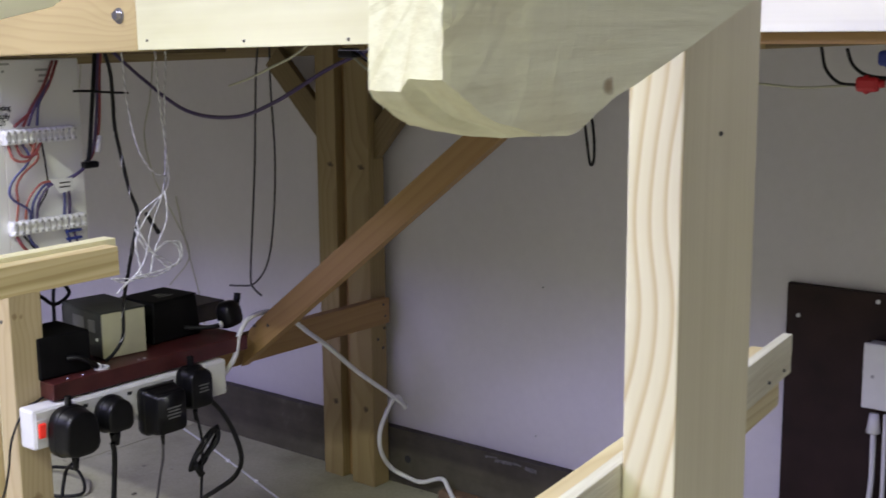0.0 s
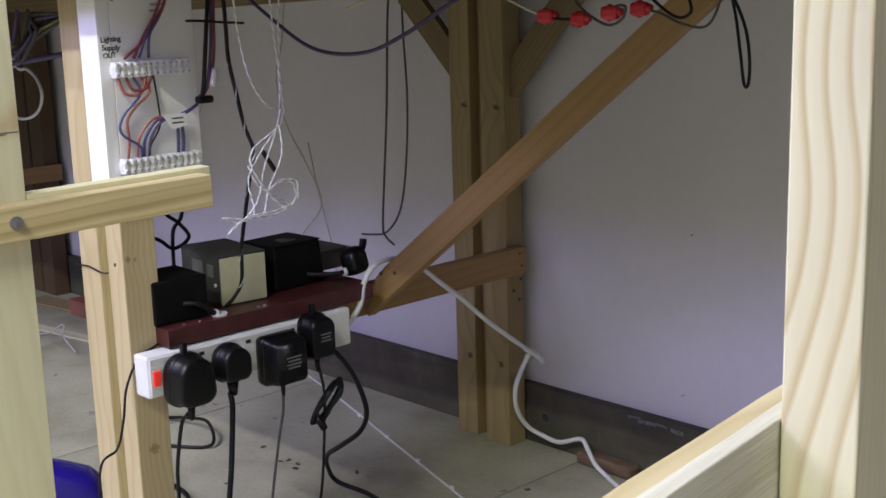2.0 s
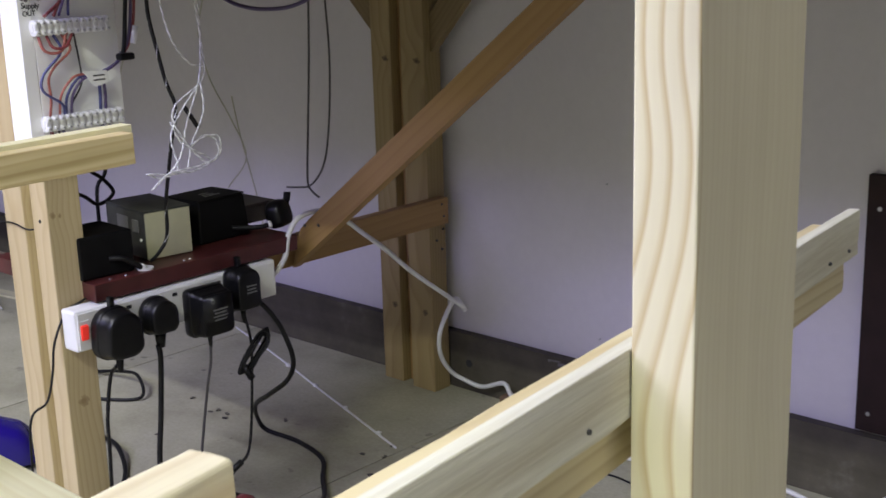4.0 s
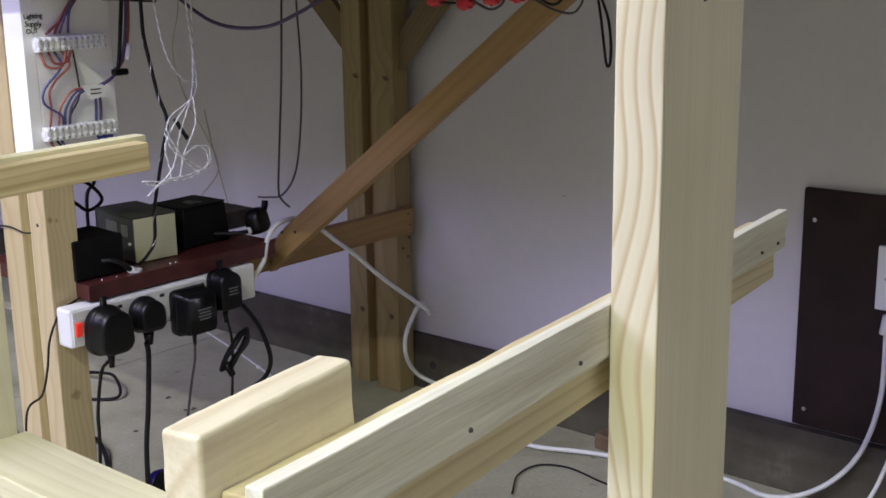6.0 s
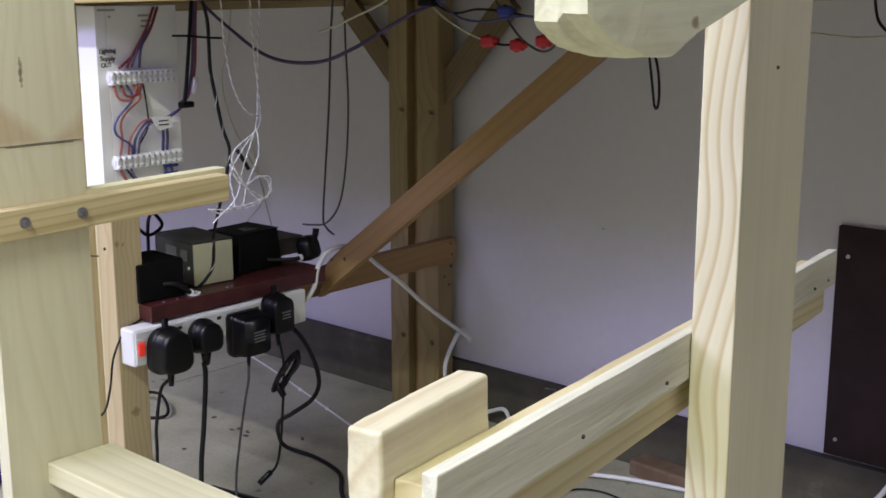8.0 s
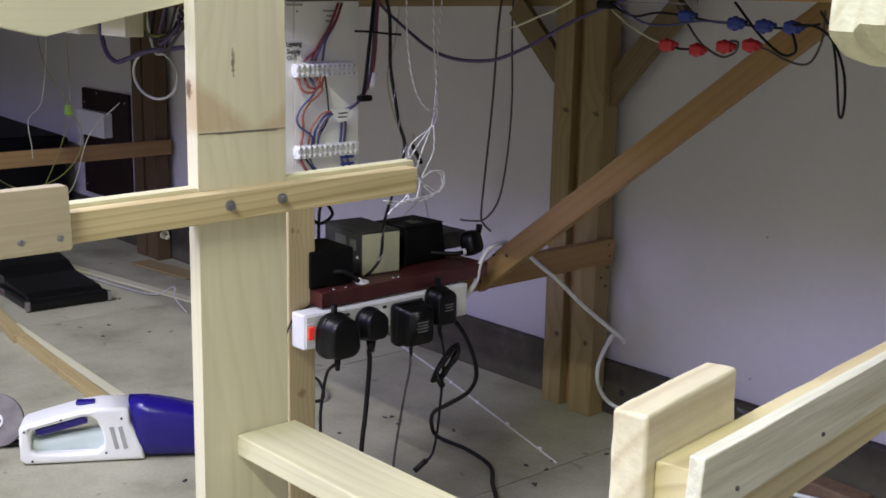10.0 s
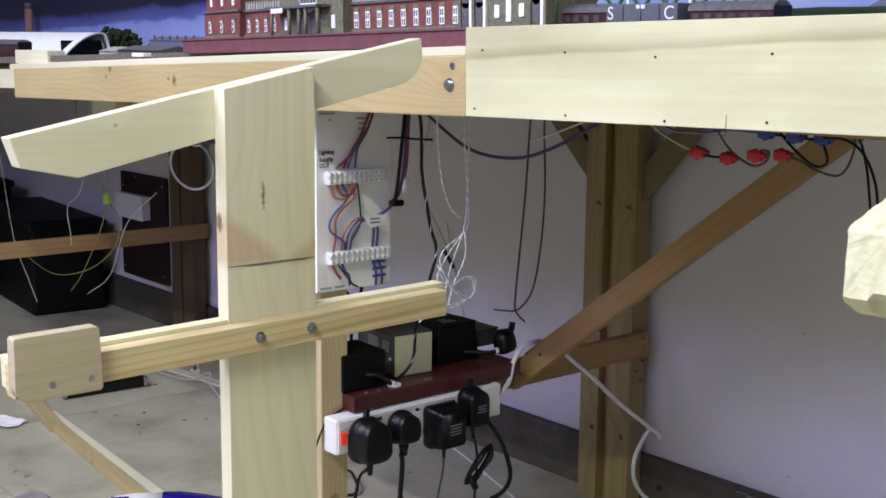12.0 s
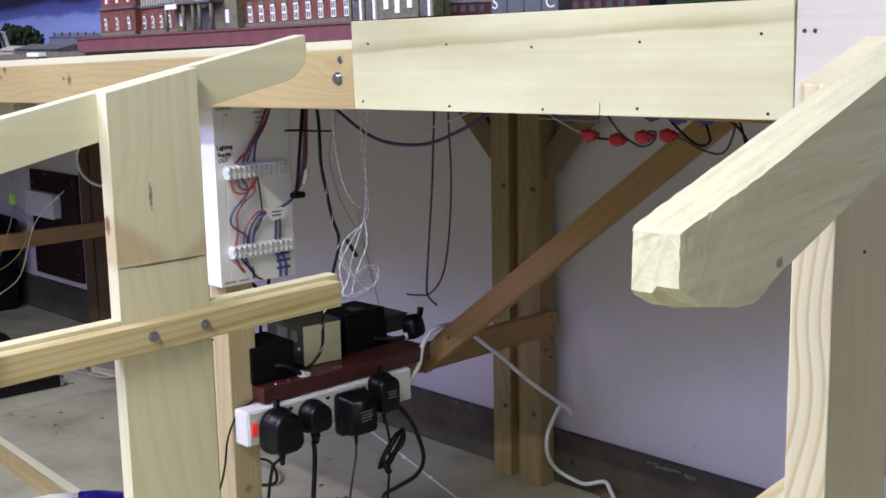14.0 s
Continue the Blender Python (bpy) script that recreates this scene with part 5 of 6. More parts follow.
cable("connector_wire", [(-0.832, 1.2, 0.895), (-0.811, 1.2, 0.870), (-0.785, 1.2, 0.843), (-0.750, 1.2, 0.826), (-0.728, 1.2, 0.832), (-0.722, 1.2, 0.846), (-0.734, 1.2, 0.848), (-0.750, 1.2, 0.840)], 0.0018, GREY_CABLE, "brown-grey wire looping by the red connectors", "wire", "connector wires")
cable("connector_wire", [(-0.708, 1.2, 0.843), (-0.676, 1.2, 0.840), (-0.643, 1.2, 0.827), (-0.609, 1.2, 0.825), (-0.592, 1.2, 0.856), (-0.591, 1.2, 0.895)], 0.0016, GREY_CABLE, "dull brown wire from the red connectors", "wire", "connector wires")
cable("connector_wire", [(-0.725, 1.19, 0.902), (-0.681, 1.19, 0.859), (-0.644, 1.19, 0.835), (-0.624, 1.19, 0.840), (-0.628, 1.19, 0.858), (-0.638, 1.195, 0.870)], 0.0019, BLACK_CABLE, "black wire looping from a blue connector", "wire", "connector wires")
cable("connector_wire", [(-0.958, 1.195, 0.895), (-0.909, 1.195, 0.877), (-0.862, 1.195, 0.883), (-0.810, 1.195, 0.880), (-0.764, 1.195, 0.874), (-0.727, 1.195, 0.873), (-0.682, 1.195, 0.870), (-0.638, 1.195, 0.870), (-0.594, 1.195, 0.877)], 0.0018, BLACK_CABLE, "black wire through the blue connectors", "wire", "connector wires")
cable("connector_wire", [(-0.938, 1.19, 0.895), (-0.890, 1.19, 0.870), (-0.841, 1.19, 0.866), (-0.783, 1.19, 0.874), (-0.734, 1.19, 0.874)], 0.0016, BLUE_WIRE, "dark blue wire behind the connectors", "wire", "connector wires")
cable("looped_lead", [(-0.555, 1.13, 0.895), (-0.552, 1.15, 0.873), (-0.541, 1.15, 0.838), (-0.534, 1.15, 0.797), (-0.529, 1.15, 0.767), (-0.524, 1.15, 0.767), (-0.523, 1.15, 0.791), (-0.529, 1.15, 0.825), (-0.547, 1.15, 0.859), (-0.576, 1.155, 0.875), (-0.618, 1.17, 0.875)], 0.0018, BLACK_CABLE, "black lead hanging down in a narrow loop", "lead")
cable("thin_wire", [(-0.992, 1.0, 0.853), (-0.958, 1.0, 0.862), (-0.920, 1.0, 0.875), (-0.859, 1.0, 0.898), (-0.82, 1.0, 0.93), (-0.80, 1.0, 0.978)], 0.0016, CREAM_WIRE, "thin pale wire under the tabletop edge", "wire")
cable("thin_wire", [(-0.47, 1.2, 0.978), (-0.46, 1.2, 0.90), (-0.424, 1.2, 0.864), (-0.351, 1.2, 0.862), (-0.294, 1.2, 0.858), (-0.232, 1.2, 0.862)], 0.0014, CREAM_WIRE, "thin pale wire to the red connector", "wire")
cable("connector_wire", [(-0.272, 1.2, 0.902), (-0.266, 1.2, 0.878), (-0.251, 1.2, 0.864), (-0.232, 1.2, 0.862)], 0.0018, BLACK_CABLE, "black wire arcing to the red connector", "wire", "connector wires")
cable("connector_wire", [(-0.244, 1.2, 0.900), (-0.237, 1.2, 0.883), (-0.220, 1.2, 0.872), (-0.181, 1.2, 0.868)], 0.0018, BLACK_CABLE, "black wire arcing below the tabletop", "wire", "connector wires")
tagged(mesh_ob("cable_clip", box_bm(0.03, 0.02, 0.014, 0.004, at=(-0.964, 1.2, 0.892)), BLACK_PLASTIC), "black cable clip under the tabletop", "clip")

# ---- brown wall panel with socket box ----
def wall_panel(x0, x1, z0, z1, label):
    ob = thing("wall_panel", ((x0 + x1) / 2, WALL_Y - 0.008, z0), label, "wall panel", "brown wall panels")
    part("sheet", box_bm(x1 - x0, 0.014, z1 - z0, 0.001, at=(0, 0, (z1 - z0) / 2)), PANEL_BROWN, ob)
    w, h = (x1 - x0) / 2 - 0.02, z1 - z0
    for sx, sz in ((-w, 0.03), (w, 0.03), (-w, h - 0.05), (-w * 0.35, h - 0.012), (w, h - 0.03)):
        part("screw_head", cyl_bm(0.0035, 0.002, 10, m=pose(sx, -0.0078, sz, 90, 0, 0)), STEEL, ob)
    return ob


wall_panel(-0.523, -0.10, 0.123, 0.525, "dark brown access panel screwed to the wall")
wall_panel(-3.885, -3.54, 0.14, 0.518, "dark brown access panel at the dark end of the wall")


def socket_box(x, z, w, h, label):
    ob = thing("socket_box", (x, WALL_Y - 0.0155, z), label, "socket box")
    part("back_box", box_bm(w, 0.028, h, 0.003, at=(0, -0.014, h / 2)), WHITE_PLASTIC, ob)
    part("front_plate", box_bm(w + 0.004, 0.006, h + 0.004, 0.002, at=(0, -0.031, h / 2)), WHITE_PLASTIC, ob)
    for sx in (-w * 0.36, w * 0.36):
        part("plate_screw", cyl_bm(0.0028, 0.002, 8, m=pose(sx, -0.0345, h / 2, 90, 0, 0)), STEEL, ob)
    return ob


socket_box(-0.334, 0.357, 0.098, 0.097, "white surface-mounted fused spur on the brown panel")
socket_box(-3.755, 0.36, 0.205, 0.085, "white twin socket box on the far brown panel")
tagged(mesh_ob("cable_gland", cyl_bm(0.011, 0.03, 10, 0.007, m=pose(-0.370, 1.714, 0.328)), WHITE_PLASTIC, smooth=True), "white gland below the fused spur", "cable gland")

# ---- things on the floor ----
stick = [(-2.025, 1.688, 0.0025), (-1.822, 1.625, 0.003), (-1.527, 1.525, 0.0025), (-1.23, 1.424, 0.0025)]
tagged(mesh_ob("white_cane", tube_bm(stick, 0.0022, 8, 8), WHITE_CABLE, smooth=True), "thin white plastic cane lying on the floor", "cane")
for k, (a, b) in enumerate(((-1.72, 1.589), (-1.58, 1.543), (-1.44, 1.497), (-1.30, 1.450))):
    tagged(mesh_ob("cane_clip", box_bm(0.009, 0.006, 0.007, 0.0015, at=(a, b, 0.0036)), PAPER), "small white clip on the cane", "clip", "cane clips")
cable("floor_lead", [(-2.021, 1.30, 0.005), (-1.935, 1.315, 0.02), (-1.858, 1.307, 0.03), (-1.802, 1.274, 0.006), (-1.865, 1.219, 0.005), (-1.95, 1.19, 0.005)], 0.0035, BLACK_CABLE, "black lead looped on the floor")
cable("floor_lead", [(-1.70, 1.12, 0.005), (-1.676, 1.106, 0.012), (-1.60, 1.09, 0.02), (-1.53, 1.06, 0.005), (-1.45, 1.0, 0.005)], 0.0042, BLACK_CABLE, "thick black lead lying on the floor")
tool = thing("hand_tool", (-1.225, 1.068, 0.0), "black handheld tool with a red band lying on the floor", "hand tool", rz=15)
part("body", moved(cyl_bm(0.026, 0.13, 20, 0.021, 0.004), pose(-0.055, 0, 0.026, 0, 90, 0)), BLACK_PLASTIC, tool, "", Matrix(), True)
part("end_cap", moved(cyl_bm(0.027, 0.02, 20, 0.02, 0.004), pose(-0.125, 0, 0.027, 0, -90, 0)), VAC_BLUE, tool, "dark blue end cap", Matrix(), True)
part("band", moved(cyl_bm(0.0235, 0.014, 20), pose(0.012, 0, 0.0245, 0, 90, 0)), RED_WIRE, tool, "dull red band", Matrix(), True)
part("collar", moved(cyl_bm(0.016, 0.05, 16, 0.012), pose(0.045, 0, 0.019, 0, 90, 0)), DARK_STEEL, tool, "", Matrix(), True)
part("tip", moved(cyl_bm(0.006, 0.06, 10, 0.003), pose(0.098, 0, 0.012, 0, 92, 0)), STEEL, tool, "bright metal tip", Matrix(), True)
tagged(mesh_ob("wood_offcut", rough_up(box_bm(0.13, 0.036, 0.024, 0.009, 3, at=(0, 0, 0.0135)), 0.002, 40.0, 1.0, 0), TAN_BOARD, pose(-1.15, 1.703, 0, 0, 0, -2)), "reddish timber offcut by the plinth", "offcut")
tagged(mesh_ob("wood_offcut", box_bm(0.16, 0.05, 0.03, 0.004, at=(0, 0, 0.015)), TAN_BOARD, pose(-0.80, 1.695, 0, 0, 0, -4)), "dusty brown timber offcut by the plinth", "offcut")


def floor_batten(a, b, w, h, material, label):
    d = Vector(b) - Vector(a)
    m = pose((a[0] + b[0]) / 2, (a[1] + b[1]) / 2, h / 2, 0, 0, math.degrees(math.atan2(d.y, d.x)))
    tagged(mesh_ob("floor_batten", box_bm(d.length, w, h, 0.0015), material, m), label, "batten", "loose battens")


floor_batten((-3.18, 1.035), (-2.64, 0.943), 0.034, 0.020, BEAM_PINE, "square pine batten lying on the floor")
floor_batten((-2.65, 0.950), (-2.04, 0.890), 0.030, 0.018, BEAM_PINE, "square pine batten lying on the floor")
floor_batten((-2.80, 0.995), (-2.04, 0.940), 0.022, 0.006, PALE_PINE, "thin pale strip of wood lying on the floor")
floor_batten((-3.36, 1.400), (-2.43, 1.54), 0.034, 0.006, PALE_PINE, "flat pale strip of wood lying on the floor")
cable("floor_lead", [(-3.25, 1.372, 0.006), (-3.0, 1.40, 0.006), (-2.85, 1.435, 0.006), (-2.74, 1.44, 0.05), (-2.70, 1.42, 0.03), (-2.62, 1.41, 0.006)], 0.0022, GREY_STRAND, "pale grey lead beside the flat strip")
tagged(mesh_ob("paper_scrap", rough_up(box_bm(0.125, 0.07, 0.0015, 0, at=(0, 0, 0.006)), 0.010, 34.0, 1.0, 5), PAPER, pose(-2.80, 0.858, 0, 0, 0, 25)), "crumpled white paper scrap on the floor", "paper")

floor_batten((-3.254, 1.609), (-2.966, 1.644), 0.07, 0.008, FAR_PINE, "flat brown board lying on the dusty floor")
tagged(mesh_ob("cable_tidy", rough_up(box_bm(0.05, 0.035, 0.03, 0.008, at=(0, 0, 0.016)), 0.004, 50.0, 2.0, 1), WHITE_PLASTIC, pose(-3.513, 1.843, 0, 0, 0, 30), True), "small pale plastic lump on the floor", "oddment")

case = thing("plastic_case", (-3.135, 1.21, 0), "black plastic tool case with two bright latches on the floor", "case", rz=-4)
part("lower_shell", box_bm(0.50, 0.24, 0.03, 0.008, at=(0, 0, 0.016)), BLACK_PLASTIC, case)
part("upper_shell", moved(profile_bm([(-0.24, 0.03), (0.22, 0.03), (0.20, 0.042), (0.02, 0.048), (-0.04, 0.07), (-0.16, 0.085), (-0.24, 0.08)], 0.22, 0.004), Matrix()), BLACK_PLASTIC, case)
for ly in (-0.118, 0.118):
    part("latch", box_bm(0.018, 0.012, 0.028, 0.003, at=(0.243, ly, 0.017)), STEEL, case, "bright metal latch")
for k, (x, w, material) in enumerate(((0.0, 0.03, LABEL_GREY), (0.045, 0.035, LABEL_GREY), (0.02, 0.025, RED_WIRE), (0.05, 0.02, LABEL_GREY))):
    part("print_bar", box_bm(w, 0.001, 0.005, at=(x, -0.1208, 0.022 if k < 2 else 0.013)), material, case, "faded print")
for k in range(5):
    part("grille_bar", box_bm(0.10, 0.002, 0.003, at=(-0.02 + 0.002 * k, -0.1112, 0.036 + 0.005 * k)), GREY_METAL, case)

# hand vacuum
vac = thing("hand_vacuum", (-1.897, 0.612, 0.0), "white handheld vacuum with translucent blue nose on the floor", "vacuum cleaner", rz=58.5)
vac.matrix_world = pose(-1.902, 0.6334, 0, 0, 0, 58.5) @ Matrix.Scale(0.9, 4)
OUTER = ((0.0, 0.012), (0.012, 0.002), (0.13, 0.002), (0.258, 0.003), (0.254, 0.03), (0.241, 0.065), (0.229, 0.09), (0.226, 0.1215), (0.163, 0.1235), (0.123, 0.118), (0.083, 0.108), (0.042, 0.097), (0.008, 0.087), (0.0, 0.080))
INNER = ((0.024, 0.034), (0.032, 0.026), (0.11, 0.024), (0.158, 0.024), (0.172, 0.034), (0.175, 0.050), (0.168, 0.075), (0.160, 0.095), (0.148, 0.104), (0.128, 0.103), (0.085, 0.092), (0.048, 0.083), (0.030, 0.078), (0.024, 0.066))
shell_bm = bmesh.new()
sides = []
for y in (-0.045, 0.045):
    sides.append(([shell_bm.verts.new((s, y, z)) for s, z in OUTER], [shell_bm.verts.new((s, y, z)) for s, z in INNER]))
n = len(OUTER)
for k in range(n):
    q = (k + 1) % n
    for outer, inner in sides:
        shell_bm.faces.new((outer[k], outer[q], inner[q], inner[k]))
    for ring in (0, 1):
        shell_bm.faces.new((sides[0][ring][k], sides[0][ring][q], sides[1][ring][q], sides[1][ring][k]))
bmesh.ops.recalc_face_normals(shell_bm, faces=shell_bm.faces)
rims = [e for e in shell_bm.edges if abs(e.verts[0].co.y - e.verts[1].co.y) < 1e-6 and len({round(f.normal.y, 2) for f in e.link_faces}) > 1]
bmesh.ops.bevel(shell_bm, geom=rims, offset=0.008, segments=4, affect="EDGES", profile=0.5)
part("shell", shell_bm, VAC_WHITE, vac, "", Matrix(), True)
part("scoop", moved(profile_bm([(0.015, 0.020), (0.185, 0.020), (0.178, 0.066), (0.10, 0.058), (0.032, 0.046), (0.015, 0.06)], 0.05, 0.012), Matrix()), VAC_MINT, vac, "pale mint inside of the handle", Matrix(), True)
part("grip", tube_bm([(0.034, -0.024, 0.070), (0.06, -0.024, 0.074), (0.09, -0.024, 0.082), (0.138, -0.024, 0.095)], 0.011, 10, 6), VAC_BLUE, vac, "dark blue rubber grip", Matrix(), True)
part("thumb_switch", box_bm(0.04, 0.022, 0.008, 0.003, at=(0.135, 0, 0.1235)), VAC_BLUE, vac, "dark blue sliding switch")
for k in range(2):
    part("vent_slot", moved(box_bm(0.009, 0.002, 0.052, 0.0008), pose(0.196 + 0.018 * k, -0.0452, 0.055, 0, -12, 0)), SLOT_GREY, vac)
for sx, sz in ((0.012, 0.076), (0.088, 0.100), (0.212, 0.098), (0.178, 0.022), (0.026, 0.010)):
    part("screw_hole", cyl_bm(0.0026, 0.002, 8, m=pose(sx, -0.0448, sz, 90, 0, 0)), INK, vac)
nose = bmesh.new()
rings = []
for s, zc, hz, hy in ((0.241, 0.0670, 0.0650, 0.0430), (0.268, 0.066, 0.0645, 0.0465), (0.32, 0.061, 0.0600, 0.0475), (0.38, 0.053, 0.0520, 0.046), (0.43, 0.045, 0.042, 0.043), (0.448, 0.038, 0.032, 0.038), (0.452, 0.034, 0.022, 0.030)):
    ring = []
    for k in range(24):
        a = 2 * math.pi * k / 24
        c, sn = math.cos(a), math.sin(a)
        ring.append(nose.verts.new((s + 0.028 * (0.5 - zc / 0.12 - sn * 0.5) * (1 if s < 0.25 else 0.2), hy * math.copysign(abs(c) ** 0.6, c), zc + hz * math.copysign(abs(sn) ** 0.6, sn))))
    rings.append(ring)
for r, q in zip(rings, rings[1:]):
    for k in range(24):
        nose.faces.new((r[k], r[(k + 1) % 24], q[(k + 1) % 24], q[k]))
nose.faces.new(rings[0][::-1])
nose.faces.new(rings[-1])
bmesh.ops.recalc_face_normals(nose, faces=nose.faces)
part("dust_bowl", nose, VAC_BLUE, vac, "translucent dark blue dust bowl", Matrix(), True)
part("bowl_mark", box_bm(0.004, 0.002, 0.010, 0.0006, at=(0.262, -0.0395, 0.098)), PAPER, vac)

reel = thing("cable_reel", (-1.992, 0.622, 0), "flat grey cable reel with a white hub", "reel", rz=50)
lean = pose(0, 0, 0.055, 78, 0, 0)
part("disc", cyl_bm(0.053, 0.010, 40, bevel=0.002, m=lean), plain_mat("dusty_disc", (0.21, 0.19, 0.195), 0.55, spread=0.2), reel)
part("hub", cyl_bm(0.017, 0.016, 24, 0.014, m=lean), WHITE_PLASTIC, reel, "white hub")
for k in (-0.006, 0.006):
    part("hub_hole", cyl_bm(0.004, 0.003, 8, m=lean @ pose(k, 0, 0.0075)), INK, reel)
part("stand", tube_bm([(-0.06, 0.0, 0.012), (-0.02, 0.0, 0.006), (0.03, 0.0, 0.006), (0.075, 0.0, 0.022), (0.10, -0.02, 0.02)], 0.007, 8, 6), BLACK_PLASTIC, reel, "", Matrix(), True)

# nail heads in the wall and chips on the floor
for x, z in ((-1.0, 0.454), (-1.014, 0.165)):
    tagged(mesh_ob("wall_nail", cyl_bm(0.0016, 0.004, 8, 0.0012, m=pose(x, WALL_Y - 0.002, z, 90, 0, 0)), SLOT_GREY), "small dark nail head in the painted wall", "nail", "wall nails")
for n, (x, y) in enumerate(((-2.651, 1.191), (-2.564, 1.131), (-2.528, 1.245), (-1.488, 1.387), (-1.26, 1.37), (-1.186, 1.319), (-1.22, 1.385), (-1.181, 1.314), (-1.626, 1.191), (-1.241, 1.427), (-1.611, 0.82), (-2.88, 1.342), (-1.64, 1.324), (-1.2, 1.54), (-1.632, 1.338), (-1.603, 1.336), (-1.589, 1.320), (-1.726, 1.345))):
    chip = rough_up(box_bm(0.009, 0.005, 0.002, 0.0, at=(0, 0, 0.0014)), 0.002, 120.0, n * 3.1, 1)
    tagged(mesh_ob("wood_chip", chip, (DUST_BLOCK, DARK_STEEL, DUST_BLOCK)[n % 3], pose(x, y, 0.0, 0, 0, 47 * n)), "dark chip of debris on the dusty floor", "debris", "floor debris")

# ---- dark end under the table ----
far_leg = thing("far_post_pair", (-3.3, 1.69, 0), "aged pine posts at the dark table end, shade in their colour", "table leg")
# posts and front upright take the pine darkened for shade
board("post", (-3.396, -3.332), (1.672, 1.719), (0.0, 0.90), SHADED_PINE, parent=far_leg, long="z")
board("post", (-3.318, -3.250), (1.672, 1.719), (0.0, 0.90), SHADED_PINE, parent=far_leg, long="z")
board("far_rail", (-3.2495, -3.2315), (0.86, 1.722), (0.352, 0.400), OLD_PINE, "aged pine rail across the far posts", "rail", long="y")
board("front_upright", (-3.31, -3.268), (0.81, 0.859), (0.0, 0.86), SHADED_PINE, "aged pine front post of the far leg, shade in its colour", "upright", long="z")
for k, (cx, cy, w, d, h) in enumerate(((-4.30, 1.575, 0.72, 0.27, 0.345), (-4.95, 1.45, 0.5, 0.36, 0.42), (-4.55, 1.22, 0.26, 0.24, 0.22))):
    ob = thing("storage_crate", (cx, cy, 0), "black plastic storage crate under the dark table", "crate", "storage crates", rz=6 * k - 5)
    part("bin", box_bm(w, d, h, 0.012, at=(0, 0, h / 2)), MATT_BLACK, ob)
    part("rim", box_bm(w + 0.02, d + 0.02, 0.025, 0.006, at=(0, 0, h - 0.02)), MATT_BLACK, ob)
board("dark_door", (-6.19, -6.15), (0.4, 1.5), (0.0, 0.86), PANEL_BROWN, "dark brown panel closing the table end", "panel", long="z")
cable("wire_ring", [(-2.60, 1.3, 0.942), (-2.59, 1.3, 0.82)] + [(-2.556 + 0.114 * math.sin(a), 1.3, 0.671 + 0.061 * math.cos(a)) for a in (2 * math.pi * k / 14 for k in range(15))], 0.0036, WHITE_CABLE, "loop of white wire hanging under the table", "wire")
for pts, material in (([(-3.657, 1.2, 0.870), (-3.658, 1.2, 0.694), (-3.624, 1.2, 0.568), (-3.551, 1.2, 0.356), (-3.446, 1.2, 0.242), (-3.384, 1.2, 0.180)], CREAM_WIRE),
                      ([(-2.841, 1.2, 0.870), (-2.845, 1.2, 0.663), (-2.852, 1.2, 0.554), (-2.914, 1.2, 0.453), (-3.038, 1.2, 0.321), (-3.121, 1.2, 0.258)], YELLOW_WIRE),
                      ([(-2.852, 1.2, 0.554), (-2.785, 1.2, 0.514), (-2.812, 1.2, 0.435), (-2.977, 1.2, 0.347), (-3.243, 1.2, 0.291), (-3.511, 1.2, 0.326)], YELLOW_WIRE),
                      ([(-3.104, 1.2, 0.395), (-3.107, 1.2, 0.429), (-3.120, 1.2, 0.510), (-3.015, 1.2, 0.586), (-2.948, 1.2, 0.870)], CREAM_WIRE),
                      ([(-2.657, 1.25, 0.593), (-2.735, 1.2, 0.505), (-2.849, 1.2, 0.349), (-3.003, 1.2, 0.269)], CREAM_WIRE),
                      ([(-3.045, 1.2, 0.870), (-3.007, 1.2, 0.692), (-2.880, 1.2, 0.593), (-2.851, 1.2, 0.554)], YELLOW_WIRE)):
    cable("hanging_wire", pts, 0.0014, material, "thin slack wire hanging under the dark table", "wire", "slack wires")
tagged(mesh_ob("tape_knot", rough_up(box_bm(0.03, 0.012, 0.03, 0.004, at=(-2.856, 1.2, 0.559)), 0.006, 60, 3), plain_mat("green_tape", (0.25, 0.42, 0.06), 0.6)), "knot of green-yellow tape on slack wires", "tape")
cable("draped_cable", [(-2.66, 1.2, 0.938), (-2.64, 1.2, 0.76), (-2.579, 1.2, 0.707), (-2.498, 1.2, 0.720), (-2.396, 1.2, 0.743), (-2.209, 1.2, 0.762), (-1.977, 1.2, 0.791), (-1.90, 1.2, 0.85), (-1.88, 1.2, 0.91)], 0.006, PURPLE_WIRE, "dull purple cable slung under the table")
for k in range(5):
    cable("draped_cable", [(-2.46 + 0.05 * k, 1.2, 0.86), (-2.42 + 0.03 * k, 1.19, 0.80 - 0.012 * k), (-2.33 + 0.03 * k, 1.19, 0.775 + 0.01 * k), (-2.24, 1.2, 0.80 + 0.012 * k), (-2.074, 1.2, 0.850)], 0.004, (GREY_CABLE, YELLOW_WIRE, BLACK_CABLE, PURPLE_WIRE, GREY_CABLE)[k], "tangled wire slung under the table", "wire", "tangled wires")
board("support_block", (-2.216, -2.10), (0.88, 0.92), (0.800, 0.955), PALE_PINE, "pale pine block under the front beam", "block")
board("support_block", (-2.0, -1.90), (0.88, 0.92), (0.803, 0.955), PALE_PINE, "pale pine block under the front beam", "block")

# ---- model railway on the tabletop ----
backdrop = tagged(mesh_ob("backdrop", box_bm(8.3, 0.008, 0.62), SKY_PAINT, pose(-2.0, WALL_Y - 0.005, 1.21)), "printed back scene of dark cloud over a pale blue horizon", "backdrop", kind="structure")
RISE = pose(0, 0, 0, 0, -1.4, 0)


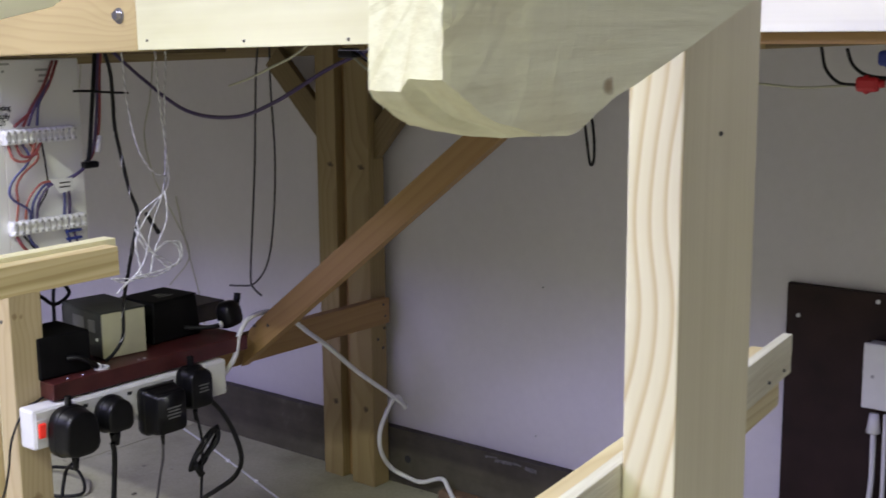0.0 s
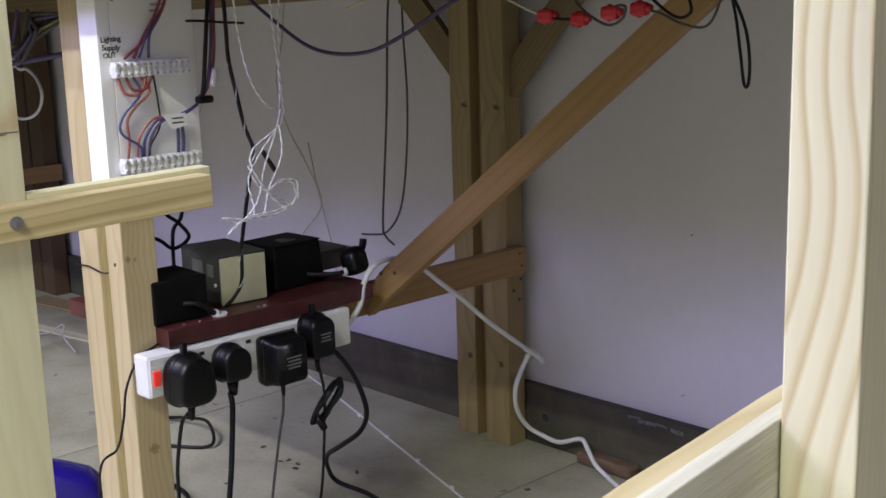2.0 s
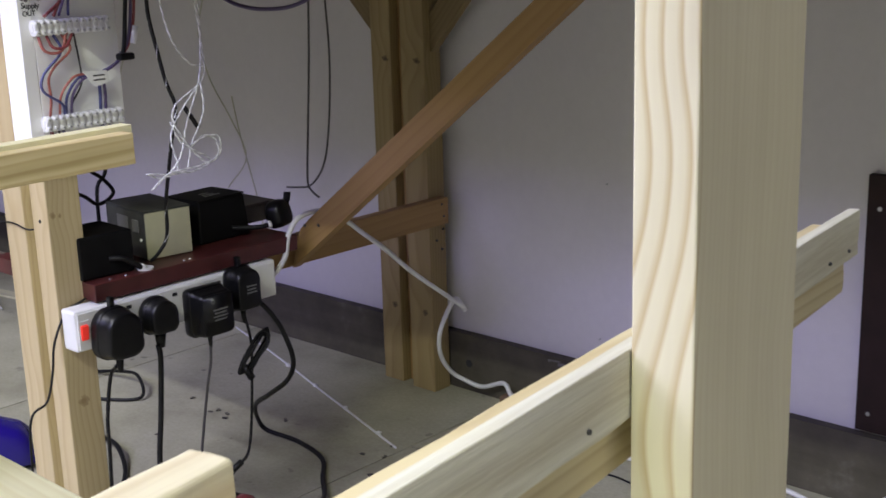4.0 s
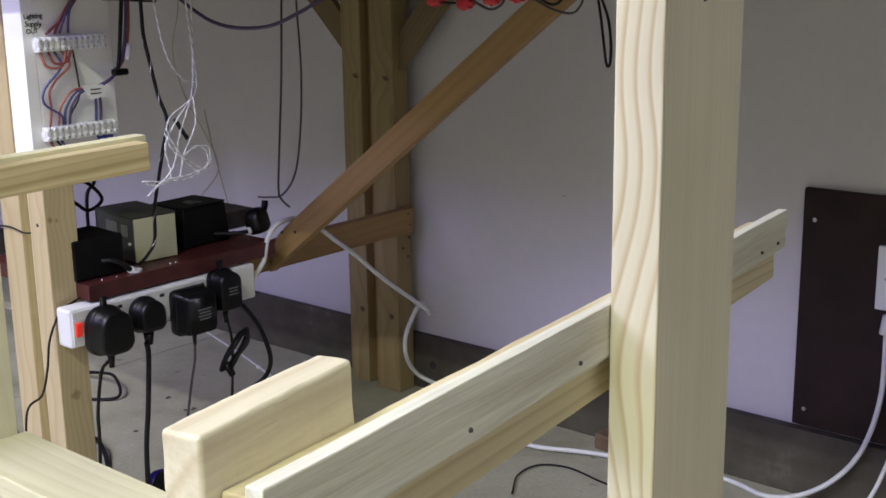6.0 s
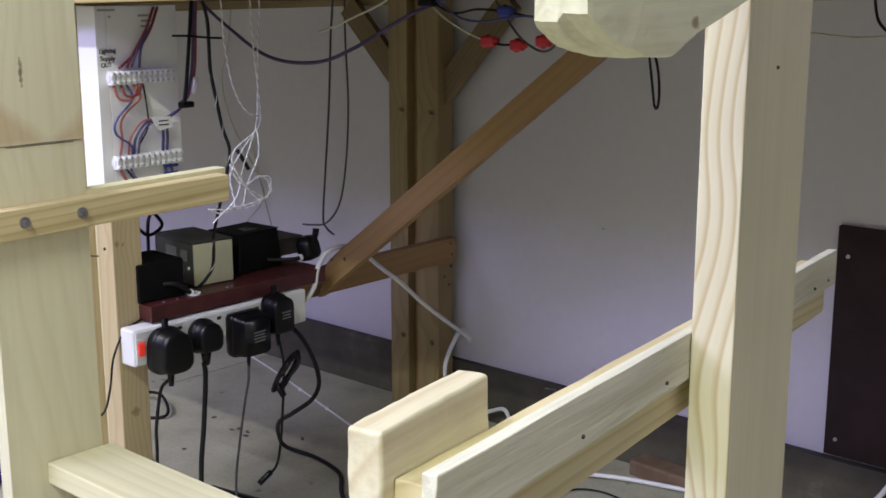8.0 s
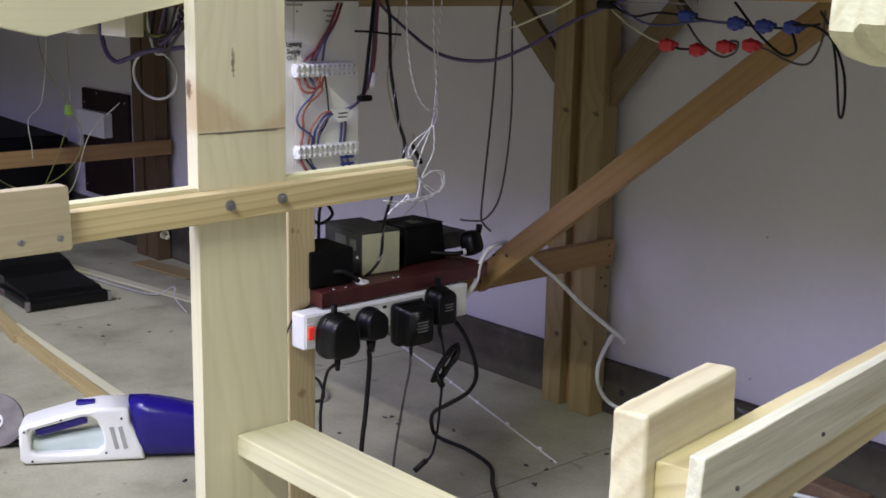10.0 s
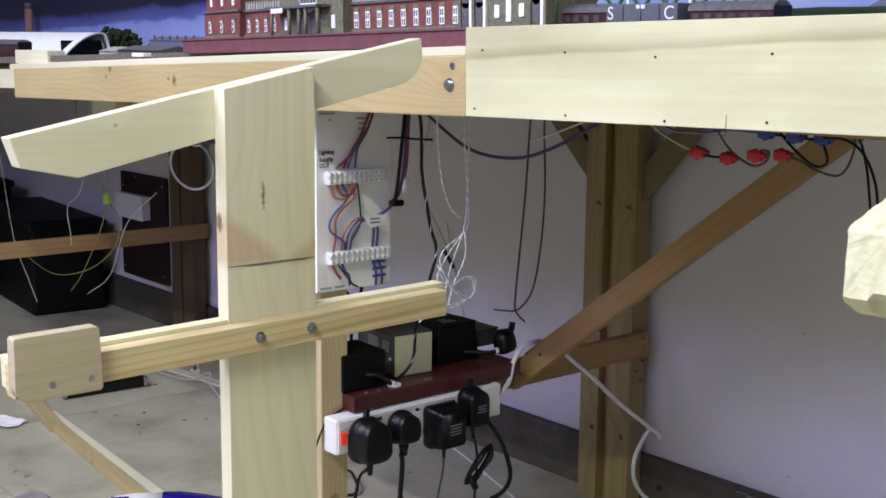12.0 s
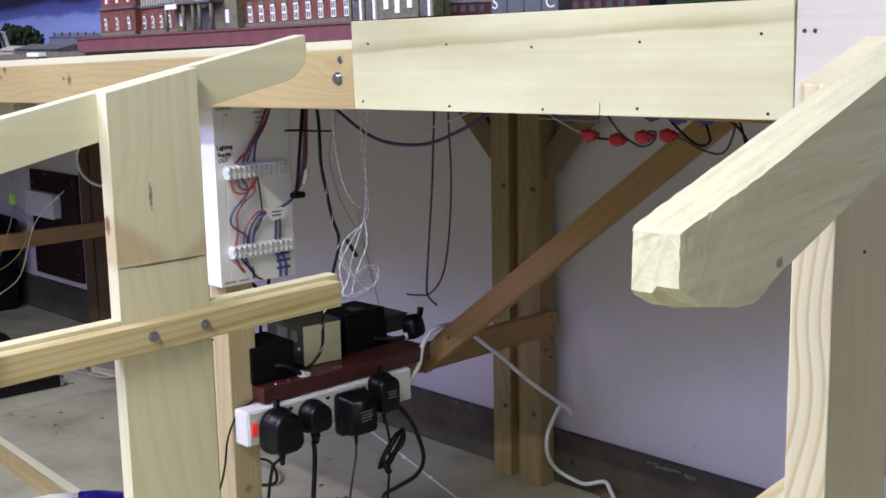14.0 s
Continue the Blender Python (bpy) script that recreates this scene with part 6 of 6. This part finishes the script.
def station_wing(ob, x0, x1, y0, depth, z1, material, windows, window_z, roof=True, win_w=0.008, win_h=0.022, balustrade=True):
    part("wall", box_bm(x1 - x0, depth, z1, at=((x0 + x1) / 2, y0 + depth / 2, z1 / 2)), material, ob)
    part("base_course", box_bm(x1 - x0, 0.003, 0.006, at=((x0 + x1) / 2, y0 - 0.0012, 0.003)), STONE, ob)
    part("cornice", box_bm(x1 - x0 + 0.004, depth + 0.008, 0.004, at=((x0 + x1) / 2, y0 + depth / 2, z1 + 0.002)), SLATE, ob)
    if balustrade:
        n = max(3, int((x1 - x0) / 0.009))
        rail = part("balustrade", box_bm(x1 - x0, 0.003, 0.003, at=((x0 + x1) / 2, y0 + 0.002, z1 + 0.0185)), STONE, ob)
        for i in range(n):
            part("baluster", box_bm(0.005, 0.003, 0.013, at=(x0 + (i + 0.5) * (x1 - x0) / n, y0 + 0.002, z1 + 0.0105)), PALE_STONE, rail, "", Matrix())
        part("upper_roof", box_bm(x1 - x0, depth - 0.02, 0.016, at=((x0 + x1) / 2, y0 + depth / 2 + 0.01, z1 + 0.012)), SLATE, ob)
    for i in range(windows):
        xc = x0 + (i + 0.5) * (x1 - x0) / windows
        w = part("window", box_bm(win_w, 0.002, win_h, at=(xc, y0 - 0.0008, window_z)), CANVAS, ob, "white sash window")
        for dz in (-win_h * 0.25, win_h * 0.22):
            for dx in (-win_w * 0.22, win_w * 0.22):
                part("pane", box_bm(win_w * 0.26, 0.0006, win_h * 0.36, at=(xc + dx, y0 - 0.0019, window_z + dz)), SLATE, w, "", Matrix())
        part("lintel", cyl_bm(win_w * 0.7, 0.002, 12, m=pose(xc, y0 - 0.0006, window_z + win_h * 0.5, 90, 0, 0)), STONE, ob)


station = thing("model_station", (-1.37, 0.95, 1.003), "model railway station of red brick and stone with white windows", "model building")
station.matrix_world = pose(-1.37, 0.95, 1.006) @ RISE
station_wing(station, -0.475, -0.345, 0.0, 0.10, 0.048, BRICK_RED, 3, 0.021, balustrade=False)
part("tower_wall", box_bm(0.126, 0.096, 0.05, at=(-0.41, 0.052, 0.073)), BRICK_RED, station)
for i in range(3):
    part("window", box_bm(0.007, 0.002, 0.016, at=(-0.452 + 0.040 * i, 0.003, 0.068)), CANVAS, station, "white sash window")
part("tower_roof", moved(cyl_bm(0.10, 0.03, 4, 0.03), pose(-0.41, 0.052, 0.112, 0, 0, 45)), SLATE, station)
part("end_pier", box_bm(0.014, 0.06, 0.042, at=(-0.484, 0.05, 0.021)), STONE, station)
station_wing(station, -0.345, -0.200, 0.012, 0.09, 0.046, BRICK_RED, 5, 0.020)
part("hall_wall", box_bm(0.19, 0.10, 0.11, at=(-0.105, 0.045, 0.055)), STONE, station)
part("hall_roof", box_bm(0.20, 0.11, 0.006, at=(-0.105, 0.045, 0.113)), SLATE, station)
arch = part("arched_window", moved(cyl_bm(0.027, 0.003, 28), pose(-0.108, -0.006, 0.064, 90, 0, 0)), CANVAS, station, "white arched hall window")
for i in range(5):
    part("pane", box_bm(0.0075, 0.001, 0.030, at=(-0.127 + 0.0097 * i, -0.0079, 0.068)), SLATE, arch, "", Matrix())
part("canopy", box_bm(0.16, 0.032, 0.005, 0.001, at=(-0.125, -0.018, 0.046)), SLATE, station)
part("sign_board", box_bm(0.036, 0.002, 0.008, at=(-0.163, -0.035, 0.041)), PAPER, station, "plain white name board")
for x in (-0.19, -0.135, -0.105, -0.085, -0.05):
    part("column", cyl_bm(0.0032, 0.044, 10, m=pose(x, -0.028, 0.022)), STONE, station, "", Matrix(), True)
part("doorway", box_bm(0.07, 0.002, 0.036, at=(-0.11, -0.0055, 0.018)), SLATE, station, "dark entrance")
for x in (-0.178, -0.036):
    part("window", box_bm(0.010, 0.002, 0.022, at=(x, -0.006, 0.020)), CANVAS, station, "white sash window")
station_wing(station, -0.010, 0.270, 0.012, 0.09, 0.046, BRICK_RED, 9, 0.021, win_w=0.011, win_h=0.026)
part("pavilion_wall", box_bm(0.18, 0.10, 0.055, at=(0.365, 0.05, 0.0275)), STONE, station)
part("pavilion_roof", box_bm(0.19, 0.11, 0.005, at=(0.365, 0.05, 0.0575)), SLATE, station)
for x in (0.292, 0.322, 0.438):
    part("arch_opening", moved(cyl_bm(0.008, 0.003, 16), pose(x, -0.0008, 0.036, 90, 0, 0)), SLATE, station)
    part("arch_door", box_bm(0.016, 0.003, 0.036, at=(x, -0.0008, 0.018)), SLATE, station)
    for dx in (-0.012, 0.012):
        part("pilaster", box_bm(0.005, 0.005, 0.052, at=(x + dx, -0.0015, 0.026)), CANVAS if dx > 0 else STONE, station)
for x, h in ((0.358, 0.018), (0.382, 0.03), (0.408, 0.018)):
    part("window", box_bm(0.010, 0.002, h, at=(x, -0.0008, 0.022)), CANVAS, station, "white sash window")
platform = thing("platform_edge", (-1.245, 0.872, 0.979), "maroon painted platform edge in front of the station", "platform")
platform.matrix_world = pose(-1.245, 0.872, 0.979) @ RISE
part("edge_wall", box_bm(0.80, 0.158, 0.021, 0.001, at=(0, 0.001, 0.0105)), MAROON, platform)
for k in range(8):
    part("coping", box_bm(0.0992, 0.161, 0.003, 0.0006, at=(-0.35 + 0.1 * k, 0, 0.0226)), MAROON, platform)


def coach(x0, x1, y, z, label):
    ob = thing("model_coach", ((x0 + x1) / 2, y, z), label, "model coach", "model coaches")
    n = x1 - x0
    part("body", box_bm(n, 0.034, 0.030, 0.002, at=(0, 0, 0.020)), COACH, ob)
    pts = [(0.019 * math.cos(math.pi * i / 10), 0.034 + 0.012 * math.sin(math.pi * i / 10)) for i in range(11)]
    part("roof", moved(profile_bm(pts, n), pose(0, 0, 0, 0, 0, 90)), SLATE, ob)
    part("end_wall", box_bm(0.002, 0.034, 0.036, 0.001, at=(n / 2 + 0.001, 0, 0.022)), BLACK_PLASTIC, ob)
    for i in range(int(n / 0.018)):
        part("window", box_bm(0.010, 0.001, 0.009, at=(-n / 2 + 0.012 + 0.018 * i, -0.0172, 0.026)), GREY_METAL, ob)
    part("underframe", box_bm(n * 0.94, 0.022, 0.006, at=(0, 0, 0.003)), BLACK_PLASTIC, ob)


coach(-1.10, -0.835, 1.0, 1.0, "maroon model coach with a grey roof")
coach(-0.70, -0.575, 1.0, 1.0, "maroon model coach with a dark end")
wag = thing("model_wagon", (-0.765, 0.985, 1.0), "grey open model wagon with white letters", "model wagon")
part("body", box_bm(0.118, 0.032, 0.036, 0.0012, at=(0, 0, 0.026)), WAGON, wag)
for k in range(3):
    part("rib", box_bm(0.002, 0.002, 0.034, at=(-0.03 + 0.03 * k, -0.0165, 0.026)), WAGON, wag)
part("number_plate", box_bm(0.014, 0.001, 0.005, at=(0.0, -0.0166, 0.040)), PAPER, wag)
part("underframe", box_bm(0.11, 0.02, 0.008, at=(0, 0, 0.004)), BLACK_PLASTIC, wag)
for text, x in (("S", -0.056), ("C", 0.038)):
    data = bpy.data.curves.new("letter", "FONT")
    data.body, data.size, data.extrude = text, 0.024, 0.0003
    tmp = new("letter", data)
    me = bpy.data.meshes.new_from_object(tmp.evaluated_get(bpy.context.evaluated_depsgraph_get()))
    bpy.data.objects.remove(tmp)
    me.materials.append(PAPER)
    ob = new("letter", me)
    ob.parent = wag
    ob.matrix_basis = pose(x, -0.0167, 0.024, 90, 0, 0)
for x, y, h, material in ((-0.917, 0.97, 0.10, GREEN_POST), (-0.84, 1.03, 0.12, CANVAS), (-0.80, 1.06, 0.10, SLATE), (-0.735, 1.03, 0.12, CANVAS)):
    ob = thing("model_lamp_post", (x, y, 0.991), "slender model lamp post beside the track", "model lamp post", "model lamp posts")
    part("pole", cyl_bm(0.0028, h, 8, 0.002, m=pose(0, 0, h / 2)), material, ob, "", Matrix(), True)
    part("foot", cyl_bm(0.005, 0.012, 8, m=pose(0, 0, 0.006)), material, ob, "", Matrix(), True)
bridge = thing("model_bridge", (-0.95, 1.25, 0.991), "dark green model truss bridge behind the coaches", "model bridge")
for z in (0.055, 0.085):
    part("chord", box_bm(0.34, 0.006, 0.006, at=(0, 0, z)), GREEN_POST, bridge)
for k in range(12):
    part("diagonal", moved(box_bm(0.04, 0.004, 0.004), pose(-0.154 + 0.028 * k, 0, 0.07, 0, 48 if k % 2 else -48, 0)), GREEN_POST, bridge)
for x in (-0.16, 0.16):
    part("pier", box_bm(0.02, 0.03, 0.055, at=(x, 0, 0.0275)), STONE, bridge)
shed = thing("model_train_shed", (-3.117, 1.034, 0.936), "white barrel-roofed model train shed with an open dark end", "model building", rz=22)
curve = []
for k in range(21):
    u = math.cos(math.pi * k / 20)
    rise = math.sin(math.pi / 2 * min(1.0, (u + 1) / 1.6)) ** 0.9 * (1.0 if u < 0.62 else max(0.0, 1 - ((u - 0.62) / 0.38) ** 3))
    curve.append((0.09 * u, 0.008 + 0.066 * rise))
shell = curve + [(x * 0.95, 0.008 + (z - 0.008) * 0.94) for x, z in curve[::-1]]
part("arched_roof", moved(profile_bm(shell, 0.62), pose(0, 0, 0, 0, 0, 90)), CANVAS, shed)
for y in (-0.083, 0.083):
    part("side_wall", box_bm(0.60, 0.004, 0.008, at=(0, y, 0.004)), SLATE, shed)
# black sheet close behind the opening stands for the unlit inside of the shed
part("inner_wall", box_bm(0.004, 0.15, 0.050, at=(0.285, 0.006, 0.027)), MATT_BLACK, shed)
part("end_rib", moved(profile_bm([(x * 0.95, 0.008 + (z - 0.008) * 0.93) for x, z in curve] + [(x * 0.90, 0.008 + (z - 0.008) * 0.86) for x, z in curve[::-1]], 0.004), pose(0.30, 0, 0, 0, 0, 90)), SLATE, shed)
coach(-3.02, -2.93, 0.93, 0.940, "maroon model coach standing before the white shed")
coach(-2.91, -2.70, 0.93, 0.943, "maroon model coach standing before the white shed")
for x, y, w, d, h, lift_z, material, label in ((-2.27, 0.98, 0.085, 0.07, 0.010, 0.0, PALE_STONE, "low pale grey model roof"), (-2.13, 0.99, 0.20, 0.08, 0.010, 0.0, SLATE, "low dark grey model roof"), (-2.59, 1.3, 0.25, 0.06, 0.042, 0.0, HAZE_BLUE, "blue-grey model works building")):
    ob = thing("model_building", (x, y, 0.991 - (-0.85 - x) * 0.0245), label + " near the table edge", "model building")
    part("wall", box_bm(w, d, h, 0.001, at=(0, 0, h / 2)), material, ob)
    part("roof", moved(profile_bm([(-d * 0.55, h), (d * 0.55, h), (0, h + 0.010)], w), pose(0, 0, 0, 0, 0, 90)), material, ob)
    if material is HAZE_BLUE:
        for k in range(6):
            part("finial", box_bm(0.004, 0.004, 0.012, at=(-w / 2 + 0.02 + k * 0.042, -d * 0.4, h + 0.007)), SLATE, ob)
hedge = tagged(mesh_ob("model_hedge", rough_up(box_bm(0.46, 0.03, 0.062, 0.004, at=(0, 0, 0.031)), 0.004, 70.0, 2.0, 4), FOLIAGE, pose(-0.70, 1.50, 0.991)), "low dark grey-green model hedge behind the track", "model hedge")
house = thing("model_building", (-0.76, 1.62, 0.991), "blue-grey model house with a pitched roof behind the hedge", "model building")
part("wall", box_bm(0.09, 0.06, 0.066, at=(0, 0, 0.033)), HAZE_BLUE, house)
part("roof", profile_bm([(-0.055, 0.0665), (0.055, 0.0665), (0.018, 0.086), (-0.018, 0.086)], 0.07), HAZE_BLUE, house)
chimney = thing("model_chimney", (-4.556, 1.68, 0.895), "tall tapering brick model chimney against the printed sky", "model chimney")
part("stack", cyl_bm(0.019, 0.215, 12, 0.015, m=pose(0, 0, 0.1075)), CHIMNEY_BRICK, chimney, "", Matrix(), True)
part("cap", cyl_bm(0.017, 0.022, 12, 0.015, m=pose(0, 0, 0.225)), SLATE, chimney, "dark chimney cap", Matrix(), True)
board("edge_block", (-2.428, -2.250), (0.80, 0.84), (0.937, 0.967), PALE_PINE, "pale wood block on the table edge", "block")
board("edge_block", (-1.834, -1.789), (0.79, 0.81), (0.961, 0.968), PAPER, "small white block on the table edge", "block")


def clump_bm(radius, count, seed, squash=0.7):
    rng = random.Random(seed)
    bms = []
    for _ in range(count):
        b = bmesh.new()
        bmesh.ops.create_icosphere(b, subdivisions=1, radius=radius * rng.uniform(0.10, 0.24))
        p = Vector((rng.gauss(0, 1), rng.gauss(0, 1), rng.gauss(0, 1))).normalized() * radius * rng.uniform(0.3, 0.95)
        rough_up(b, radius * 0.1, 60, rng.random() * 9)
        bmesh.ops.translate(b, vec=(p.x, p.y, radius * 0.9 + p.z * squash), verts=b.verts)
        bms.append(b)
    return join_bm(*bms)


for k, (x, y, r) in enumerate(((-3.50, 1.55, 0.062), (-3.39, 1.55, 0.044), (-3.335, 1.60, 0.026), (-3.60, 1.60, 0.050), (-3.76, 1.62, 0.046), (-3.92, 1.62, 0.042))):
    ob = thing("model_tree", (x, y, 1.002 - (-0.85 - x) * 0.0245), "dark green model tree behind the shed", "model tree", "model trees")
    part("trunk", cyl_bm(r * 0.12, r * 0.9, 6, r * 0.07, m=pose(0, 0, r * 0.45)), TAN_BOARD, ob)
    part("crown", clump_bm(r, 90, k), FOLIAGE, ob)

# ---- ceiling tubes ----
# unseen fittings; the first tube is inferred, the other two are added fill
for x, y in ((0.38, -1.30), (-2.15, -0.5), (-1.6, -1.25)):
    ob = thing("tube_light", (x, y, 2.75), "unseen white fluorescent fitting set over a room lamp", "ceiling light", "ceiling tubes")
    part("batten", box_bm(1.25, 0.06, 0.05, 0.004, at=(0, 0, -0.025)), WHITE_PLASTIC, ob)
    part("tube", cyl_bm(0.013, 1.2, 12, m=pose(0, 0, -0.075, 0, 90, 0)), TUBE_LIT, ob, "lit tube", Matrix(), True)
    for e in (-0.605, 0.605):
        part("end_cap", box_bm(0.02, 0.03, 0.05, 0.003, at=(e, 0, -0.07)), WHITE_PLASTIC, ob)

# ---- floor panels ----
panel_meshes = {}
for n in range(9):
    x1 = 2.0 - 0.770 * n - 0.14
    for k in range(3):
        y0 = -2.5 + k * 1.42 + (0.35 if n % 2 else 0.0)
        y1 = min(y0 + 1.417, 1.724)
        x0 = x1 - 0.767
        key = (round(x1 - x0, 4), round(y1 - y0, 4))
        if key not in panel_meshes:
            me = bpy.data.meshes.new("floor_panel")
            bm = box_bm(key[0], key[1], 0.006)
            bm.to_mesh(me)
            bm.free()
            me.materials.append(FLOOR)
            panel_meshes[key] = me
        ob = new("floor_panel", panel_meshes[key])
        ob.parent = floor
        ob.matrix_basis = pose((x0 + x1) / 2, (y0 + y1) / 2, -0.003 + random.uniform(-0.0005, 0))
